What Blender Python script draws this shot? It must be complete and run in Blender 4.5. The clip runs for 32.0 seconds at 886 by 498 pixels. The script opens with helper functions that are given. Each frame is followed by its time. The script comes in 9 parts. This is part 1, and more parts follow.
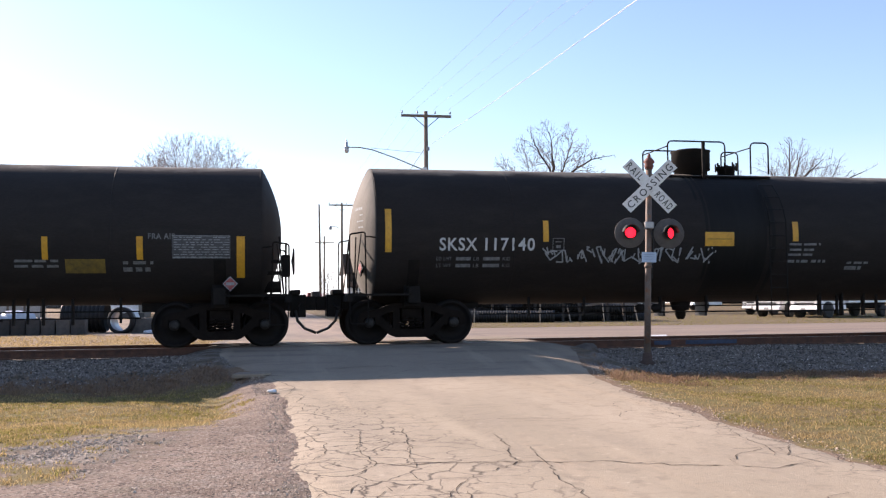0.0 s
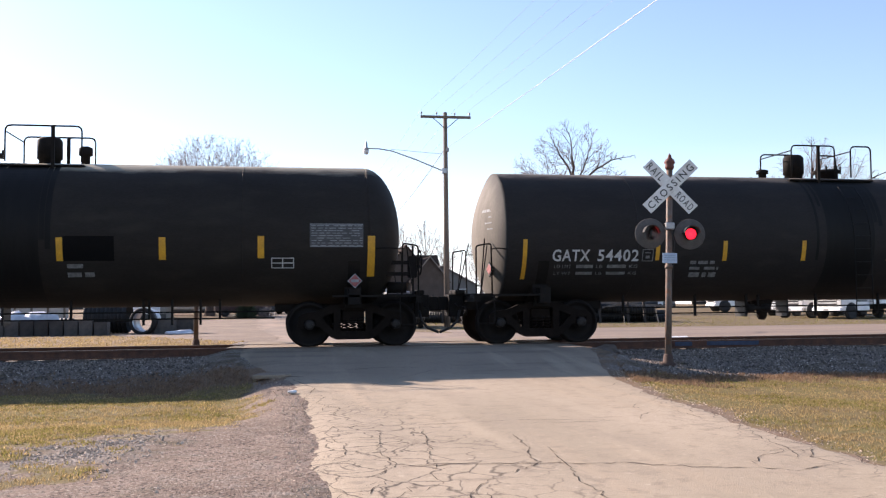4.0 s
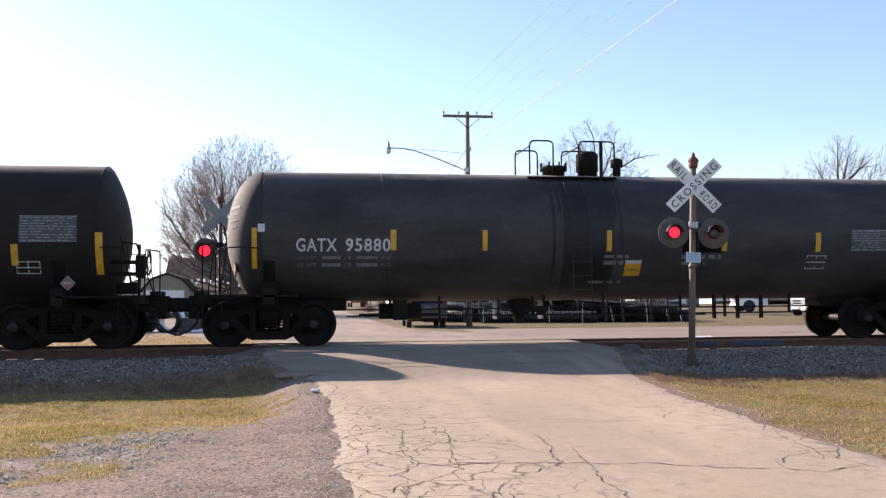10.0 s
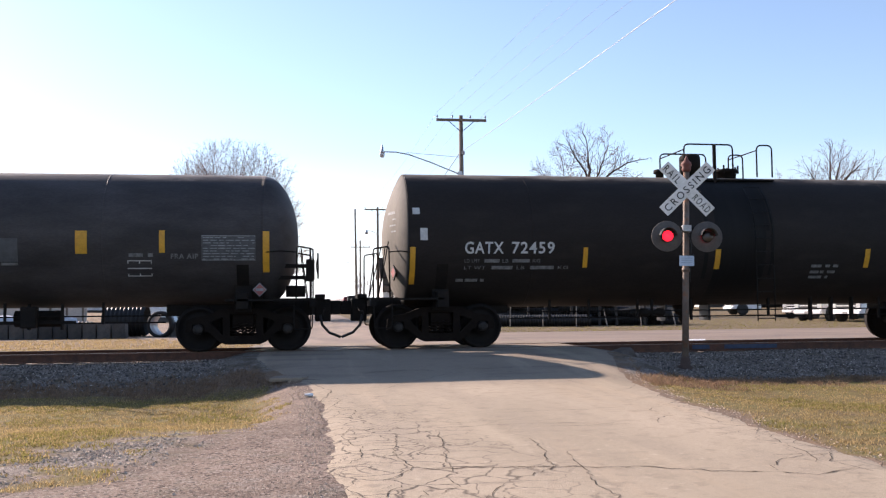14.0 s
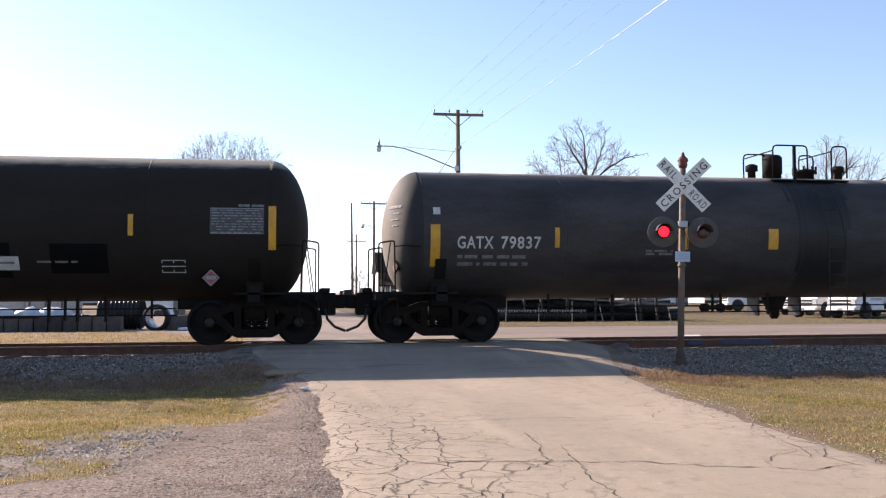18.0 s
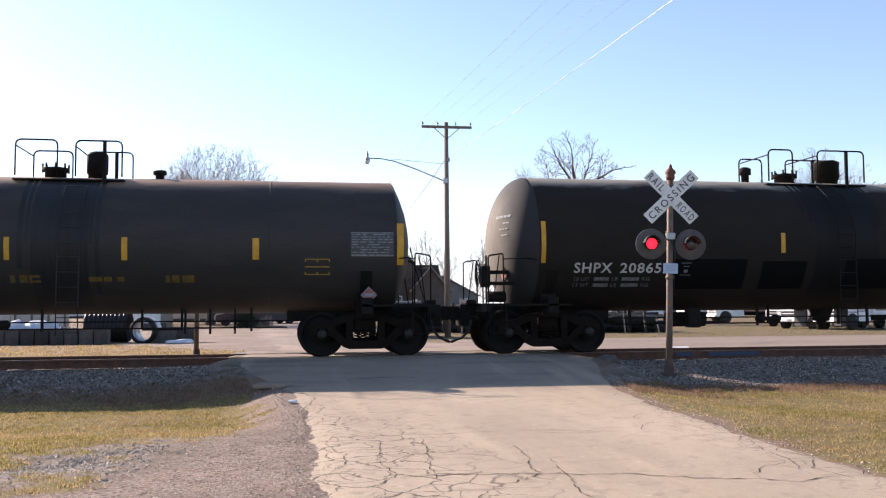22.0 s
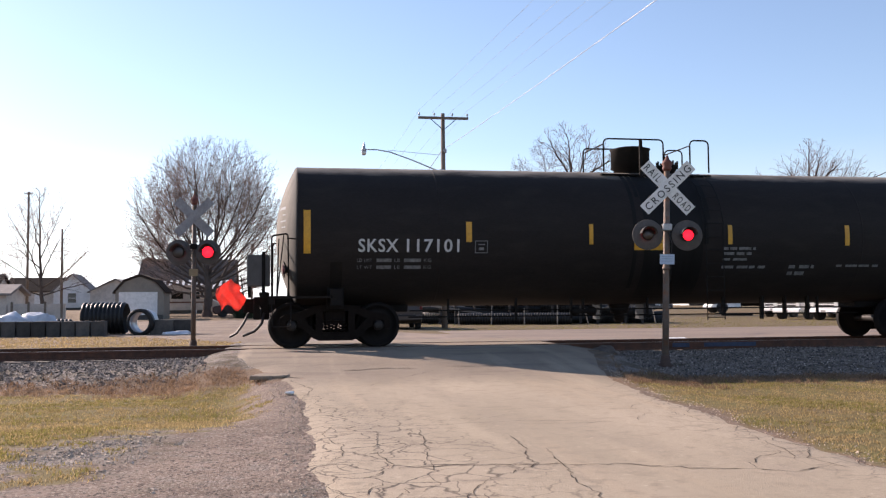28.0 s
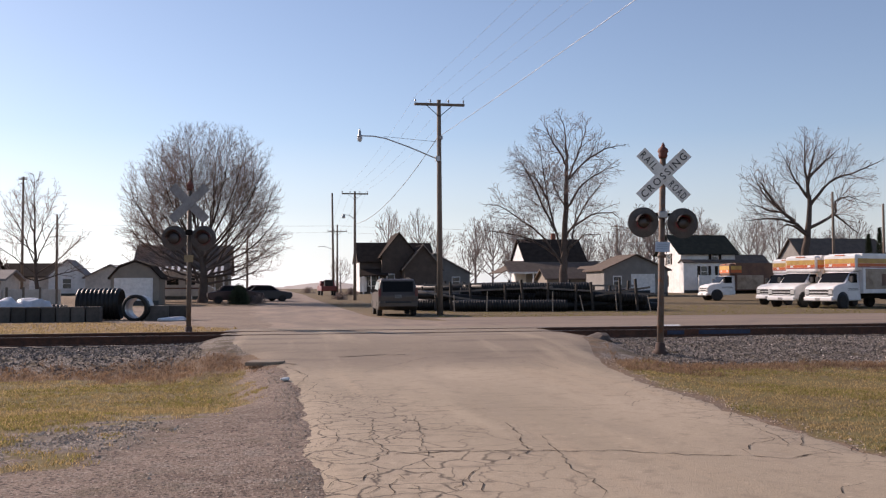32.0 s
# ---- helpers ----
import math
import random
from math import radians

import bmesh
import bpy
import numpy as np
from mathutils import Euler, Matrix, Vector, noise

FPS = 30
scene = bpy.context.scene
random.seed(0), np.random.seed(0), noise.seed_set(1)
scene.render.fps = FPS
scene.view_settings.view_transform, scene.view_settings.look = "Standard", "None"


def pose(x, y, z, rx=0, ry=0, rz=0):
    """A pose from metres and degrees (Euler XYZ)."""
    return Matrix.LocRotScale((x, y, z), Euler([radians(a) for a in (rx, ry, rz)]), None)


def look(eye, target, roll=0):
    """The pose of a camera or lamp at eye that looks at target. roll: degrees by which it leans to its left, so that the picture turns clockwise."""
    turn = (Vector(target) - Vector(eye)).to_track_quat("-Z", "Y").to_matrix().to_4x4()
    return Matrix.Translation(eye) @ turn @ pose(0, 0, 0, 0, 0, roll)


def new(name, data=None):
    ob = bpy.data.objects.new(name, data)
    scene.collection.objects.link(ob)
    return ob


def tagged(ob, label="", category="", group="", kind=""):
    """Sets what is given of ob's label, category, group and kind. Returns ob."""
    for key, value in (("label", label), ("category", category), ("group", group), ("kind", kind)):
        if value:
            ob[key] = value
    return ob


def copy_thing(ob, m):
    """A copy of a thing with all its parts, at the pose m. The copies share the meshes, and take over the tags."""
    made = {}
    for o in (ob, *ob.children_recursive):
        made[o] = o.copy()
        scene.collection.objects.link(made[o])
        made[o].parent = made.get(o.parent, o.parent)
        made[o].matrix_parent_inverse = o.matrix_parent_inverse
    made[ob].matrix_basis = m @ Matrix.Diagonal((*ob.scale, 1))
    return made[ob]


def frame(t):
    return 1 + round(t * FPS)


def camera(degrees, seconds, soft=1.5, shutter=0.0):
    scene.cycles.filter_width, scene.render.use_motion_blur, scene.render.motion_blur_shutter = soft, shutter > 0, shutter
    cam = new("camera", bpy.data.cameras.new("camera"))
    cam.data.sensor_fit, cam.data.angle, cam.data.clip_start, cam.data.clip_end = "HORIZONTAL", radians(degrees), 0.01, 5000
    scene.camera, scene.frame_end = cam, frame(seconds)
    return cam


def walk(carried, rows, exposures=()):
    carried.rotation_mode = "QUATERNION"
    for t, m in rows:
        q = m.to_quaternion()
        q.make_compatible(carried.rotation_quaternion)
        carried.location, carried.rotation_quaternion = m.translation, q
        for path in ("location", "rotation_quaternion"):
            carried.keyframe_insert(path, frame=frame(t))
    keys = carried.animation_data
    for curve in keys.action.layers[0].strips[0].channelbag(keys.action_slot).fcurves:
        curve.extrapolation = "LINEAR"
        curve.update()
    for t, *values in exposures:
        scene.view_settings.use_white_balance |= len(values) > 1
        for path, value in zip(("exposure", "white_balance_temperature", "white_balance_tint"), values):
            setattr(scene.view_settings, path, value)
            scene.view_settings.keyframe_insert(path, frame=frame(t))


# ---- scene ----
cam = camera(51.04, 32.0, soft=1.25)
EYE = 1.25
# seconds, yaw, pitch, roll of the hand-held camera, which stands in one spot
TURNS = [
    (0, -11.03, 3.01, 0.47),
    (0.5, -10.91, 3.21, 0.38),
    (1, -10.38, 3.22, 0.33),
    (1.5, -10.08, 3.25, 0.34),
    (2, -9.94, 3.29, 0.34),
    (2.5, -9.89, 3.27, 0.38),
    (3, -9.85, 3.23, 0.45),
    (3.5, -9.81, 3.15, 0.49),
    (5.5, -9.99, 3.01, 0.46),
    (6, -10.10, 3.05, 0.50),
    (6.5, -10.16, 3.01, 0.58),
    (7, -10.37, 2.97, 0.53),
    (7.5, -10.52, 2.98, 0.45),
    (8, -10.38, 3.00, 0.43),
    (8.5, -10.22, 2.98, 0.46),
    (9, -9.78, 3.00, 0.45),
    (9.5, -8.96, 3.02, 0.44),
    (10, -8.45, 3.05, 0.41),
    (10.5, -8.22, 3.02, 0.37),
    (11, -8.29, 3.08, 0.30),
    (11.5, -8.33, 3.13, 0.22),
    (12, -8.39, 3.25, 0.11),
    (12.5, -8.54, 3.28, 0.17),
    (13, -8.68, 3.24, 0.36),
    (13.5, -8.73, 3.27, 0.44),
    (14, -8.83, 3.28, 0.51),
    (14.5, -8.95, 3.17, 0.59),
    (15, -9.06, 2.91, 0.57),
    (15.5, -9.17, 2.73, 0.46),
    (17.5, -9.11, 2.81, 0.29),
    (18, -9.08, 2.94, 0.22),
    (18.5, -9.01, 3.15, 0.14),
    (19, -8.91, 3.39, 0.11),
    (19.5, -8.84, 3.60, 0.14),
    (20, -8.76, 3.68, 0.15),
    (20.5, -8.80, 3.68, 0.22),
    (21, -8.85, 3.60, 0.33),
    (21.5, -9.11, 3.63, 0.34),
    (22, -9.78, 3.69, 0.34),
    (22.5, -10.62, 3.80, 0.31),
    (23, -10.99, 3.86, 0.42),
    (23.5, -10.93, 3.77, 0.51),
    (24, -10.79, 3.62, 0.64),
    (24.5, -10.83, 3.49, 0.72),
    (25, -10.93, 3.45, 0.78),
    (25.5, -10.83, 3.44, 0.79),
    (26, -10.66, 3.39, 0.66),
    (26.5, -10.39, 3.45, 0.54),
    (28.5, -9.95, 3.01, 0.43),
    (29, -9.99, 2.94, 0.47),
    (29.5, -10.02, 2.94, 0.55),
    (30, -10.02, 2.98, 0.46),
    (30.5, -10.04, 2.94, 0.44),
    (31, -10.09, 2.76, 0.43),
    (31.5, -10.14, 2.54, 0.48),
    (32, -10.25, 2.33, 0.25),
]
walk(cam, [(t, pose(0, 0, EYE, 90 + p, r, y)) for t, y, p, r in TURNS],
     exposures=[(0.0, 1.07, 6780, 21), (13.0, 1.07, 6780, 21), (14.0, 0.97, 6780, 21), (15.0, 1.07, 6780, 21), (16.5, 1.05, 6780, 21), (17.8, 0.97, 6780, 21), (18.4, 1.0, 6780, 21), (20.0, 1.07, 6780, 21), (24.2, 1.07, 6780, 21), (25.0, 0.98, 6780, 21), (25.8, 1.07, 6780, 21), (26.5, 1.07, 6780, 21), (28.5, 0.65, 6900, 22), (30.0, 0.38, 7000, 23), (31.0, 0.25, 7020, 24), (32.0, 0.22, 7020, 24)])

# ---- light ----
SUN_AZ, SUN_EL = radians(-44.0), radians(26.4)
world = bpy.data.worlds.new("sky")
scene.world = world
world.use_nodes = True
wn = world.node_tree
sky = wn.nodes.new("ShaderNodeTexSky")
sky.sky_type, sky.sun_disc = "NISHITA", False
sky.sun_elevation, sky.sun_rotation = SUN_EL, SUN_AZ % (2 * math.pi)
sky.air_density, sky.dust_density, sky.ozone_density = 1.0, 0.32, 1.5
back = wn.nodes["Background"]
back.inputs["Strength"].default_value = 0.104
haze = wn.nodes.new("ShaderNodeHueSaturation")
haze.inputs["Saturation"].default_value = 0.88
# the air pales towards the horizon
up_ = wn.nodes.new("ShaderNodeTexCoord")
alt = wn.nodes.new("ShaderNodeSeparateXYZ")
pale = wn.nodes.new("ShaderNodeMapRange")
pale.inputs[1].default_value, pale.inputs[2].default_value, pale.inputs[3].default_value, pale.inputs[4].default_value = 0.0, 0.16, 0.22, 0.9
wn.links.new(up_.outputs["Generated"], alt.inputs[0])
wn.links.new(alt.outputs[2], pale.inputs[0])
wn.links.new(pale.outputs[0], haze.inputs["Saturation"])
tone = wn.nodes.new("ShaderNodeMix")
tone.data_type, tone.blend_type = "RGBA", "MULTIPLY"
tone.inputs[0].default_value = 1.0
tone.inputs[7].default_value = (0.87, 1.0, 1.10, 1)
wn.links.new(sky.outputs[0], haze.inputs["Color"])
wn.links.new(haze.outputs[0], tone.inputs[6])
wn.links.new(tone.outputs[2], back.inputs[0])
sun_dir = Vector((math.sin(SUN_AZ) * math.cos(SUN_EL), math.cos(SUN_AZ) * math.cos(SUN_EL), math.sin(SUN_EL)))
sun = new("sun", bpy.data.lights.new("sun", "SUN"))
sun.data.energy, sun.data.angle, sun.data.color = 5.4, radians(0.55), (1.0, 0.90, 0.79)
sun.matrix_world = look(sun_dir * 100, (0, 0, 0))


# ---- materials ----
def material(name, col, rough=0.8, metal=0.0, col2=None, scale=4.0, bump=0.0, bscale=60.0, spots=0.0, spotcol=(0.1, 0.08, 0.06), rand=0.0, island=False, stretch=(1, 1, 1), spec=0.5, top=None):
    """A painted or raw surface: two tones in broad noise, fine grain, optional stains and relief."""
    m = bpy.data.materials.new(name)
    m.use_nodes = True
    nt = m.node_tree
    n, link = nt.nodes, nt.links.new
    bsdf = n["Principled BSDF"]
    bsdf.inputs["Roughness"].default_value, bsdf.inputs["Metallic"].default_value = rough, metal
    bsdf.inputs["Specular IOR Level"].default_value = spec
    tc = n.new("ShaderNodeTexCoord")
    mp = n.new("ShaderNodeMapping")
    mp.inputs["Scale"].default_value = stretch
    link(tc.outputs["Object"], mp.inputs["Vector"])
    col2 = col2 or tuple(c * 0.72 for c in col)
    big = n.new("ShaderNodeTexNoise")
    big.inputs["Scale"].default_value, big.inputs["Detail"].default_value, big.inputs["Roughness"].default_value = scale, 8, 0.65
    link(mp.outputs[0], big.inputs["Vector"])
    ramp = n.new("ShaderNodeMapRange")
    ramp.inputs[1].default_value, ramp.inputs[2].default_value = 0.35, 0.65
    link(big.outputs[0], ramp.inputs[0])
    mix = n.new("ShaderNodeMix")
    mix.data_type = "RGBA"
    mix.inputs[6].default_value, mix.inputs[7].default_value = (*col, 1), (*col2, 1)
    link(ramp.outputs[0], mix.inputs[0])
    out = mix.outputs[2]
    fine = n.new("ShaderNodeTexNoise")
    fine.inputs["Scale"].default_value, fine.inputs["Detail"].default_value = bscale, 4
    link(mp.outputs[0], fine.inputs["Vector"])
    grain = n.new("ShaderNodeMix")
    grain.data_type, grain.blend_type = "RGBA", "OVERLAY"
    grain.inputs[0].default_value = 0.35
    link(out, grain.inputs[6])
    link(fine.outputs[0], grain.inputs[7])
    out = grain.outputs[2]
    if spots:
        st = n.new("ShaderNodeTexNoise")
        st.inputs["Scale"].default_value, st.inputs["Detail"].default_value = scale * 2.3, 6
        link(mp.outputs[0], st.inputs["Vector"])
        sr = n.new("ShaderNodeMapRange")
        sr.inputs[1].default_value, sr.inputs[2].default_value, sr.inputs[4].default_value = 0.52, 0.72, spots
        link(st.outputs[0], sr.inputs[0])
        sm = n.new("ShaderNodeMix")
        sm.data_type = "RGBA"
        sm.inputs[7].default_value = (*spotcol, 1)
        link(sr.outputs[0], sm.inputs[0])
        link(out, sm.inputs[6])
        out = sm.outputs[2]
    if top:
        # dust that has settled on the upper side, with grazing sun painted into its colour
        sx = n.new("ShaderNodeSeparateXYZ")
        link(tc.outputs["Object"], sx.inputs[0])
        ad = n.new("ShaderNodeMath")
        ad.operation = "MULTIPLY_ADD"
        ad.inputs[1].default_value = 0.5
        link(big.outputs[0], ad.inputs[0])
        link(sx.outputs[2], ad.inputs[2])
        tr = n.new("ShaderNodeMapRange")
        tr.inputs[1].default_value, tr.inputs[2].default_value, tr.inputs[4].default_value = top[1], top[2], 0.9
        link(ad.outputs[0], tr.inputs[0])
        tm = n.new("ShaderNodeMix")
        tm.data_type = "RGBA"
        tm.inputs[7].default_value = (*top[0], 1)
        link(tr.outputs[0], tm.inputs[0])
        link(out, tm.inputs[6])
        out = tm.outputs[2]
    if rand:
        src = n.new("ShaderNodeNewGeometry").outputs["Random Per Island"] if island else n.new("ShaderNodeObjectInfo").outputs["Random"]
        rr = n.new("ShaderNodeMapRange")
        rr.inputs[3].default_value, rr.inputs[4].default_value = 1 - rand, 1 + rand
        link(src, rr.inputs[0])
        hsv = n.new("ShaderNodeHueSaturation")
        link(rr.outputs[0], hsv.inputs["Value"])
        link(out, hsv.inputs["Color"])
        out = hsv.outputs[0]
    link(out, bsdf.inputs["Base Color"])
    if bump:
        b = n.new("ShaderNodeBump")
        b.inputs["Strength"].default_value, b.inputs["Distance"].default_value = bump, 0.02
        link(fine.outputs[0], b.inputs["Height"])
        link(b.outputs[0], bsdf.inputs["Normal"])
    return m


def blade(name, col, col2):
    """Thin dry leaf blades that let some light through."""
    m = material(name, col, 0.9, 0, col2, 0.9, rand=0.4, island=True)
    nt = m.node_tree
    bsdf, out = nt.nodes["Principled BSDF"], nt.nodes["Material Output"]
    tr = nt.nodes.new("ShaderNodeBsdfTranslucent")
    mix = nt.nodes.new("ShaderNodeMixShader")
    mix.inputs[0].default_value = 0.5
    src = bsdf.inputs["Base Color"].links[0].from_socket
    nt.links.new(src, tr.inputs[0])
    nt.links.new(bsdf.outputs[0], mix.inputs[1])
    nt.links.new(tr.outputs[0], mix.inputs[2])
    nt.links.new(mix.outputs[0], out.inputs[0])
    return m


def sun_dust_end(name, col, col2, lo, hi):
    """Pale road dust on a dished end, its sunlit middle fading over the knuckle to shade painted as bare black paint.
    """
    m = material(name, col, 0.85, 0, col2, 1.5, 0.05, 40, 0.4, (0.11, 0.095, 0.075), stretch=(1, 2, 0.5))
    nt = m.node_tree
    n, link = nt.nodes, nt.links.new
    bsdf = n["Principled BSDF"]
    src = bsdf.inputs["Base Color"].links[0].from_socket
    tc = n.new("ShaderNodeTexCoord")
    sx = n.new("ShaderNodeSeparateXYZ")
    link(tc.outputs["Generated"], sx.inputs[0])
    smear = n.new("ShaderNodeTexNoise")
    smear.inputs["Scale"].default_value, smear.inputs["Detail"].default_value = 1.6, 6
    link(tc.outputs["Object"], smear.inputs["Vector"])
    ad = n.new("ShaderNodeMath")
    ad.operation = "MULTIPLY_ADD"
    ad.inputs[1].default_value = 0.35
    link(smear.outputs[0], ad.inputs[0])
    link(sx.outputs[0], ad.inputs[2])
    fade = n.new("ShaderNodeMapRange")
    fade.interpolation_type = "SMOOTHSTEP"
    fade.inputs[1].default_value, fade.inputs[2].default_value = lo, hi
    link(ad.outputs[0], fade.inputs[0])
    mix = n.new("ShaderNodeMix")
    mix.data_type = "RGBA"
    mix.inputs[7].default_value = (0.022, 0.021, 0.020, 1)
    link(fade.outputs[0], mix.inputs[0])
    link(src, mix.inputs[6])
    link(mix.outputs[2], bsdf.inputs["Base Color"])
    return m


def glow(name, col, strength):
    m = bpy.data.materials.new(name)
    m.use_nodes = True
    b = m.node_tree.nodes["Principled BSDF"]
    b.inputs["Base Color"].default_value = (*[c * 0.4 for c in col], 1)
    b.inputs["Emission Color"].default_value, b.inputs["Emission Strength"].default_value = (*col, 1), strength
    return m


def glass(name, col=(0.02, 0.025, 0.03), rough=0.05):
    m = bpy.data.materials.new(name)
    m.use_nodes = True
    b = m.node_tree.nodes["Principled BSDF"]
    b.inputs["Base Color"].default_value, b.inputs["Roughness"].default_value, b.inputs["Specular IOR Level"].default_value = (*col, 1), rough, 0.8
    return m


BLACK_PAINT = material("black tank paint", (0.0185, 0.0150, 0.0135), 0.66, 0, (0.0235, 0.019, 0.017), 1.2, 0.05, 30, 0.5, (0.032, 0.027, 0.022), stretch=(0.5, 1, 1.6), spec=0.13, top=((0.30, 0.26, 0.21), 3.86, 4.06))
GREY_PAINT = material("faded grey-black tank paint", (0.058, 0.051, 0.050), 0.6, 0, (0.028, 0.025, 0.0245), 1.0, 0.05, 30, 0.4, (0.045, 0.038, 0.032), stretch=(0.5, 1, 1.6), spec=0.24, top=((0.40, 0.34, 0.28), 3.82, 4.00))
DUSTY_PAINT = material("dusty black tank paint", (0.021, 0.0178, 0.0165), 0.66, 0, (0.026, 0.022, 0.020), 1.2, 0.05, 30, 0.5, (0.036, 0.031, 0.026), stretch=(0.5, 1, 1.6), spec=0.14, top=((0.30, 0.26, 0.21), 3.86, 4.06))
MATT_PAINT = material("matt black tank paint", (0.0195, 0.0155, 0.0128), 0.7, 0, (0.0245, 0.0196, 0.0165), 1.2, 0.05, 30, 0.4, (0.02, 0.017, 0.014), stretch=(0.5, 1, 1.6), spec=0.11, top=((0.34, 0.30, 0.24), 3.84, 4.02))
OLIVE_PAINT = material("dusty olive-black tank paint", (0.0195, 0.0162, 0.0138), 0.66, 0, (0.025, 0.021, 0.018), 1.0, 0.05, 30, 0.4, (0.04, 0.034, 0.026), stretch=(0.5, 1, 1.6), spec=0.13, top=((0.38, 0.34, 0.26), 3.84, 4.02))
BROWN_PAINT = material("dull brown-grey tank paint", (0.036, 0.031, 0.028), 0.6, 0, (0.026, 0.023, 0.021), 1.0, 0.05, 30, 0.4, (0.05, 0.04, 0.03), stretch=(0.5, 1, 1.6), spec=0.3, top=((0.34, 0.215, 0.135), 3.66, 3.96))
# road dust whose pale-to-dark fade paints the sun's edge on the tank ends
SUN_DUST_PALE = sun_dust_end("pale road dust with painted sun and shade", (0.162, 0.143, 0.117), (0.106, 0.093, 0.076), 0.66, 1.22)
SUN_DUST_BROWN = sun_dust_end("brown road dust with painted sun and shade", (0.17, 0.148, 0.118), (0.12, 0.104, 0.083), 0.12, 0.68)
SUN_DUST_GREY = sun_dust_end("grey road dust with painted sun and shade", (0.175, 0.154, 0.128), (0.125, 0.110, 0.091), 0.32, 0.92)
REPAINT = material("fresh black paint patch", (0.0045, 0.0042, 0.0042), 0.75, 0, (0.006, 0.0055, 0.0055), 2, spec=0.08)
SPILL = material("dried black spill", (0.014, 0.0135, 0.014), 0.55, 0, (0.022, 0.021, 0.021), 3, 0, 40, 0.4, (0.02, 0.018, 0.016), stretch=(3, 1, 0.3), spec=0.3)
SPILL_DARK = material("dried black spill on black paint", (0.006, 0.0055, 0.005), 0.62, 0, (0.009, 0.008, 0.0075), 3, 0, 40, stretch=(3, 1, 0.3), spec=0.18)
STEEL_DARK = material("sooty dark steel", (0.0095, 0.0082, 0.0075), 0.8, 0.0, (0.015, 0.012, 0.010), 3, 0.2, 40, 0.4, (0.026, 0.019, 0.014), spec=0.14)
TRUCK_STEEL = material("cast steel with brake dust", (0.009, 0.0066, 0.0055), 0.9, 0.0, (0.014, 0.0102, 0.008), 4, 0.3, 50, 0.4, (0.02, 0.0165, 0.014), spec=0.08)
WHEEL_STEEL = material("rusty wheel steel", (0.011, 0.008, 0.0065), 0.75, 0.0, (0.007, 0.0055, 0.005), 6, 0.1, 50, spec=0.2)
HUB_STEEL = material("greasy bearing cap steel", (0.035, 0.030, 0.027), 0.6, 0.2, (0.018, 0.015, 0.013), 9, spec=0.3)
CABINET_GREY = material("dull grey cabinet paint", (0.085, 0.08, 0.076), 0.7, 0, (0.06, 0.056, 0.053), 4)
YELLOW = material("reflective yellow tape", (0.66, 0.33, 0.02), 0.5, 0, (0.52, 0.25, 0.018), 5, 0, 50, 0.25, (0.2, 0.13, 0.03))
YELLOW_DIM = material("dirty yellow stencil", (0.22, 0.14, 0.02), 0.7, 0, (0.10, 0.07, 0.02), 8)
WHITE_MARK = material("white stencil paint", (0.55, 0.55, 0.53), 0.7, 0, (0.40, 0.40, 0.38), 6)
YELLOW_MARK = material("yellow stencil paint", (0.45, 0.28, 0.03), 0.7, 0, (0.33, 0.20, 0.03), 6)
DIM_MARK = material("faded white stencil", (0.20, 0.20, 0.195), 0.8, 0, (0.09, 0.09, 0.085), 12)
DIM_YELLOW = material("faded yellow stencil", (0.17, 0.105, 0.015), 0.8, 0, (0.08, 0.05, 0.012), 12)
PANEL_GREY = material("grey stencilled panel", (0.085, 0.085, 0.085), 0.8, 0, (0.06, 0.06, 0.06), 9)
SPRAY_GREY = material("pale grey spray paint", (0.30, 0.31, 0.31), 0.8, 0, (0.20, 0.21, 0.21), 9)
PLACARD_RED = material("red placard", (0.26, 0.04, 0.04), 0.6, 0, (0.35, 0.12, 0.11), 12)
FLAG_RED = material("orange-red flag cloth", (0.95, 0.20, 0.15), 0.8, 0, (0.90, 0.13, 0.09), 6, 0.2, 80)
SIGN_WHITE = material("white sign enamel", (0.72, 0.72, 0.70), 0.45, 0, (0.60, 0.60, 0.57), 3, 0, 40, 0.3, (0.35, 0.30, 0.24))
SIGN_BACK = material("bare aluminium sign back", (0.40, 0.40, 0.40), 0.45, 0.6, (0.32, 0.32, 0.32), 4)
SIGN_DULL = material("dull grey sign back", (0.30, 0.295, 0.29), 0.7, 0.1, (0.22, 0.215, 0.21), 4)
SIGN_BLACK = material("black sign letters", (0.02, 0.02, 0.02), 0.6, 0, (0.03, 0.03, 0.03), 5)
MAST_RUST = material("galvanised mast with rust", (0.15, 0.12, 0.10), 0.7, 0.1, (0.10, 0.065, 0.045), 5, 0.1, 60, 0.9, (0.20, 0.08, 0.035))
MAST_DARK = material("dull steel mast", (0.14, 0.11, 0.09), 0.7, 0.3, (0.09, 0.07, 0.055), 5, 0.1, 60, 0.6, (0.14, 0.06, 0.03))
MAST_BASE = material("rust-brown cast base", (0.075, 0.042, 0.03), 0.85, 0, (0.05, 0.03, 0.023), 7, 0.3, 50)
LAMP_BLACK = material("weathered black lamp backing", (0.07, 0.062, 0.057), 0.85, 0, (0.10, 0.09, 0.082), 5, 0.1, 60)
LENS_OFF = glass("dark red lens", (0.016, 0.006, 0.005), 0.35)
LENS_LIT = glow("lit red roundel", (1.0, 0.014, 0.028), 1.7)
BLUE_PLATE = material("pale blue plate", (0.40, 0.50, 0.62), 0.5, 0, (0.33, 0.42, 0.53), 6)
BLUE_PRINT = material("faded print on the plate", (0.27, 0.35, 0.45), 0.6)
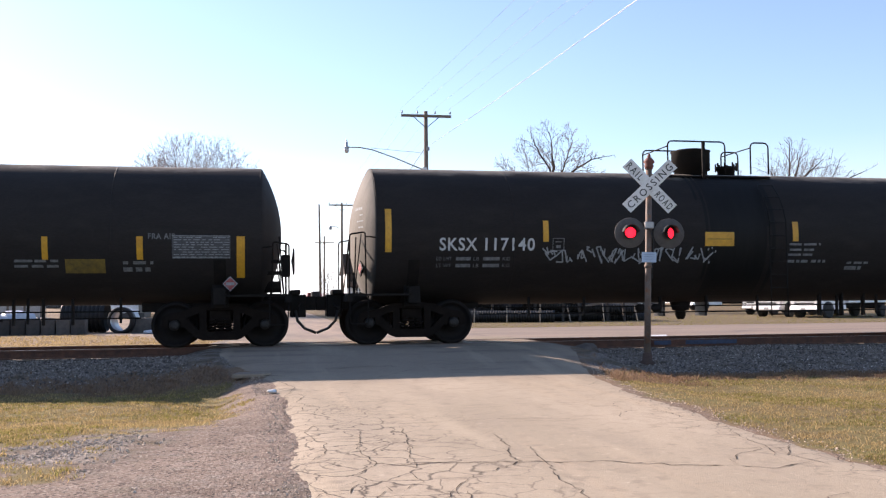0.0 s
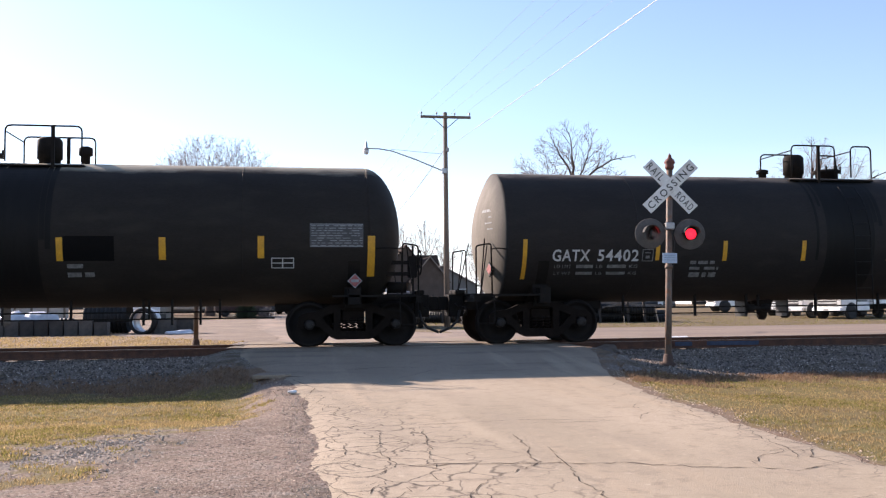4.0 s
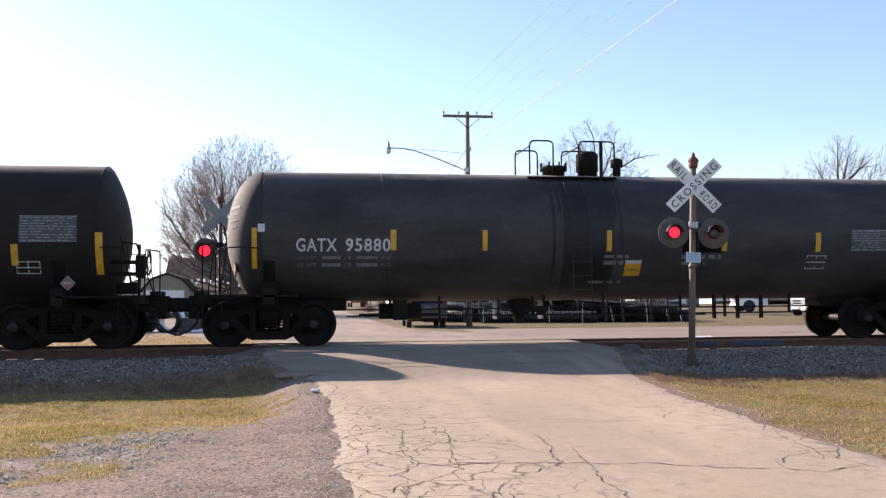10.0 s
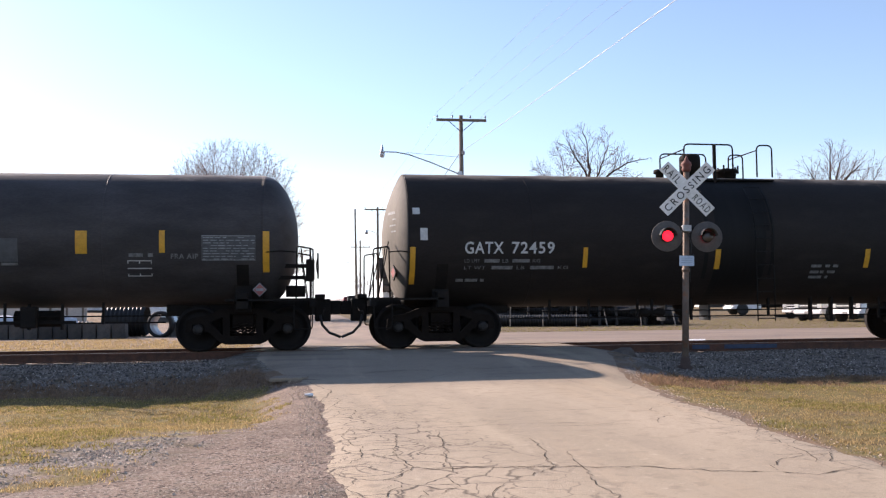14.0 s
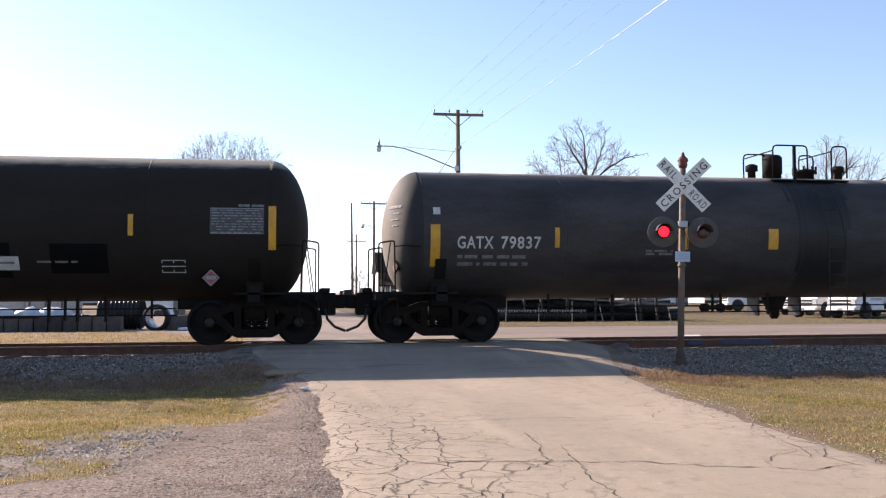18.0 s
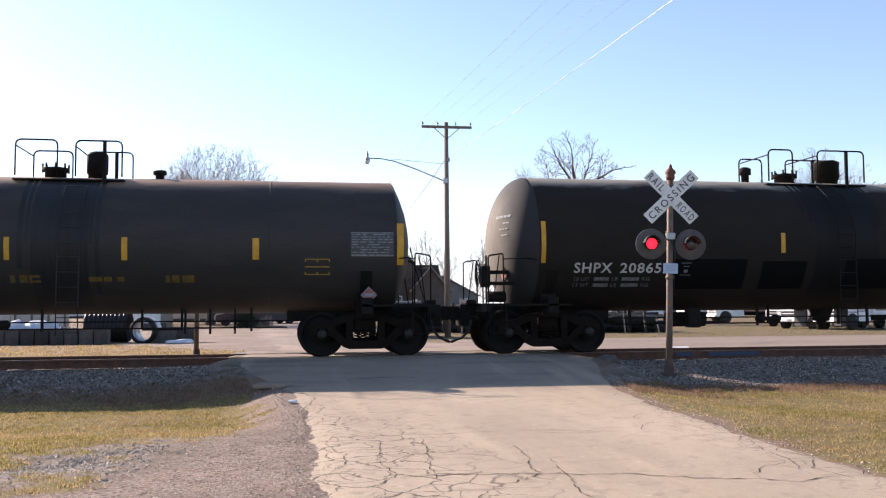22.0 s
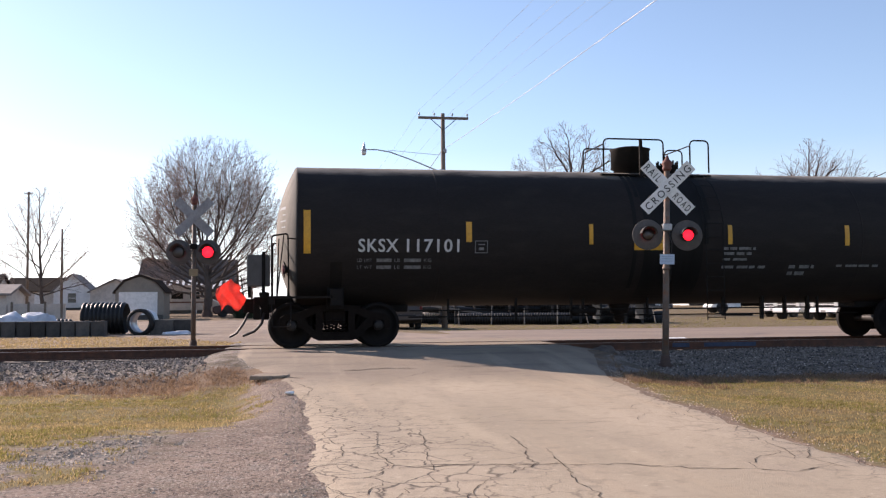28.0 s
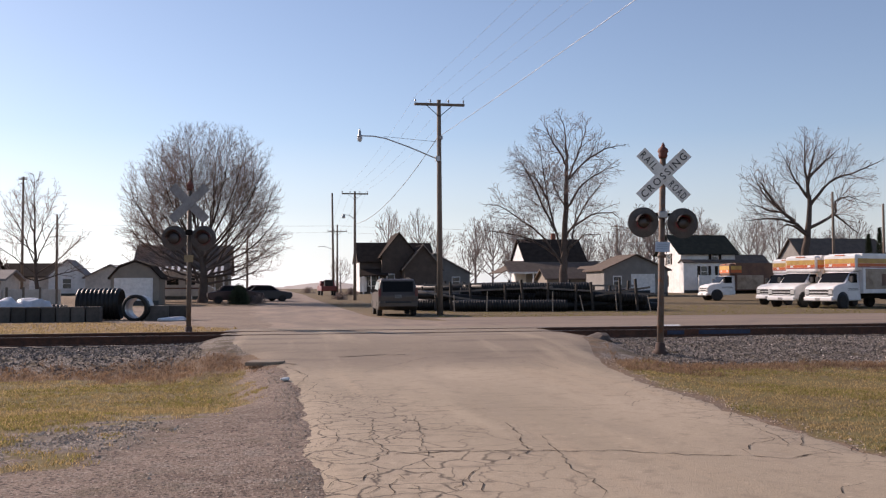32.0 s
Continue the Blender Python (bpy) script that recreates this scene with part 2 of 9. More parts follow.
RAIL_STEEL = material("rusty rail web", (0.12, 0.05, 0.03), 0.8, 0.15, (0.06, 0.03, 0.021), 6, 0.2, 60)
RAIL_TOP = material("worn rust-brown railhead", (0.22, 0.16, 0.125), 0.45, 0.6, (0.14, 0.09, 0.065), 5)
TIE_WOOD = material("creosoted tie wood", (0.06, 0.045, 0.035), 0.9, 0, (0.10, 0.08, 0.06), 3, 0.4, 40, stretch=(3, 0.4, 1))
STONE = material("limestone ballast", (0.215, 0.182, 0.158), 0.9, 0, (0.11, 0.09, 0.077), 9, 0.3, 80, rand=0.8, island=True)
CRUST = material("broken old asphalt", (0.115, 0.092, 0.078), 0.95, 0, (0.075, 0.06, 0.05), 7, 0.5, 60)
GLINT_STONE = material("pale limestone for sun glints", (0.62, 0.55, 0.48), 0.85, 0, (0.45, 0.395, 0.34), 9, 0.2, 80, rand=0.35, island=True)
GRAVEL = material("small gravel stones", (0.62, 0.49, 0.375), 0.9, 0, (0.38, 0.30, 0.23), 9, 0.2, 80, rand=0.45, island=True)
BLADE_DRY = blade("straw-dry grass", (0.42, 0.305, 0.150), (0.30, 0.224, 0.105))
BLADE_GREEN = blade("winter green grass", (0.195, 0.178, 0.05), (0.25, 0.21, 0.064))
BLADE_DEAD = blade("dead weeds", (0.20, 0.12, 0.075), (0.26, 0.175, 0.11))
BARK = material("grey-brown bark", (0.08, 0.061, 0.052), 0.95, 0, (0.115, 0.092, 0.078), 2, 0.3, 30, spec=0.1)
TWIG = material("fine bare twigs", (0.34, 0.255, 0.22), 0.95, 0, (0.25, 0.187, 0.162), 1, spec=0.1)
POLE_WOOD = material("weathered pole wood", (0.13, 0.095, 0.07), 0.9, 0, (0.20, 0.16, 0.125), 2, 0.4, 40, stretch=(4, 4, 0.3))
PORCELAIN = material("grey porcelain insulator", (0.25, 0.25, 0.26), 0.3)
ALU = material("dull aluminium", (0.45, 0.46, 0.47), 0.45, 0.8)
WIRE = material("wire sheath", (0.22, 0.22, 0.22), 0.5, 0.3)
WIRE_BRIGHT = material("bare aluminium cable", (0.55, 0.55, 0.55), 0.4, 0.6)
PIPE_BLACK = material("black corrugated plastic", (0.010, 0.010, 0.010), 0.5, 0, (0.016, 0.015, 0.014), 2, 0, 40, 0.3, (0.05, 0.043, 0.036), spec=0.3)
STEEL_BRIGHT = material("galvanised culvert steel", (0.50, 0.51, 0.53), 0.35, 0.7, (0.40, 0.41, 0.43), 3)
CONCRETE = material("grey concrete block", (0.095, 0.085, 0.075), 0.9, 0, (0.055, 0.05, 0.045), 3, 0.3, 50, rand=0.45)
STAKE = material("pale stake wood", (0.38, 0.33, 0.27), 0.9, 0, (0.27, 0.23, 0.185), 4)
RACK_WOOD = material("dark rack timber", (0.035, 0.028, 0.023), 0.9, 0, (0.06, 0.048, 0.038), 4, 0.2)
TARP = material("white plastic wrap", (0.62, 0.64, 0.68), 0.35, 0, (0.45, 0.47, 0.5), 3, 0.4, 12)
SIDING_WHITE = material("white clapboard", (0.80, 0.79, 0.77), 0.7, 0, (0.62, 0.62, 0.60), 1.2, 0.1, 20)
SIDING_TAN = material("tan siding", (0.25, 0.215, 0.175), 0.8, 0, (0.20, 0.175, 0.145), 1.2, 0.1, 20)
SIDING_GREY = material("grey siding", (0.21, 0.20, 0.185), 0.8, 0, (0.165, 0.155, 0.145), 1.2, 0.1, 20)
SIDING_DARK = material("dark brown siding", (0.11, 0.088, 0.074), 0.9, 0, (0.085, 0.068, 0.058), 1.2, 0.1, 20, spec=0.12)
RAIL_WOOD = material("weathered grey timber", (0.24, 0.21, 0.18), 0.9, 0, (0.14, 0.12, 0.10), 3, 0.2, 30, stretch=(0.4, 3, 3))
BOX_PICTURE = material("pale picture panel", (0.42, 0.34, 0.26), 0.5, 0, (0.22, 0.15, 0.10), 0.9, 0, 20, 0.7, (0.16, 0.11, 0.07))
# siding and shingles with haze and flare over the far-left houses put into the colour
SIDING_PALE = material("pale siding lightened for haze", (0.60, 0.53, 0.46), 0.8, 0, (0.40, 0.355, 0.31), 1.2, 0.1, 20)
SHINGLE_PALE = material("pale grey shingles lightened for haze", (0.17, 0.15, 0.14), 0.9, 0, (0.22, 0.195, 0.18), 1.5, 0.4, 14)
SHINGLE_DARK = material("dark asphalt shingles", (0.034, 0.0245, 0.0195), 0.95, 0, (0.052, 0.039, 0.032), 1.5, 0.4, 14, spec=0.08)
SHINGLE_GREEN = material("dark green shingles", (0.026, 0.03, 0.025), 0.95, 0, (0.04, 0.042, 0.034), 1.5, 0.4, 14, spec=0.08)
SHINGLE_GREY = material("weathered grey shingles", (0.115, 0.09, 0.076), 0.95, 0, (0.15, 0.12, 0.10), 1.5, 0.4, 14, spec=0.08)
TRIM_WHITE = material("white trim paint", (0.80, 0.79, 0.77), 0.6, 0, (0.6, 0.6, 0.58), 3)
BRICK_RED = material("red chimney brick", (0.22, 0.08, 0.05), 0.9, 0, (0.16, 0.06, 0.04), 6, 0.3)
WINDOW = glass("window glass", (0.02, 0.024, 0.028), 0.2)
CAR_GLASS = glass("tinted car glass", (0.010, 0.010, 0.010), 0.06)
CAR_GLASS.node_tree.nodes["Principled BSDF"].inputs["Specular IOR Level"].default_value = 0.14
TYRE = material("tyre rubber", (0.014, 0.014, 0.014), 0.85, 0, (0.03, 0.028, 0.025), 8)
RIM = material("alloy rim", (0.35, 0.35, 0.36), 0.35, 0.8)
CAR_TAN = material("champagne metallic paint", (0.09, 0.072, 0.06), 0.4, 0.3, (0.07, 0.058, 0.048), 2)
CAR_DARK = material("dark blue car paint", (0.02, 0.022, 0.03), 0.3, 0.2)
CAR_MAROON = material("dark maroon car paint", (0.045, 0.018, 0.018), 0.3, 0.2)
CAR_RED = material("dull red car paint", (0.22, 0.035, 0.03), 0.4, 0.1)
CAR_WHITE = material("white truck paint", (0.82, 0.81, 0.80), 0.35, 0, (0.66, 0.66, 0.64), 2)
BOX_ORANGE = material("orange box panel", (0.62, 0.14, 0.03), 0.5, 0, (0.52, 0.11, 0.03), 3)
BOX_RED = material("deep red box panel", (0.32, 0.035, 0.03), 0.5)
BOX_YELLOW = material("ochre box panel", (0.58, 0.36, 0.07), 0.5, 0, (0.40, 0.22, 0.06), 2)
BOX_BROWN = material("brown box picture panel", (0.10, 0.05, 0.033), 0.6, 0, (0.18, 0.085, 0.05), 1.4)
PLASTIC = material("black plastic trim", (0.02, 0.02, 0.02), 0.6)
TAIL_RED = material("red tail lens", (0.13, 0.016, 0.016), 0.3)
HEADLAMP = material("clear lamp lens", (0.6, 0.6, 0.58), 0.15)
BLUE_SPRAY = material("blue spray paint", (0.02, 0.03, 0.065), 0.7, 0, (0.03, 0.05, 0.10), 8, 0, 50, 0.5, (0.05, 0.035, 0.025))
EVERGREEN = material("dark evergreen needles", (0.025, 0.04, 0.02), 0.9, 0, (0.04, 0.055, 0.025), 3, rand=0.4, island=True)
CRACK = material("crack dirt and hollow shade", (0.075, 0.058, 0.045), 0.95, 0, (0.045, 0.035, 0.03), 12, spec=0.1)
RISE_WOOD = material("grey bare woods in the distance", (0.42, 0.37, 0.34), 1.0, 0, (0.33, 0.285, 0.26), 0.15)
# far trees' wood: distance haze is put into the base colour
HAZE_WOOD = material("bare wood paled for distance haze", (0.27, 0.22, 0.20), 1.0, 0, (0.20, 0.165, 0.15), 0.4)


# ---- mesh tools ----
def part(name, bm, mat, parent=None, label="", smooth=False):
    me = bpy.data.meshes.new(name)
    bm.to_mesh(me)
    bm.free()
    return part_of(name, me, mat, parent, label, smooth)


def part_of(name, me, mat, parent=None, label="", smooth=False):
    for m in (mat if isinstance(mat, (list, tuple)) else [mat]):
        if m and m.name not in me.materials:
            me.materials.append(m)
    if smooth:
        me.shade_smooth()
    ob = new(name, me)
    ob.parent = parent
    if label:
        tagged(ob, label)
    return ob


def thing(name, m=None, label="", category="", group="", kind=""):
    ob = new(name)
    if m is not None:
        ob.matrix_basis = m
    return tagged(ob, label, category, group, kind)


def box(bm, x0, x1, y0, y1, z0, z1, bev=0.0, m=None):
    vs = [bm.verts.new((x, y, z)) for x in (x0, x1) for y in (y0, y1) for z in (z0, z1)]
    fs = [bm.faces.new([vs[i] for i in f]) for f in ((0, 1, 3, 2), (4, 6, 7, 5), (0, 4, 5, 1), (2, 3, 7, 6), (0, 2, 6, 4), (1, 5, 7, 3))]
    if bev:
        es = list({e for f in fs for e in f.edges})
        got = bmesh.ops.bevel(bm, geom=es, offset=bev, segments=1, affect="EDGES", profile=0.5)
        vs = list({v for f in got["faces"] for v in f.verts} | {v for v in vs if v.is_valid})
    if m is not None:
        bmesh.ops.transform(bm, matrix=m, verts=[v for v in vs if v.is_valid])
    return bm


def boxes(*rows, bev=0.0):
    bm = bmesh.new()
    for r in rows:
        box(bm, *r[:6], bev=bev)
    return bm


def rod(bm, p0, p1, r0, r1=None, seg=8, caps=True):
    p0, p1 = Vector(p0), Vector(p1)
    r1 = r0 if r1 is None else r1
    d = p1 - p0
    q = d.to_track_quat("Z", "Y") if d.length > 1e-6 else Vector((0, 0, 1)).to_track_quat("Z", "Y")
    rings = []
    for p, r in ((p0, r0), (p1, r1)):
        rings.append([bm.verts.new(p + q @ Vector((r * math.cos(a), r * math.sin(a), 0))) for a in (2 * math.pi * k / seg for k in range(seg))])
    for k in range(seg):
        f = bm.faces.new((rings[0][k], rings[0][(k + 1) % seg], rings[1][(k + 1) % seg], rings[1][k]))
        f.smooth = seg > 6
    if caps:
        bm.faces.new(rings[0][::-1])
        bm.faces.new(rings[1])
    return bm


def rods(*rows, r=0.02, seg=6):
    bm = bmesh.new()
    for a, b in rows:
        rod(bm, a, b, r, seg=seg)
    return bm


def bent(points, r, seg=6, bm=None):
    """A pipe bent through points."""
    bm = bm or bmesh.new()
    pts = [Vector(p) for p in points]
    rings = []
    for i, p in enumerate(pts):
        d = (pts[min(i + 1, len(pts) - 1)] - pts[max(i - 1, 0)]).normalized()
        side = d.cross(Vector((0.13, 0.31, 0.94))).normalized()
        up = side.cross(d)
        rings.append([bm.verts.new(p + r * (math.cos(a) * side + math.sin(a) * up)) for a in (2 * math.pi * k / seg for k in range(seg))])
    for a, b in zip(rings, rings[1:]):
        for k in range(seg):
            f = bm.faces.new((a[k], a[(k + 1) % seg], b[(k + 1) % seg], b[k]))
            f.smooth = True
    bm.faces.new(rings[0][::-1])
    bm.faces.new(rings[-1])
    return bm


def hoop(points, n=4, rad=0.12):
    """Points of a polyline with its inner corners rounded."""
    pts = [Vector(p) for p in points]
    out = [pts[0]]
    for a, b, c in zip(pts, pts[1:], pts[2:]):
        u, v = (a - b), (c - b)
        k = min(rad, u.length / 2, v.length / 2)
        s, e = b + u.normalized() * k, b + v.normalized() * k
        for i in range(n + 1):
            t = i / n
            out.append((1 - t) ** 2 * s + 2 * t * (1 - t) * b + t * t * e)
    return out + [pts[-1]]


def lathe(profile, axis="x", seg=40, bm=None, centre=(0, 0, 0)):
    """Turns (along, radius) round an axis."""
    bm = bm or bmesh.new()
    cx, cy, cz = centre
    rings = []
    for u, r in profile:
        ring = []
        for k in range(seg):
            a = 2 * math.pi * k / seg
            c, s = r * math.cos(a), r * math.sin(a)
            p = {"x": (u, c, s), "y": (c, u, s), "z": (c, s, u)}[axis]
            ring.append(bm.verts.new((p[0] + cx, p[1] + cy, p[2] + cz)))
        rings.append(ring)
    for a, b in zip(rings, rings[1:]):
        for k in range(seg):
            bm.faces.new((a[k], a[(k + 1) % seg], b[(k + 1) % seg], b[k])).smooth = True
    if profile[0][1] > 1e-4:
        bm.faces.new(rings[0][::-1])
    if profile[-1][1] > 1e-4:
        bm.faces.new(rings[-1])
    bmesh.ops.remove_doubles(bm, verts=bm.verts, dist=1e-5)
    bmesh.ops.recalc_face_normals(bm, faces=bm.faces)
    return bm


def prism(outline, depth, plane="xz", at=0.0, bev=0.0, bm=None):
    """An outline pushed to a depth, centred on 'at'."""
    bm = bm or bmesh.new()
    def put(u, v, w):
        return {"xz": (u, w, v), "yz": (w, u, v), "xy": (u, v, w)}[plane]
    a = [bm.verts.new(put(u, v, at - depth / 2)) for u, v in outline]
    b = [bm.verts.new(put(u, v, at + depth / 2)) for u, v in outline]
    n = len(outline)
    fs = [bm.faces.new(a), bm.faces.new(b[::-1])]
    for i in range(n):
        fs.append(bm.faces.new((a[i], b[i], b[(i + 1) % n], a[(i + 1) % n])))
    bmesh.ops.recalc_face_normals(bm, faces=fs)
    if bev:
        bmesh.ops.bevel(bm, geom=list({e for f in fs for e in f.edges}), offset=bev, segments=2, affect="EDGES", profile=0.5)
    return bm


def raw(name, verts, faces):
    me = bpy.data.meshes.new(name)
    me.from_pydata(verts, [], faces)
    me.update()
    return me


def lettering(text, height, width, bold=0.017, space=1.12):
    """Text as a flat mesh in the xz plane, its lower left corner at the origin."""
    cu = bpy.data.curves.new("letters", "FONT")
    cu.body, cu.size, cu.resolution_u, cu.offset, cu.space_character = text, 1.0, 3, bold, space
    ob = bpy.data.objects.new("letters", cu)
    scene.collection.objects.link(ob)
    me = bpy.data.meshes.new_from_object(ob.evaluated_get(bpy.context.evaluated_depsgraph_get()))
    bpy.data.objects.remove(ob)
    co = np.array([v.co[:] for v in me.vertices])
    lo, hi = co.min(0), co.max(0)
    for v in me.vertices:
        v.co = ((v.co.x - lo[0]) / (hi[0] - lo[0]) * width, 0, (v.co.y - lo[1]) / (hi[1] - lo[1]) * height)
    return me


# ---- ground ----
def step(a, b, v):
    t = min(1, max(0, (v - a) / (b - a)))
    return t * t * (3 - 2 * t)


RAIL_Z, TRACK_Y = 0.285, 20.3


def height(x, y):
    """The ground: flat before the track, an apron over the crossing, a ballast bed elsewhere, then flat and slowly rising."""
    far = -0.10 * step(22.5, 31, y) + 0.40 * step(60, 125, y)
    apron = step(-1.7, -0.95, x) * (1 - step(6.2, 6.55, x))
    over = 0.262 * step(13.2, 18.0, y) * (1 - step(22.4, 28.5, y))
    bed = 0.10 * step(15.2, 18.0, y) * (1 - step(22.6, 25.5, y))
    swale = step(9.0, 12.0, y) * (1 - step(15.2, 17.0, y)) * (0.17 * (1 - step(-0.75, 0.0, x)) + 0.11 * step(5.1, 6.2, x))
    return far + apron * over + (1 - apron) * bed - swale


def wob(x, y, s=0.6, seed=0.0):
    return noise.noise((x * s + seed, y * s - seed, seed))


def along(stops, v):
    for (a, p), (b, q) in zip(stops, stops[1:]):
        if v < b:
            return p + (q - p) * max(0, (v - a) / (b - a))
    return stops[-1][1]


def edges(y):
    """The left and right edge of the near road, flaring over the crossing."""
    l = along([(0, 0.16), (11.5, 0.17), (13.9, 0.06), (15.2, -0.3), (17.2, -0.95), (24, -1.05)], y)
    r = along([(0, 4.4), (6.5, 4.5), (9.7, 4.72), (11.9, 4.95), (14.2, 5.3), (16.0, 5.75), (17.6, 6.2), (24, 6.3)], y)
    l += 0.10 * wob(0, y, 0.9, 2) + 0.07 * wob(0, y, 3.5, 4) + 0.04 * wob(0, y, 9, 4)
    r += 0.12 * wob(5, y, 0.7, 6) + 0.07 * wob(5, y, 3.5, 8) + 0.04 * wob(5, y, 9, 8)
    return l, r


def cover(x, y):
    """How much grass, gravel and asphalt lie at a place; bare soil for the rest."""
    w = wob(x, y, 0.5, 3.1) * 0.8 + wob(x, y, 1.7, 9.7) * 0.8 + wob(x, y, 4.3, 1.7) * 0.5
    grass = gravel = tar = brown = 0.0
    if y < 23.5:
        l, r = edges(y)
        if x < 2:
            side = along([(0, -2.2), (6.6, -1.75), (7.1, -1.15), (8.2, -1.1), (9.0, -0.85), (9.4, -0.6), (11, -0.33), (14.5, -0.45)], y)
            grass = 1 - step(-0.25, 0.25, x - side + w * 0.45)
            mid = along([(-6, 5.6), (-2.3, 7.0), (-1.75, 8.4), (-1.2, 8.75), (0, 8.8)], x)
            ragged = w * 0.9 + 0.45 * wob(x, y, 6.5, 2.3) + 0.30 * wob(x, y, 11, 6.1)
            tongue = 1 - step(0.25, 1.2, abs(y - mid + ragged * 0.8))
            tongue *= 0.55 + 0.45 * step(-0.25, 0.2, wob(x, y, 3.1, 4.4) + 0.5 * wob(x, y, 8, 3.3))
            low = 1 - step(6.3, 7.0, y + w * 0.7)
            grass *= (1 - tongue) * (1 - low)
            if 6.3 < y < 8.7:
                grass *= 0.55 + 0.45 * step(-0.3, 0.3, wob(x, y, 1.3, 5))
            gravel = 0.25 + 0.75 * max(tongue * (1 - step(-1.3, -0.6, x)), 0.3 * step(-0.1, 0.35, wob(x, y, 0.9, 7)) * low)
            gravel *= 1 - grass
            start = 16.2
        else:
            grass = step(-0.1, 0.1, x - r + w * 0.16)
            gravel = 0.4 * (1 - grass)
            start = 14.9
            brown = 0.55 * (1 - step(0.0, 0.3, x - r + w * 0.3))
        bed = step(start - 0.5, start + 0.3, y + w * 0.5)
        dead_ = step(start - 1.9, start - 0.6, y + w) * (1 - bed)
        brown = max(brown, dead_)
        grass *= (1 - 0.7 * dead_) * (1 - bed)
        gravel = max(gravel, bed)
    else:
        front = along([(-60, 39.0), (-6.5, 38.2), (-3.2, 34.0), (-1.0, 30.5), (1.0, 30.0)], x)
        tar = (1 - step(-0.6, 0.6, x - 1.0)) * step(-0.8, 1.2, y - front + 1.6 * w) * (1 - step(64, 72, y + 2 * w))
        grass = 1 - tar
        gravel = 0.25 * tar
        brown = 0.45 if x > 3 else 0.0
    return grass, gravel, tar, brown


def lines(stops):
    out = []
    for (a, b, n) in stops:
        out += [a + (b - a) * i / n for i in range(n)]
    return out + [stops[-1][1]]


xs = lines([(-1500, -300, 6), (-300, -60, 12), (-60, -14, 40), (-14, 24, 170), (24, 70, 46), (70, 300, 14), (300, 1500, 6)])
ys = lines([(-300, -10, 8), (-10, 3, 12), (3, 30, 150), (30, 70, 80), (70, 160, 45), (160, 400, 20), (400, 2600, 12)])
def lie(x, y):
    """The ground as it lies, with its small unevenness beside the road."""
    l, r = edges(y) if y < 23 else (0.0, 0.0)
    off = 0.0 if y > 23 else step(0.0, 0.8, max(l - x, x - r))
    return height(x, y) + off * (0.03 * wob(x, y, 0.4) + 0.012 * wob(x, y, 2.5, 5))


gv = [(x, y, lie(x, y)) for y in ys for x in xs]
gv = [(x, y, z - (0.05 if 0.4 < x < 4.3 and y < 23.2 else 0)) for x, y, z in gv]
nx = len(xs)
gf = [(j * nx + i, j * nx + i + 1, (j + 1) * nx + i + 1, (j + 1) * nx + i) for j in range(len(ys) - 1) for i in range(nx - 1)]
ground_me = raw("ground", gv, gf)
att = ground_me.color_attributes.new("cover", "FLOAT_COLOR", "POINT")
att.data.foreach_set("color", np.array([cover(x, y) for x, y, z in gv], dtype=np.float32).ravel())


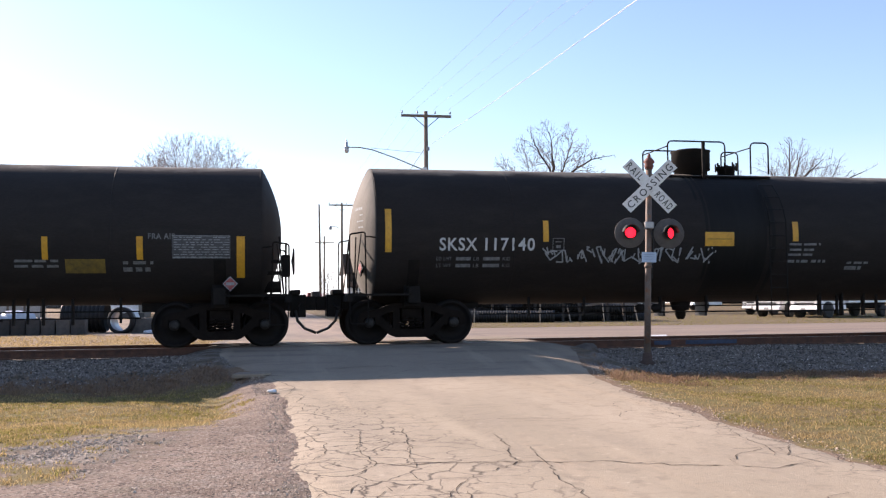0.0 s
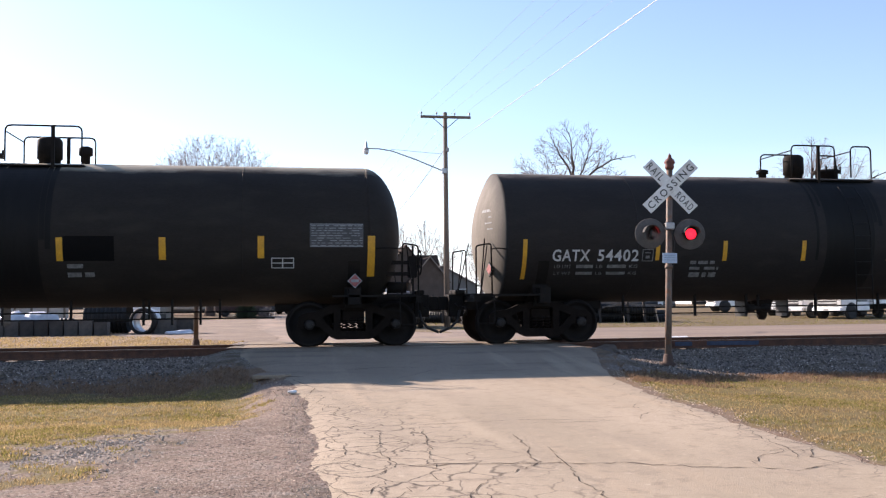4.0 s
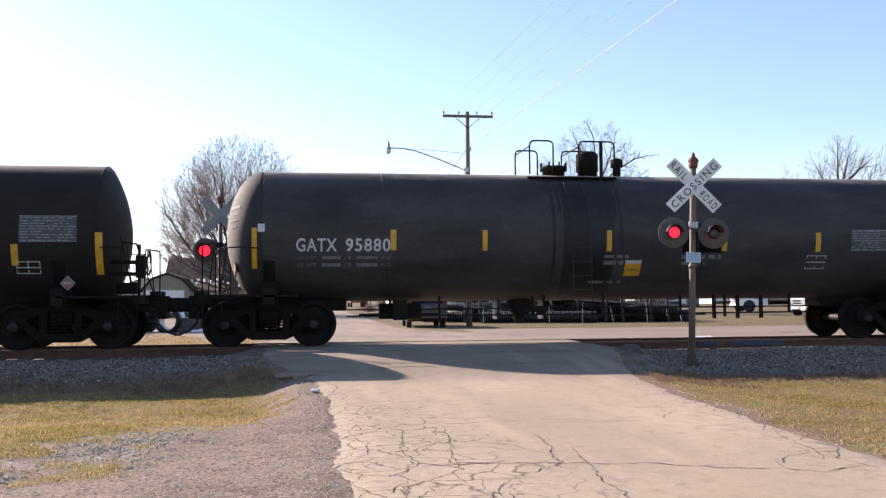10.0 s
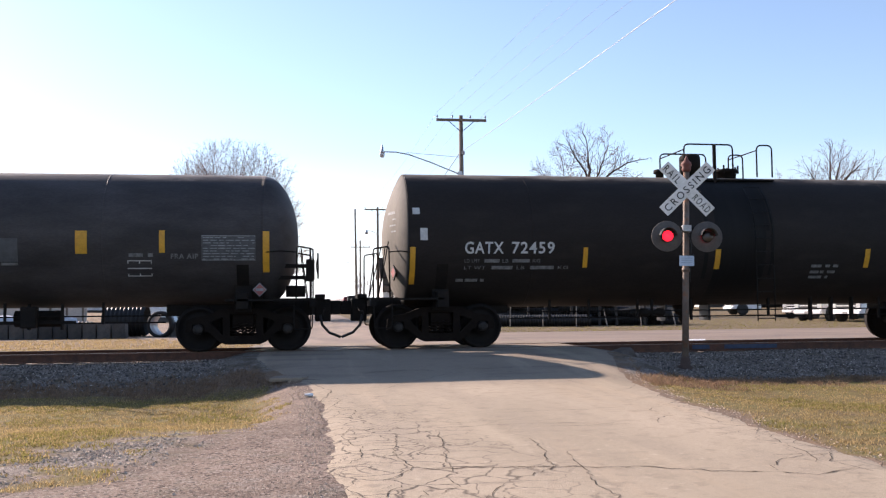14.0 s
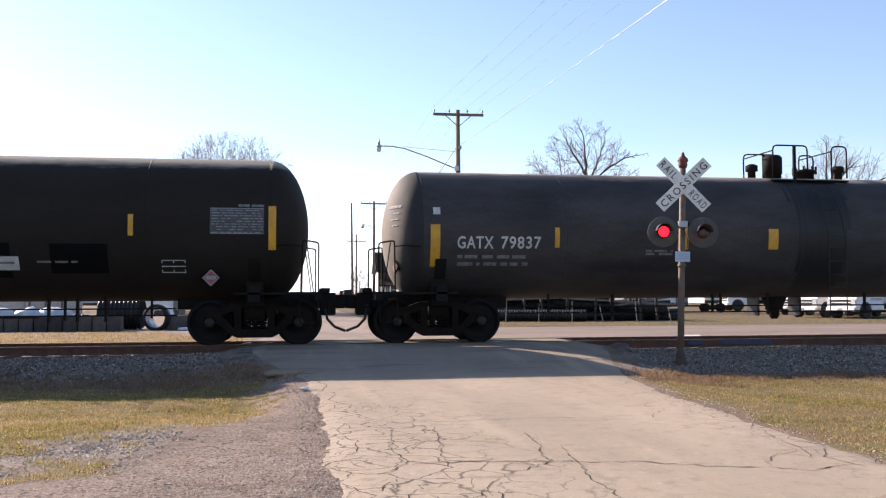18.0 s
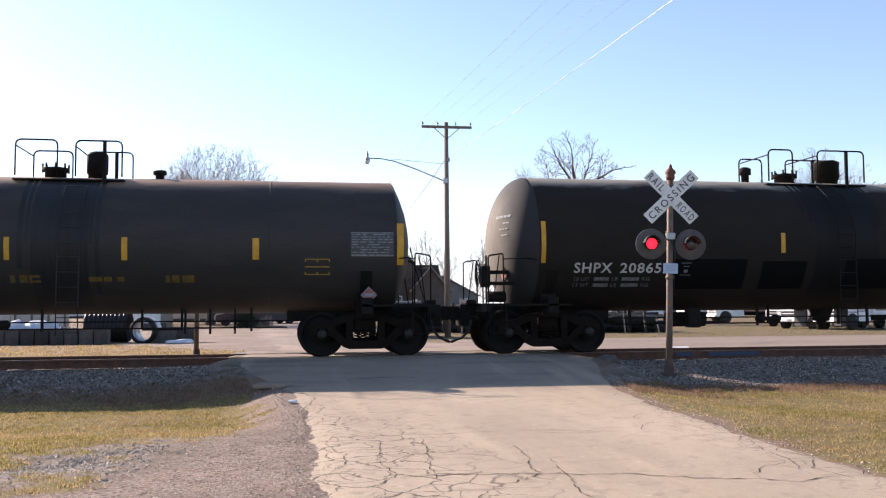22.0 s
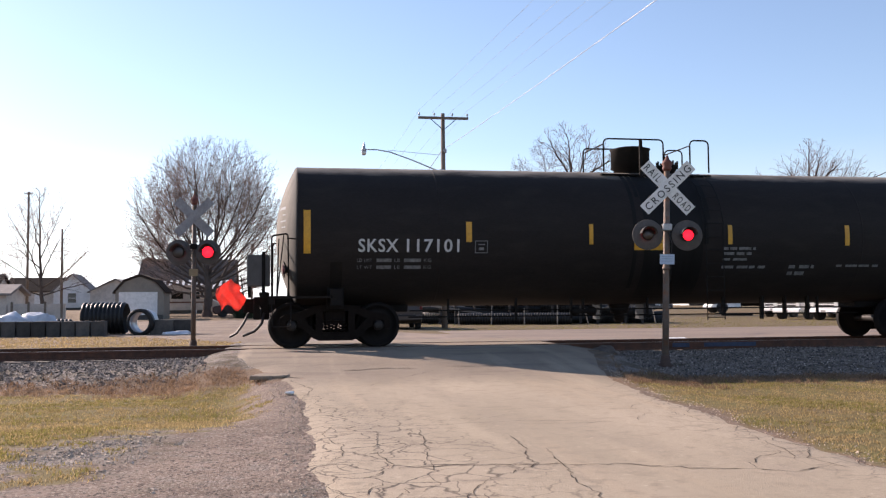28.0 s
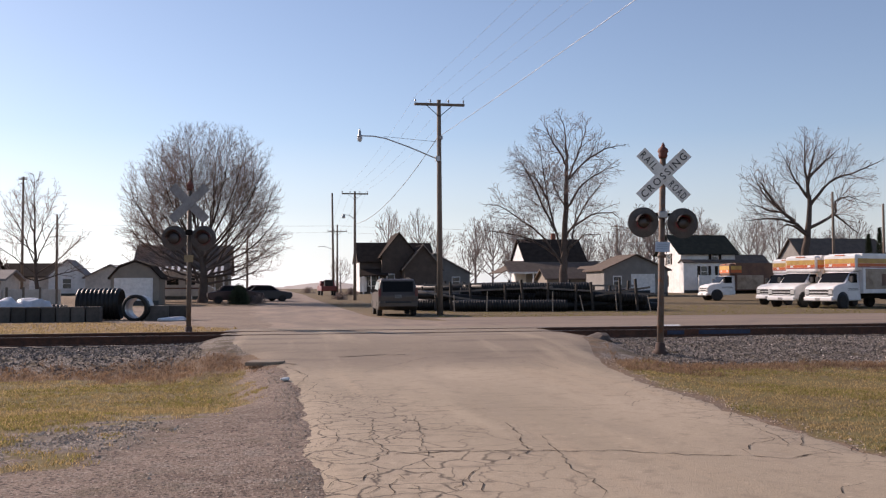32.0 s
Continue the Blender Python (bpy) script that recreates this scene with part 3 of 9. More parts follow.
def ground_material():
    m = bpy.data.materials.new("ground cover")
    m.use_nodes = True
    nt = m.node_tree
    n, link = nt.nodes, nt.links.new
    bsdf = n["Principled BSDF"]
    bsdf.inputs["Roughness"].default_value = 0.95
    bsdf.inputs["Specular IOR Level"].default_value = 0.2
    at = n.new("ShaderNodeAttribute")
    at.attribute_name = "cover"
    sep = n.new("ShaderNodeSeparateColor")
    link(at.outputs["Color"], sep.inputs[0])
    tc = n.new("ShaderNodeTexCoord")
    def tex(scale, detail=6, rough=0.6):
        t = n.new("ShaderNodeTexNoise")
        t.inputs["Scale"].default_value, t.inputs["Detail"].default_value, t.inputs["Roughness"].default_value = scale, detail, rough
        link(tc.outputs["Object"], t.inputs["Vector"])
        return t.outputs[0]
    def blend(fac, a, b, lo=0.4, hi=0.6):
        r = n.new("ShaderNodeMapRange")
        r.inputs[1].default_value, r.inputs[2].default_value = lo, hi
        link(fac, r.inputs[0])
        x = n.new("ShaderNodeMix")
        x.data_type = "RGBA"
        for k, v in ((6, a), (7, b)):
            if isinstance(v, tuple):
                x.inputs[k].default_value = (*v, 1)
            else:
                link(v, x.inputs[k])
        link(r.outputs[0], x.inputs[0])
        return x.outputs[2]
    patch, mid, fine, grit = tex(0.7), tex(4.0), tex(26.0), tex(90.0, 3)
    turf = blend(patch, blend(fine, (0.20, 0.146, 0.066), (0.115, 0.085, 0.04)), blend(fine, (0.13, 0.114, 0.04), (0.18, 0.148, 0.057)), 0.4, 0.62)
    turf = blend(tex(2.6, 8, 0.7), turf, blend(fine, (0.15, 0.105, 0.055), (0.10, 0.072, 0.045)), 0.52, 0.66)
    soil = blend(tex(0.9, 8, 0.65), blend(mid, (0.148, 0.106, 0.082), (0.235, 0.171, 0.134)), blend(mid, (0.196, 0.143, 0.113), (0.285, 0.212, 0.168)), 0.42, 0.6)
    pebble = n.new("ShaderNodeTexVoronoi")
    pebble.inputs["Scale"].default_value = 48
    link(tc.outputs["Object"], pebble.inputs["Vector"])
    psep = n.new("ShaderNodeSeparateColor")
    link(pebble.outputs["Color"], psep.inputs[0])
    soil = blend(psep.outputs[1], soil, (0.32, 0.265, 0.215), 0.70, 1.0)
    soil = blend(psep.outputs[2], soil, (0.055, 0.042, 0.034), 0.70, 0.95)
    vor = n.new("ShaderNodeTexVoronoi")
    vor.inputs["Scale"].default_value = 58
    link(tc.outputs["Object"], vor.inputs["Vector"])
    vsep = n.new("ShaderNodeSeparateColor")
    link(vor.outputs["Color"], vsep.inputs[0])
    stones = blend(vsep.outputs[0], (0.07, 0.057, 0.049), (0.34, 0.292, 0.25), 0.15, 0.95)
    stones = blend(tex(1.6), stones, blend(fine, (0.13, 0.10, 0.06), (0.07, 0.052, 0.038)), 0.46, 0.62)
    tar = blend(tex(0.35), blend(fine, (0.235, 0.182, 0.142), (0.17, 0.132, 0.104)), blend(fine, (0.29, 0.225, 0.175), (0.21, 0.162, 0.126)))
    # the dead grass beyond the track is straw-pale
    place = n.new("ShaderNodeSeparateXYZ")
    link(tc.outputs["Object"], place.inputs[0])
    turf = blend(place.outputs[1], turf, blend(mid, blend(fine, (0.27, 0.195, 0.125), (0.20, 0.142, 0.092)), blend(fine, (0.21, 0.152, 0.092), (0.145, 0.105, 0.066)), 0.42, 0.62), 23.0, 23.4)
    # and browner round the pipe stack
    olive = n.new("ShaderNodeMath")
    olive.operation = "MULTIPLY"
    link(place.outputs[0], olive.inputs[0])
    link(place.outputs[1], olive.inputs[1])
    turf = blend(olive.outputs[0], turf, blend(mid, blend(fine, (0.16, 0.125, 0.066), (0.11, 0.086, 0.046)), blend(fine, (0.13, 0.112, 0.05), (0.09, 0.07, 0.038)), 0.42, 0.62), 150.0, 260.0)
    add = n.new("ShaderNodeMath")
    add.operation = "MULTIPLY_ADD"
    add.inputs[1].default_value, add.inputs[2].default_value = 1.5, -0.75
    link(mid, add.inputs[0])
    def wobble(chan):
        a = n.new("ShaderNodeMath")
        link(sep.outputs[chan], a.inputs[0])
        link(add.outputs[0], a.inputs[1])
        return a.outputs[0]
    c = blend(wobble(1), soil, stones, 0.25, 0.6)
    c = blend(wobble(2), c, tar, 0.35, 0.6)
    c = blend(wobble(0), c, turf, 0.35, 0.65)
    wd = n.new("ShaderNodeMath")
    link(at.outputs["Alpha"], wd.inputs[0])
    link(add.outputs[0], wd.inputs[1])
    c = blend(wd.outputs[0], c, blend(fine, (0.13, 0.085, 0.055), (0.23, 0.155, 0.10)), 0.3, 0.75)
    g = n.new("ShaderNodeMix")
    g.data_type, g.blend_type = "RGBA", "OVERLAY"
    g.inputs[0].default_value = 0.5
    link(c, g.inputs[6])
    link(grit, g.inputs[7])
    link(g.outputs[2], bsdf.inputs["Base Color"])
    b = n.new("ShaderNodeBump")
    b.inputs["Strength"].default_value, b.inputs["Distance"].default_value = 0.6, 0.03
    link(fine, b.inputs["Height"])
    b2 = n.new("ShaderNodeBump")
    b2.invert = True
    b2.inputs["Strength"].default_value, b2.inputs["Distance"].default_value = 0.5, 0.015
    link(vor.outputs["Distance"], b2.inputs["Height"])
    link(b.outputs[0], b2.inputs["Normal"])
    link(b2.outputs[0], bsdf.inputs["Normal"])
    return m


ground = part_of("ground", ground_me, ground_material(), smooth=True)
tagged(ground, "flat winter ground of dry grass, gravel and pale asphalt", "ground", kind="structure")


# ---- near road ----
def road_material():
    m = bpy.data.materials.new("worn pale asphalt")
    m.use_nodes = True
    nt = m.node_tree
    n, link = nt.nodes, nt.links.new
    bsdf = n["Principled BSDF"]
    bsdf.inputs["Roughness"].default_value = 0.9
    bsdf.inputs["Specular IOR Level"].default_value = 0.25
    tc = n.new("ShaderNodeTexCoord")
    def tex(scale, detail=6, stretch=None):
        t = n.new("ShaderNodeTexNoise")
        t.inputs["Scale"].default_value, t.inputs["Detail"].default_value = scale, detail
        if stretch:
            mp = n.new("ShaderNodeMapping")
            mp.inputs["Scale"].default_value = stretch
            link(tc.outputs["Object"], mp.inputs["Vector"])
            link(mp.outputs[0], t.inputs["Vector"])
        else:
            link(tc.outputs["Object"], t.inputs["Vector"])
        return t
    def blend(fac, a, b, lo, hi, mode="MIX", amount=None):
        x = n.new("ShaderNodeMix")
        x.data_type, x.blend_type = "RGBA", mode
        for k, v in ((6, a), (7, b)):
            if isinstance(v, tuple):
                x.inputs[k].default_value = (*v, 1)
            else:
                link(v, x.inputs[k])
        if amount is not None:
            x.inputs[0].default_value = amount
        else:
            r = n.new("ShaderNodeMapRange")
            r.inputs[1].default_value, r.inputs[2].default_value = lo, hi
            link(fac, r.inputs[0])
            link(r.outputs[0], x.inputs[0])
        return x.outputs[2]
    c = blend(tex(0.5, 5, (1, 0.35, 1)).outputs[0], (0.30, 0.245, 0.178), (0.375, 0.305, 0.225), 0.38, 0.62)
    c = blend(tex(1.6, 7, (1, 0.22, 1)).outputs[0], c, (0.275, 0.225, 0.17), 0.52, 0.8)
    c = blend(tex(2.4, 7, (1, 0.05, 1)).outputs[0], c, (0.37, 0.29, 0.205), 0.55, 0.75)
    c = blend(tex(5, 6).outputs[0], c, (0.26, 0.21, 0.155), 0.54, 0.72)
    c = blend(tex(22, 5).outputs[0], c, (0.22, 0.18, 0.135), 0.60, 0.78)
    c = blend(tex(14, 5).outputs[0], c, (0.46, 0.38, 0.285), 0.62, 0.8)
    # the younger patch over the crossing
    sep_ = n.new("ShaderNodeSeparateXYZ")
    link(tc.outputs["Object"], sep_.inputs[0])
    wav = n.new("ShaderNodeMath")
    wav.operation = "MULTIPLY_ADD"
    wav.inputs[1].default_value = 1.2
    link(tex(0.8, 4).outputs[0], wav.inputs[0])
    link(sep_.outputs[1], wav.inputs[2])
    apron = n.new("ShaderNodeMapRange")
    apron.inputs[1].default_value, apron.inputs[2].default_value, apron.inputs[4].default_value = 13.9, 15.4, 0.6
    link(wav.outputs[0], apron.inputs[0])
    # fine alligator cracks on the worn side, few elsewhere
    warp = tex(1.9, 5)
    mixv = n.new("ShaderNodeVectorMath")
    mixv.operation = "MULTIPLY_ADD"
    mixv.inputs[1].default_value = (0.55, 0.8, 0.0)
    link(warp.outputs["Color"], mixv.inputs[0])
    link(tc.outputs["Object"], mixv.inputs[2])
    vor = n.new("ShaderNodeTexVoronoi")
    vor.feature = "DISTANCE_TO_EDGE"
    vor.inputs["Scale"].default_value = 2.9
    link(mixv.outputs[0], vor.inputs["Vector"])
    xyz = n.new("ShaderNodeSeparateXYZ")
    link(tc.outputs["Object"], xyz.inputs[0])
    side = n.new("ShaderNodeMapRange")
    side.inputs[1].default_value, side.inputs[2].default_value, side.inputs[3].default_value, side.inputs[4].default_value = 1.1, 2.5, 1.0, 0.0
    link(xyz.outputs[0], side.inputs[0])
    deep = n.new("ShaderNodeMapRange")
    deep.inputs[1].default_value, deep.inputs[2].default_value, deep.inputs[3].default_value, deep.inputs[4].default_value = 8.6, 13.5, 1.0, 0.15
    link(xyz.outputs[1], deep.inputs[0])
    gate = n.new("ShaderNodeMath")
    gate.operation = "MULTIPLY"
    other = n.new("ShaderNodeMapRange")
    other.inputs[1].default_value, other.inputs[2].default_value, other.inputs[4].default_value = 3.5, 4.4, 0.75
    link(xyz.outputs[0], other.inputs[0])
    both = n.new("ShaderNodeMath")
    both.operation = "MAXIMUM"
    link(side.outputs[0], both.inputs[0])
    link(other.outputs[0], both.inputs[1])
    link(both.outputs[0], gate.inputs[0])
    link(deep.outputs[0], gate.inputs[1])
    edge = n.new("ShaderNodeMapRange")
    edge.inputs[1].default_value, edge.inputs[2].default_value, edge.inputs[3].default_value, edge.inputs[4].default_value = 0.0, 0.038, 1.0, 0.0
    link(vor.outputs["Distance"], edge.inputs[0])
    frac = n.new("ShaderNodeMath")
    frac.operation = "MULTIPLY"
    link(edge.outputs[0], frac.inputs[0])
    link(gate.outputs[0], frac.inputs[1])
    patchy = n.new("ShaderNodeMapRange")
    patchy.inputs[1].default_value, patchy.inputs[2].default_value, patchy.inputs[3].default_value = 0.38, 0.52, 0.75
    link(tex(1.3, 5).outputs[0], patchy.inputs[0])
    worn = n.new("ShaderNodeMath")
    worn.operation = "MULTIPLY"
    link(frac.outputs[0], worn.inputs[0])
    link(patchy.outputs[0], worn.inputs[1])
    vor2 = n.new("ShaderNodeTexVoronoi")
    vor2.feature = "DISTANCE_TO_EDGE"
    vor2.inputs["Scale"].default_value = 8.5
    link(mixv.outputs[0], vor2.inputs["Vector"])
    edge2 = n.new("ShaderNodeMapRange")
    edge2.inputs[1].default_value, edge2.inputs[2].default_value, edge2.inputs[3].default_value, edge2.inputs[4].default_value = 0.0, 0.06, 0.7, 0.0
    link(vor2.outputs["Distance"], edge2.inputs[0])
    small = n.new("ShaderNodeMapRange")
    small.inputs[1].default_value, small.inputs[2].default_value = 0.50, 0.60
    link(tex(1.1, 4).outputs[0], small.inputs[0])
    f2 = n.new("ShaderNodeMath")
    f2.operation = "MULTIPLY"
    link(edge2.outputs[0], f2.inputs[0])
    link(small.outputs[0], f2.inputs[1])
    f3 = n.new("ShaderNodeMath")
    f3.operation = "MULTIPLY"
    link(f2.outputs[0], f3.inputs[0])
    link(gate.outputs[0], f3.inputs[1])
    c = blend(f3.outputs[0], c, (0.085, 0.066, 0.052), 0.05, 0.8)
    c = blend(worn.outputs[0], c, (0.06, 0.046, 0.037), 0.1, 0.9)
    c = blend(apron.outputs[0], c, (0.19, 0.149, 0.117), 0.0, 1.0)
    joint = n.new("ShaderNodeMath")
    joint.operation = "MULTIPLY"
    link(tex(1.1, 7, (0.22, 1.6, 1)).outputs[0], joint.inputs[0])
    link(apron.outputs[0], joint.inputs[1])
    c = blend(joint.outputs[0], c, (0.13, 0.102, 0.082), 0.30, 0.46)
    c = blend(tex(0.9, 6, (1.4, 0.18, 1)).outputs[0], c, (0.40, 0.325, 0.235), 0.56, 0.78)
    c = blend(None, c, tex(160, 2).outputs[0], 0, 1, "OVERLAY", 0.45)
    link(c, bsdf.inputs["Base Color"])
    b = n.new("ShaderNodeBump")
    b.inputs["Strength"].default_value, b.inputs["Distance"].default_value = 0.35, 0.015
    link(tex(70, 4).outputs[0], b.inputs["Height"])
    b2 = n.new("ShaderNodeBump")
    b2.invert = True
    b2.inputs["Strength"].default_value, b2.inputs["Distance"].default_value = 0.1, 0.004
    link(frac.outputs[0], b2.inputs["Height"])
    link(b.outputs[0], b2.inputs["Normal"])
    link(b2.outputs[0], bsdf.inputs["Normal"])
    return m


ROAD = road_material()
rv, rf = [], []
ry = lines([(-60, 2, 20), (2, 16, 280), (16, 23.2, 60)])
for j, y in enumerate(ry):
    flare = step(13.6, 17.0, y)
    l, r = edges(y)
    for i in range(25):
        x = l + (r - l) * i / 24
        rim = -0.035 if i in (0, 24) else 0.0
        rv.append((x, y, height(x, y) + 0.012 + rim + 0.015 * wob(x, y, 0.35, 11) * (1 - flare)))
rf = [(j * 25 + i, j * 25 + i + 1, (j + 1) * 25 + i + 1, (j + 1) * 25 + i) for j in range(len(ry) - 1) for i in range(24)]
road = part_of("road", raw("road", rv, rf), ROAD, smooth=True)
tagged(road, "old pale asphalt road with cracks and crumbled edges", "road", kind="structure")


def road_z(x, y):
    return height(x, y) + 0.012 + 0.015 * wob(x, y, 0.35, 11) * (1 - step(13.6, 17.0, y))


def crack(points, width, seed):
    """A jagged open crack along a line on the road."""
    rng = random.Random(seed)
    pts = []
    for (x0, y0), (x1, y1) in zip(points, points[1:]):
        n = max(3, int(math.hypot(x1 - x0, y1 - y0) / 0.07))
        for k in range(n):
            t = k / n
            pts.append((x0 + (x1 - x0) * t + rng.gauss(0, 0.012) + 0.03 * wob(x0 + t * 3, y0 + t * 4 + seed, 1.3), y0 + (y1 - y0) * t + rng.gauss(0, 0.015) + 0.04 * wob(x0 + t * 5, y0 + t * 3 + seed, 1.1, 3)))
    bm = bmesh.new()
    prev = None
    for i, (x, y) in enumerate(pts):
        a, b = pts[max(i - 1, 0)], pts[min(i + 1, len(pts) - 1)]
        d = Vector((b[0] - a[0], b[1] - a[1], 0)).normalized()
        w = max(0.0036, width * 0.30) * rng.uniform(0.3, 1.4) * min(1, i / 3 + 0.2, (len(pts) - 1 - i) / 3 + 0.2)
        s = Vector((-d.y, d.x, 0)) * w
        z = road_z(x, y) + 0.004
        pair = (bm.verts.new((x + s.x, y + s.y, z)), bm.verts.new((x - s.x, y - s.y, z)))
        if prev:
            bm.faces.new((prev[0], prev[1], pair[1], pair[0]))
        prev = pair
    bmesh.ops.recalc_face_normals(bm, faces=bm.faces)
    return part("crack", bm, CRACK, road)


crack([(0.84, 6.85), (1.31, 6.87), (1.89, 6.78), (2.55, 6.64), (2.94, 6.42), (3.4, 6.28), (3.59, 6.15), (4.09, 6.37)], 0.024, 0)
crack([(2.07, 8.28), (2.01, 7.56), (1.89, 7.03), (1.9, 6.82), (1.68, 6.54), (1.4, 6.32)], 0.014, 1)
crack([(1.4, 6.32), (1.25, 5.96), (1.21, 5.71), (1.32, 5.65)], 0.01, 2)
crack([(1.25, 5.96), (1.13, 5.72), (1.02, 5.4)], 0.012, 3)
crack([(1.3, 5.86), (1.2, 5.36)], 0.012, 4)
crack([(2.17, 7.53), (2.09, 6.78), (1.98, 6.1), (1.99, 5.63), (1.98, 5.39), (1.85, 5.19)], 0.01, 5)
crack([(2.29, 9.02), (2.86, 8.98), (3.47, 9.02)], 0.007, 6)
crack([(0.67, 9.96), (1.56, 9.44), (2.19, 9.58), (2.5, 9.86)], 0.006, 7)
crack([(0.46, 10.36), (0.92, 10.0), (1.72, 9.68)], 0.006, 8)
crack([(1.23, 13.36), (1.45, 13.92), (2.49, 15.07), (3.36, 15.12), (4.07, 14.2), (4.23, 13.26)], 0.012, 9)
crack([(-0.13, 13.49), (0.47, 13.54)], 0.02, 10)
crack([(0.55, 9.39), (0.38, 8.74), (0.52, 8.03), (0.48, 7.46), (0.31, 7.1)], 0.01, 11)
crack([(0.9, 8.64), (0.76, 7.53), (0.85, 6.99), (0.66, 6.57), (0.47, 6.41)], 0.008, 12)
crack([(1.31, 8.93), (1.23, 7.88), (1.12, 6.94), (1.09, 6.59)], 0.008, 13)
crack([(1.1, 6.66), (1.3, 6.83)], 0.012, 14)
crack([(0.51, 6.2), (0.68, 6.36), (0.55, 6.01), (0.4, 5.87)], 0.008, 15)
crack([(0.89, 5.94), (1.06, 6.19), (1.01, 6.61)], 0.008, 16)
crack([(0.7, 5.49), (0.71, 5.81), (0.91, 6.22)], 0.009, 17)
crack([(0.28, 6.35), (0.41, 6.04), (0.25, 5.74)], 0.009, 18)
crack([(3.42, 6.34), (3.64, 6.72), (3.94, 6.87), (3.98, 7.15)], 0.01, 19)
crack([(3.89, 9.77), (4.0, 10.3), (4.27, 10.54)], 0.006, 20)
crack([(3.58, 9.0), (3.76, 9.44), (4.13, 9.71)], 0.006, 21)
crack([(3.21, 4.96), (3.43, 5.22), (3.72, 5.37)], 0.01, 22)
crack([(1.02, 5.74), (1.23, 5.88)], 0.008, 23)
crack([(0.44, 10.8), (0.45, 10.36)], 0.01, 24)
crack([(0.51, 5.53), (0.62, 5.79), (0.8, 5.69)], 0.008, 25)
crack([(0.84, 5.43), (0.89, 5.94)], 0.01, 26)
crack([(0.12, 14.46), (0.46, 13.23), (0.23, 11.44), (0.25, 9.81), (0.15, 8.8), (0.25, 8.59)], 0.014, 27)
crack([(4.28, 8.1), (4.12, 7.6), (4.04, 6.99), (3.84, 6.5)], 0.007, 28)
crack([(4.25, 9.69), (4.24, 8.95), (4.47, 8.81)], 0.006, 29)
for k, (pts, wd) in enumerate([
        # the first strip paints the shade in the hollow under the broken asphalt edge
        ([(-0.02, 14.72), (0.2, 14.62), (0.42, 14.6)], 0.11), ([(1.0, 15.25), (1.7, 15.4), (2.3, 15.3)], 0.07), ([(2.6, 15.5), (3.2, 15.4), (3.8, 15.55)], 0.05),
        ([(0.2, 9.2), (1.3, 9.1), (2.4, 9.25), (3.4, 9.05)], 0.016), ([(2.3, 10.2), (3.2, 10.35), (4.0, 10.2)], 0.004), ([(0.7, 11.2), (1.6, 11.1), (2.2, 11.25)], 0.004),
        ([(4.75, 9.6), (4.45, 9.2), (4.5, 8.6), (4.2, 8.2)], 0.006), ([(4.85, 10.8), (4.5, 10.4), (4.55, 9.9), (4.3, 9.4)], 0.006), ([(4.55, 7.9), (4.2, 7.5), (4.3, 7.1), (4.0, 6.6), (4.1, 6.1)], 0.007),
        ([(4.5, 8.4), (4.1, 8.3), (3.7, 8.0)], 0.004), ([(4.5, 7.0), (4.1, 6.9), (3.6, 7.0)], 0.005), ([(4.95, 12.0), (4.6, 11.6), (4.7, 11.1), (4.4, 10.7)], 0.005), ([(4.4, 6.7), (4.25, 6.3), (4.35, 5.9)], 0.006),
        ([(0.25, 12.4), (0.55, 12.0), (0.4, 11.3), (0.65, 10.7), (0.5, 10.0)], 0.008), ([(0.3, 10.9), (0.6, 10.8), (0.95, 10.9)], 0.005), ([(0.2, 11.9), (0.7, 11.7)], 0.005),
        ([(1.0, 15.9), (2.2, 15.75), (3.5, 15.9), (4.6, 15.7)], 0.012), ([(4.9, 13.2), (4.6, 12.6), (4.2, 12.3)], 0.006)]):
    crack(pts, wd, 40 + k)


# ---- track ----
def rail_line(y):
    rail = thing("rail", pose(0, y, 0), "rusty steel rail with a worn head, on the track bed", "rail", "rails of the track", "structure")
    b = boxes((-70, 80, -0.07, 0.07, RAIL_Z - 0.172, RAIL_Z - 0.150), (-70, 80, -0.010, 0.010, RAIL_Z - 0.150, RAIL_Z - 0.042), (-70, 80, -0.036, 0.036, RAIL_Z - 0.042, RAIL_Z - 0.006))
    part("web", b, RAIL_STEEL, rail)
    part("railhead", boxes((-70, 80, -0.030, 0.030, RAIL_Z - 0.006, RAIL_Z), bev=0.002), RAIL_TOP, rail, "worn railhead")
    return rail


rails = [rail_line(TRACK_Y - 0.755), rail_line(TRACK_Y + 0.755)]
tie_me = bpy.data.meshes.new("tie")
tb = boxes((-0.115, 0.115, -1.3, 1.3, -0.17, 0.0), bev=0.012)
tb.to_mesh(tie_me)
tb.free()
tie_me.materials.append(TIE_WOOD)
ties = thing("track_ties", pose(0, TRACK_Y, RAIL_Z - 0.172), "creosoted wooden ties sunk in the ballast", "railway ties", kind="structure")
for k in range(-50, 66):
    x = k * 0.5
    if -1.6 < x < 6.6:
        continue
    t = new("tie", tie_me)
    t.parent = ties
    t.matrix_basis = pose(x + 0.03 * wob(k, 1), 0.04 * wob(k, 5), 0, 0, 0, 2 * wob(k, 7))
    t.matrix_basis.translation.z = 0

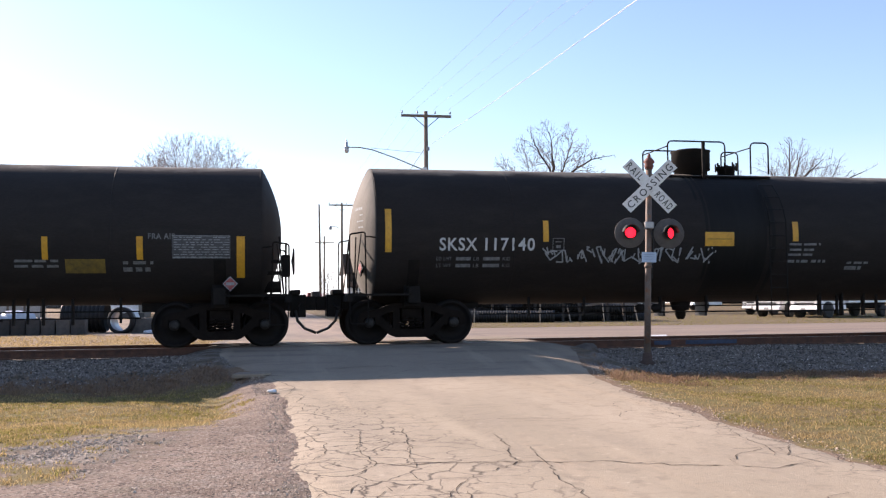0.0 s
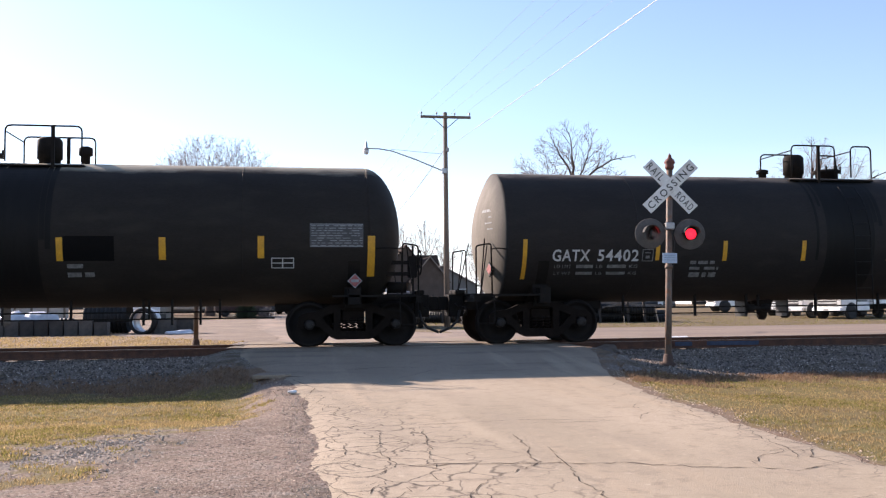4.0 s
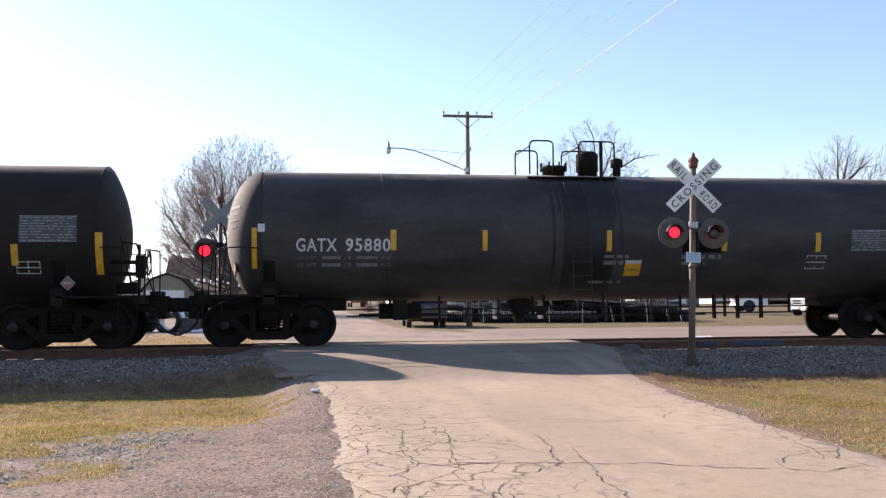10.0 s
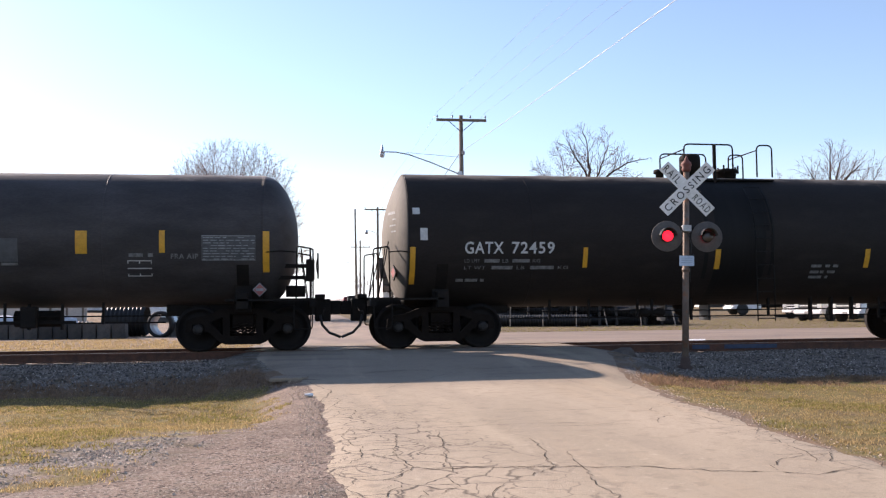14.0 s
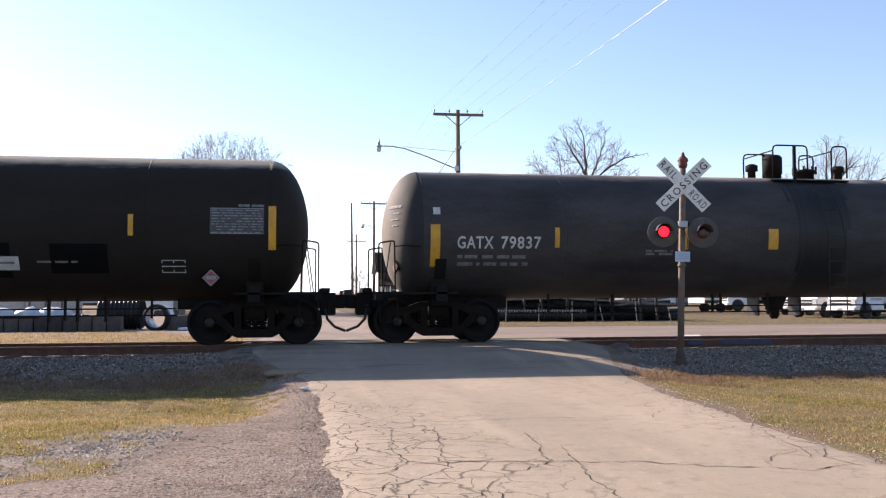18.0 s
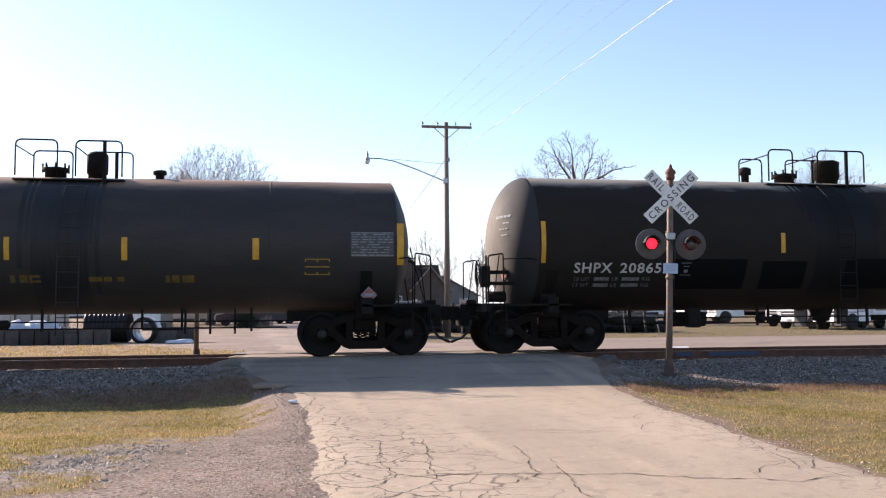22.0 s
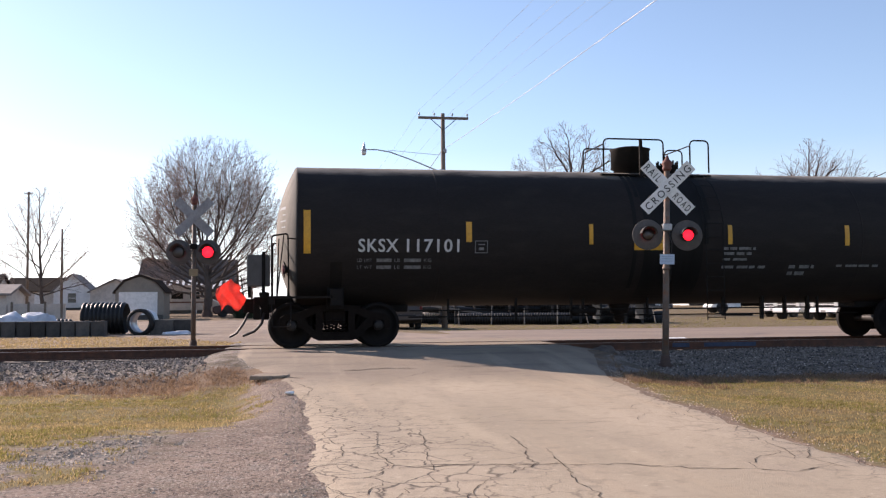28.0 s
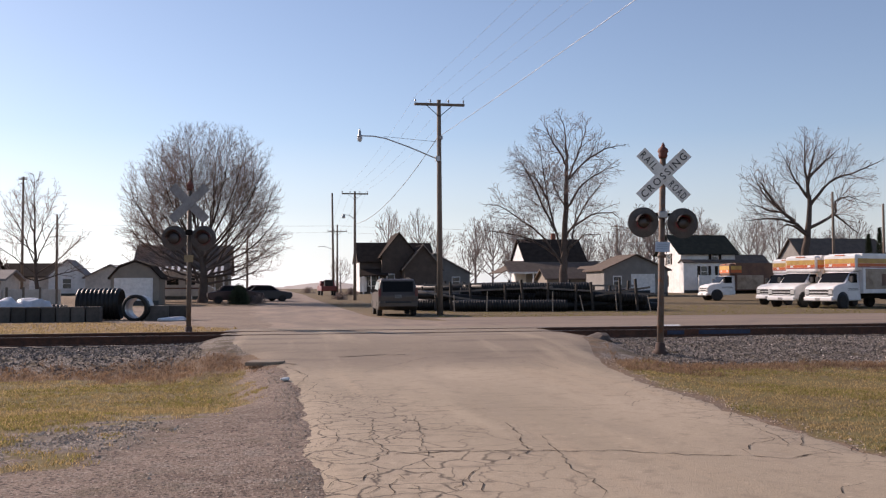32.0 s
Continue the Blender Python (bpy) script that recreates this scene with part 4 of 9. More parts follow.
# blue paint sprayed on the rail web
for x0, x1 in ((8.6, 9.0), (9.35, 10.6)):
    bm = boxes((x0, x1, TRACK_Y - 0.795, TRACK_Y - 0.790, RAIL_Z - 0.12, RAIL_Z - 0.03))
    part("paint_mark", bm, BLUE_SPRAY, rails[0], "blue spray paint").matrix_basis = pose(0, -(TRACK_Y - 0.755), 0)
plate = tagged(part("white_board", boxes((-0.31, 0.31, -0.18, 0.18, -0.012, 0.012), bev=0.004), TRIM_WHITE), "small white board lying tilted beside the track", "board")
plate.matrix_basis = pose(11.88, 26.6, 0.01, 14, 0, 0)

# pieces of loose stone
def stones(name, n, place, lo, hi, mat, label, seed, parent=None):
    rng = np.random.RandomState(seed)
    base = np.array([(1, 0, 0), (-1, 0, 0), (0, 1, 0), (0, -1, 0), (0, 0, 1), (0, 0, -1)], float)
    tris = np.array([(0, 2, 4), (2, 1, 4), (1, 3, 4), (3, 0, 4), (2, 0, 5), (1, 2, 5), (3, 1, 5), (0, 3, 5)])
    vs, fs = [], []
    k = 0
    while k < n:
        x, y = place(rng)
        if x is None:
            continue
        s = rng.uniform(lo, hi)
        a = rng.uniform(0, 6.3)
        sh = base * (1 + rng.uniform(-0.4, 0.4, (6, 3))) * s * np.array([1, rng.uniform(0.6, 1), rng.uniform(0.5, 0.9)])
        sh += rng.uniform(-0.3, 0.3, (6, 3)) * s
        c, d = math.cos(a), math.sin(a)
        sh = sh @ np.array([(c, d, 0), (-d, c, 0), (0, 0, 1)])
        vs.append(sh + np.array([x, y, lie(x, y) + s * 0.25]))
        fs.append(tris + 6 * k)
        k += 1
    me = raw(name, np.concatenate(vs).tolist(), np.concatenate(fs).tolist())
    return tagged(part_of(name, me, mat), label, "stones", kind="stuff")


def on_bed(rng):
    x, y = rng.uniform(-13, 24), rng.uniform(14.3, 19.4)
    if height(x, y) > 0.16 or -1.25 < x < 6.55 or rng.uniform() > step(-0.5, 0.6, y - (16.2 if x < 2 else 14.9) + 0.8 * wob(x, y, 0.8)):
        return None, None
    return x, y


def between(rng):
    x, y = rng.uniform(-16, 30), rng.uniform(19.7, 23.4)
    return (x, y) if not -1.3 < x < 6.6 else (None, None)


def on_gravel(rng):
    x, y = rng.uniform(-5.5, 0.15), rng.uniform(4.8, 12.5)
    return (x, y) if cover(x, y)[1] > rng.uniform(0.35, 0.9) and wob(x, y, 1.5, 4) > rng.uniform(-0.6, 0.3) else (None, None)


def on_edge(rng):
    y = rng.uniform(5, 15)
    l, r = edges(y)
    return (rng.normal(r + 0.06, 0.08), y) if rng.uniform() < 0.6 else (rng.normal(l - 0.05, 0.08), y)


stones("ballast_stones", 40000, on_bed, 0.012, 0.027, STONE, "loose grey limestone ballast beside the rails", 1)
stones("ballast_between_rails", 3500, between, 0.03, 0.055, STONE, "grey ballast between and behind the rails", 2)
stones("gravel_stones", 6000, on_gravel, 0.005, 0.015, GRAVEL, "small loose gravel on the shoulder", 3)
stones("road_edge_crumbs", 1300, on_edge, 0.004, 0.012, GRAVEL, "crumbled asphalt along the road edge", 4)
# extra stones whose pale colour stands in for sun glints on the ballast
stones("pale_ballast", 3200, on_bed, 0.009, 0.018, GLINT_STONE, "pale stones added for sun glints in the ballast", 5)
# a broken crust of asphalt with a hollow under it, and a worn lump where the apron ends
bm = prism([(-0.46, 0.02), (-0.30, -0.05), (-0.10, -0.02), (0.04, -0.06), (0.14, 0.04), (0.16, 0.30), (0.0, 0.55), (-0.35, 0.5)], 0.06, "xy", 0.0, bev=0.012)
for v in bm.verts:
    v.co.y += 14.75 + 0.05 * noise.noise((v.co.x * 9, 3.0, 1.0))
    v.co.z += height(-0.16, 14.75) + 0.022 + 0.015 * noise.noise(v.co * 5)
tagged(part("asphalt_crust", bm, ROAD), "broken grey asphalt crust lifted over a hollow", "asphalt crust")
bm = bmesh.new()
bmesh.ops.create_icosphere(bm, subdivisions=3, radius=0.30)
for v in bm.verts:
    v.co *= 1 + 0.22 * noise.noise(v.co * 6)
    v.co = Vector((v.co.x * 0.85, v.co.y * 1.2, max(-0.08, v.co.z * 0.55)))
tagged(part("asphalt_lump", bm, CRUST), "worn dark lump of asphalt at the end of the apron", "asphalt lump").matrix_basis = pose(6.46, 18.0, height(6.46, 18.0) + 0.02)
# broken white lump at the road edge
bm = bmesh.new()
bmesh.ops.create_icosphere(bm, subdivisions=2, radius=0.07)
for v in bm.verts:
    v.co *= 1 + 0.35 * noise.noise(v.co * 22)
    v.co.z *= 0.35
for v in bm.verts:
    v.co += Vector((0.14, 12.62, 0.03))
tagged(part("stone", bm, SIGN_WHITE), "pale broken stone at the road edge", "stone")


# ---- grass ----
def grass(name, n, area, keep, hi, mat, label, seed, wide=0.0048):
    rng = np.random.RandomState(seed)
    x0, x1, y0, y1 = area
    vs, fs, k = [], [], 0
    while k < n:
        x, y = rng.uniform(x0, x1), y0 + (y1 - y0) * rng.uniform() ** 1.3
        if rng.uniform() > keep(x, y):
            continue
        z = lie(x, y) - 0.003
        for _ in range(4):
            bx, by = x + rng.normal(0, 0.03), y + rng.normal(0, 0.03)
            a = rng.uniform(0, 6.28)
            h, lean, w = hi * rng.uniform(0.4, 1.1), rng.uniform(0.1, 1.0), wide * rng.uniform(0.6, 1.3)
            ca, sa = math.cos(a), math.sin(a)
            dx, dy = math.cos(a + 1.57) * h * lean, math.sin(a + 1.57) * h * lean
            i = len(vs)
            vs += [(bx - ca * w, by - sa * w, z), (bx + ca * w, by + sa * w, z), (bx + dx * 0.5 + ca * w * 0.7, by + dy * 0.5 + sa * w * 0.7, z + h * 0.7), (bx + dx, by + dy, z + h)]
            fs += [(i, i + 1, i + 2), (i, i + 2, i + 3)]
        k += 1
    return tagged(part_of(name, raw(name, vs, fs), mat), label, "grass", kind="stuff")


def turf(x, y):
    c = cover(x, y)[0] * (0.25 + 0.75 * step(-0.25, 0.15, wob(x, y, 3.4, 3) + 0.5 * wob(x, y, 9, 6)))
    return c if c > 0.2 and not edges(y)[0] < x < edges(y)[1] else 0


def dead(x, y):
    return min(1, cover(x, y)[3]) if not edges(y)[0] - 0.1 < x < edges(y)[1] + 0.1 else 0


green = lambda x, y: turf(x, y) * step(-0.15, 0.25, wob(x, y, 0.7, 8))
grass("dry_grass", 20000, (-9, 0.3, 5, 15), turf, 0.030, BLADE_DRY, "short straw-coloured winter grass beside the road", 11)
grass("green_grass", 9000, (-9, 0.3, 5, 15), green, 0.030, BLADE_GREEN, "patches of dull green winter grass", 12)
grass("dry_grass", 20000, (4.5, 15, 6, 15.5), turf, 0.030, BLADE_DRY, "short straw-coloured winter grass beside the road", 13)
grass("green_grass", 11000, (4.5, 15, 6, 15.5), green, 0.030, BLADE_GREEN, "patches of dull green winter grass", 14)
grass("dead_weeds", 6000, (-11, 18, 13, 16.6), dead, 0.075, BLADE_DEAD, "brown dead weeds along the ballast", 15)
grass("dry_grass", 9000, (-17, -1.2, 23.6, 38), lambda x, y: cover(x, y)[0], 0.06, BLADE_DRY, "tan dead grass behind the track", 16, 0.01)
grass("dull_grass", 4000, (7, 44, 40.2, 60), lambda x, y: 0.9, 0.04, BLADE_GREEN, "dull winter grass round the pipe stack", 17, 0.012)


# ---- crossing signals ----
def signal(name, m, label, front, plated):
    """A mast with crossed boards, two hooded lamps on a crossarm and a finial. front: the lettered side is towards -y."""
    s = thing(name, m, label, "railroad signal", "crossing signals")
    pole_mat = MAST_RUST if front else MAST_DARK
    part("mast", lathe([(0, 0.062), (1.2, 0.060), (3.7, 0.056), (3.71, 0.0)], "z", 20), pole_mat, s)
    part("base_collar", lathe([(-0.05, 0.15), (0.04, 0.15), (0.07, 0.10), (0.20, 0.085), (0.22, 0.06)], "z", 18), MAST_BASE, s)
    part("finial", lathe([(3.66, 0.07), (3.72, 0.09), (3.75, 0.075), (3.79, 0.105), (3.84, 0.085), (3.88, 0.04), (3.93, 0.028), (3.97, 0.0)], "z", 16), material("rusty finial", (0.16, 0.05, 0.035), 0.7), s)
    for k, (word, ang) in enumerate((("RAIL ROAD", -45), ("CROSSING", 45))):
        y = -0.075 - 0.014 * k
        rot = pose(0.0, y, 3.335) @ Matrix.Rotation(radians(-ang), 4, "Y")
        bm = boxes((-0.61, 0.61, -0.004, 0.004, -0.1145, 0.1145), bev=0.001)
        blade = part("board", bm, SIGN_WHITE if front else SIGN_DULL, s)
        blade.matrix_basis = rot
        if front:
            halves = ((("RAIL", -0.57, 0.37), ("ROAD", 0.19, 0.385)) if k == 0 else (("CROSSING", -0.555, 1.11),))
            for w, x0, wid in halves:
                me = lettering(w, 0.138, wid, 0.008, 1.35)
                t = part_of("letters", me, SIGN_BLACK, blade, "black letters")
                t.matrix_basis = pose(x0, -0.0065, -0.0725)
    part("crossarm", rods(((-0.37, 0, 2.60), (0.37, 0, 2.60)), r=0.035, seg=10), STEEL_DARK, s)
    part("junction_box", boxes((-0.085, 0.085, -0.11, 0.02, 2.53, 2.66), bev=0.015), SIGN_BACK if front else STEEL_DARK, s)
    lamps = []
    # the far mast carries larger lenses
    size, disc = (1.0, 0.285) if front else (1.42, 0.32)
    for x in (-0.365, 0.365):
        lamp = part("lamp", lathe([(0.05, 0.05 * size), (0.06, 0.13 * size), (-0.06, 0.15 * size), (-0.075, 0.15 * size)], "y", 24, centre=(x, 0, 2.445)), LAMP_BLACK, s)
        part("backing_disc", lathe([(-0.066, 0.10), (-0.072, disc - 0.007), (-0.080, disc), (-0.086, disc - 0.007), (-0.088, 0.10)], "y", 32, centre=(x, 0, 2.445)), LAMP_BLACK, lamp)
        part("reflector", lathe([(-0.090, 0.128 * size), (-0.080, 0.10 * size), (-0.070, 0.0)], "y", 24, centre=(x, 0, 2.445)), LENS_OFF, lamp, "dark red lens")
        # hood over the upper half
        bm = bmesh.new()
        a0, a1, n = radians(5), radians(175), 16
        ring = [[bm.verts.new((x + r * math.cos(a0 + (a1 - a0) * k / n), yy, 2.445 + r * math.sin(a0 + (a1 - a0) * k / n))) for k in range(n + 1)] for r, yy in ((0.155 * size, -0.07), (0.150 * size, -0.36), (0.142 * size, -0.36), (0.147 * size, -0.07))]
        for p, q in ((0, 1), (1, 2), (2, 3)):
            for k in range(n):
                bm.faces.new((ring[p][k], ring[p][k + 1], ring[q][k + 1], ring[q][k]))
        bmesh.ops.recalc_face_normals(bm, faces=bm.faces)
        part("hood", bm, LAMP_BLACK, lamp, smooth=True)
        # the lit roundel sits in a black cup that turns about an upright pin, face on or side on
        # this turning cup is added to imitate the lamp's blinking
        r = part("flasher", lathe([(0.012, 0.0), (0.012, 0.102 * size), (-0.05, 0.112 * size), (-0.05, 0.108 * size), (0.004, 0.101 * size), (0.004, 0.0)], "y", 28), PLASTIC, s, "black cup added to blink the lamp")
        part("roundel", lathe([(0.003, 0.0), (0.003, 0.099 * size), (-0.004, 0.099 * size), (-0.008, 0.0)], "y", 28), LENS_LIT, r, "glowing red roundel")
        part("dark_lens", lathe([(0.013, 0.0), (0.013, 0.094 * size), (0.016, 0.090 * size), (0.024, 0.0)], "y", 28), LENS_OFF, r, "dark red lens on the back")
        r.matrix_basis = pose(x, -0.165, 2.445)
        lamps.append(r)
    part("wire", bent([(0, -0.07, 2.55), (0.09, -0.08, 2.3), (0.075, -0.07, 2.1), (0.07, -0.05, 1.6)], 0.008, 5), PLASTIC, s)
    if plated:
        part("plate", boxes((-0.135, 0.135, -0.085, -0.078, 1.90, 2.09), bev=0.002), BLUE_PLATE, s, "pale blue plate with faint lines")
        for z in (2.04, 2.0, 1.955):
            part("print", boxes((-0.10, 0.10, -0.0875, -0.0855, z, z + 0.010)), BLUE_PRINT, s)
        part("bracket", lathe([(1.80, 0.062), (1.80, 0.075), (1.86, 0.075), (1.86, 0.062)], "z", 14), MAST_RUST, s)
    else:
        part("plate", boxes((-0.11, 0.11, -0.085, -0.078, 1.84, 2.02), bev=0.002), material("yellowed plate", (0.32, 0.24, 0.13), 0.7), s)
    return s, lamps


near_signal, near_lamps = signal("crossing_signal", pose(7.06, 16.35, -0.02, 0, 1.6, -12), "rusty mast with white crossbuck boards and two flashing red lamps", True, True)
far_signal, far_lamps = signal("crossing_signal", pose(-2.15, 24.3, 0.06, 0, 0.2, -5), "dull mast with bare crossbuck backs and two red lamps", False, False)


# ---- tank cars ----
TANK_Z, TANK_R = 2.315, 1.47


def on_shell(x, z, out=0.005, r=TANK_R):
    d = max(-0.999, min(0.999, (z - TANK_Z) / r))
    return Vector((x, -r * math.sqrt(1 - d * d) - out, z))


def decal(name, x0, x1, z0, z1, mat, parent, out=0.006, label="", r=TANK_R):
    """A thin painted patch that follows the shell."""
    n = max(1, int((z1 - z0) / 0.06))
    bm = bmesh.new()
    rows = [[bm.verts.new(on_shell(x, z0 + (z1 - z0) * i / n, out, r)) for x in (x0, x1)] for i in range(n + 1)]
    for a, b in zip(rows, rows[1:]):
        bm.faces.new((a[0], a[1], b[1], b[0]))
    return part(name, bm, mat, parent, label)


def frame_box(x0, x1, z0, z1, w, mat, parent, r, inner=None):
    bm = bmesh.new()
    for a, b, c, d in ((x0, x1, z0, z0 + w), (x0, x1, z1 - w, z1), (x0, x0 + w, z0, z1), (x1 - w, x1, z0, z1)) + (inner or ()):
        vs = [bm.verts.new(on_shell(x, z, 0.006, r)) for x, z in ((a, c), (b, c), (b, d), (a, d))]
        bm.faces.new(vs)
    return part("stencil_frame", bm, mat, parent)


def wheel_mesh():
    bm = lathe([(-0.075, 0.10), (-0.085, 0.145), (-0.05, 0.16), (-0.005, 0.30), (-0.03, 0.385), (-0.065, 0.395), (-0.068, 0.452), (0.045, 0.460), (0.055, 0.482), (0.072, 0.482), (0.075, 0.40), (0.03, 0.385), (0.03, 0.30), (0.06, 0.16), (0.09, 0.145), (0.09, 0.10)], "y", 40)
    me = bpy.data.meshes.new("wheel")
    bm.to_mesh(me)
    bm.free()
    me.materials.append(WHEEL_STEEL)
    return me


WHEEL_ME = wheel_mesh()
cap = lathe([(-1.14, 0.0), (-1.14, 0.05), (-1.12, 0.10), (-0.96, 0.105), (-0.90, 0.082), (0.90, 0.082), (0.96, 0.105), (1.12, 0.10), (1.14, 0.05), (1.14, 0.0)], "y", 18)
for k in range(3):
    for sgn in (-1, 1):
        a = k * 2.094
        rod(cap, (0.06 * math.cos(a), sgn * 1.13, 0.06 * math.sin(a)), (0.06 * math.cos(a), sgn * 1.16, 0.06 * math.sin(a)), 0.014, seg=6)
AXLE_ME = bpy.data.meshes.new("wheelset")
cap.to_mesh(AXLE_ME)
cap.free()
AXLE_ME.materials.append(HUB_STEEL)


def sideframe_mesh():
    """A cast truck side: bowed top chord, sprung centre, pedestal jaws over the bearings."""
    half = [(-1.13, 0.40), (-1.12, 0.62), (-1.02, 0.69), (-0.76, 0.73), (-0.45, 0.85), (-0.20, 0.88)]
    low = [(1.00, 0.40), (1.00, 0.56), (0.78, 0.56), (0.77, 0.42), (0.68, 0.40), (0.46, 0.20), (0.34, 0.15), (-0.34, 0.15), (-0.46, 0.20), (-0.68, 0.40), (-0.77, 0.42), (-0.78, 0.56), (-1.00, 0.56), (-1.00, 0.40)]
    outer = half + [(-x, z) for x, z in half[::-1]] + low
    holes = [[(-0.66, 0.60), (-0.40, 0.70), (-0.40, 0.34)], [(0.66, 0.60), (0.40, 0.34), (0.40, 0.70)], [(-0.26, 0.32), (-0.26, 0.76), (0.26, 0.76), (0.26, 0.32)]]
    bm = bmesh.new()
    edges = []
    for loop in [outer] + holes:
        vs = [bm.verts.new((x, -0.07, z)) for x, z in loop]
        edges += [bm.edges.new((vs[i], vs[(i + 1) % len(vs)])) for i in range(len(vs))]
    bmesh.ops.triangle_fill(bm, use_beauty=True, edges=edges)
    got = bmesh.ops.extrude_face_region(bm, geom=list(bm.faces))
    for v in got["geom"]:
        if isinstance(v, bmesh.types.BMVert):
            v.co.y = 0.07
    bmesh.ops.recalc_face_normals(bm, faces=bm.faces)
    me = bpy.data.meshes.new("sideframe")
    bm.to_mesh(me)
    bm.free()
    me.materials.append(TRUCK_STEEL)
    return me


SIDE_ME = sideframe_mesh()
sb = bmesh.new()
for sx in (0.0,):
    pts = [(sx + 0.065 * math.cos(a * 0.785), 0.065 * math.sin(a * 0.785), 0.33 + 0.0075 * a) for a in range(0, 37)]
    bent(pts, 0.016, 5, sb)
SPRING_ME = bpy.data.meshes.new("spring")
sb.to_mesh(SPRING_ME)
sb.free()
SPRING_ME.materials.append(TRUCK_STEEL)


def linked(name, me, parent, m):
    ob = new(name, me)
    ob.parent = parent
    ob.matrix_basis = m
    return ob


def truck(car, x):
    t = part("truck", boxes((x - 0.22, x + 0.22, -1.02, 1.02, 0.48, 0.76), bev=0.02), TRUCK_STEEL, car, "rusty two-axle freight truck")
    for y in (-1.01, 1.01):
        linked("sideframe", SIDE_ME, t, pose(x, y, 0))
        for dx in (-0.15, 0.0, 0.15):
            linked("spring", SPRING_ME, t, pose(x + dx, y, 0))
    for dx in (-0.36, 0.36):
        part("brake_beam", rods(((x + dx, -0.7, 0.42), (x + dx, 0.7, 0.42)), r=0.035), TRUCK_STEEL, t)
    sets = []
    for dx in (-0.89, 0.89):
        a = linked("wheelset", AXLE_ME, car, pose(x + dx, 0, 0.457))
        linked("wheel", WHEEL_ME, a, pose(0, -0.755, 0, 0, 0, 0))
        linked("wheel", WHEEL_ME, a, pose(0, 0.755, 0, 0, 0, 180))
        sets.append((a, x + dx))
    return sets


def coupler(car, x, sgn, end):
    part("coupler", boxes((min(x, end), max(x, end), -0.09, 0.09, 0.78, 0.98), (min(end - sgn * 0.28, end), max(end - sgn * 0.28, end), -0.14, 0.14, 0.72, 1.02), bev=0.02), STEEL_DARK, car)
    part("air_hose", bent([(end - sgn * 0.45, -0.32, 0.72), (end - sgn * 0.40, -0.33, 0.50), (end - sgn * 0.25, -0.30, 0.34), (end - sgn * 0.08, -0.26, 0.27), (end - sgn * 0.01, -0.25, 0.24)], 0.03, 7), PLASTIC, car, "black rubber air hose")
    part("uncoupling_lever", bent([(end - sgn * 0.30, -0.05, 0.95), (end - sgn * 0.38, -0.5, 0.80), (end - sgn * 0.40, -1.25, 0.80), (end - sgn * 0.40, -1.35, 0.62)], 0.014, 5), STEEL_DARK, car)


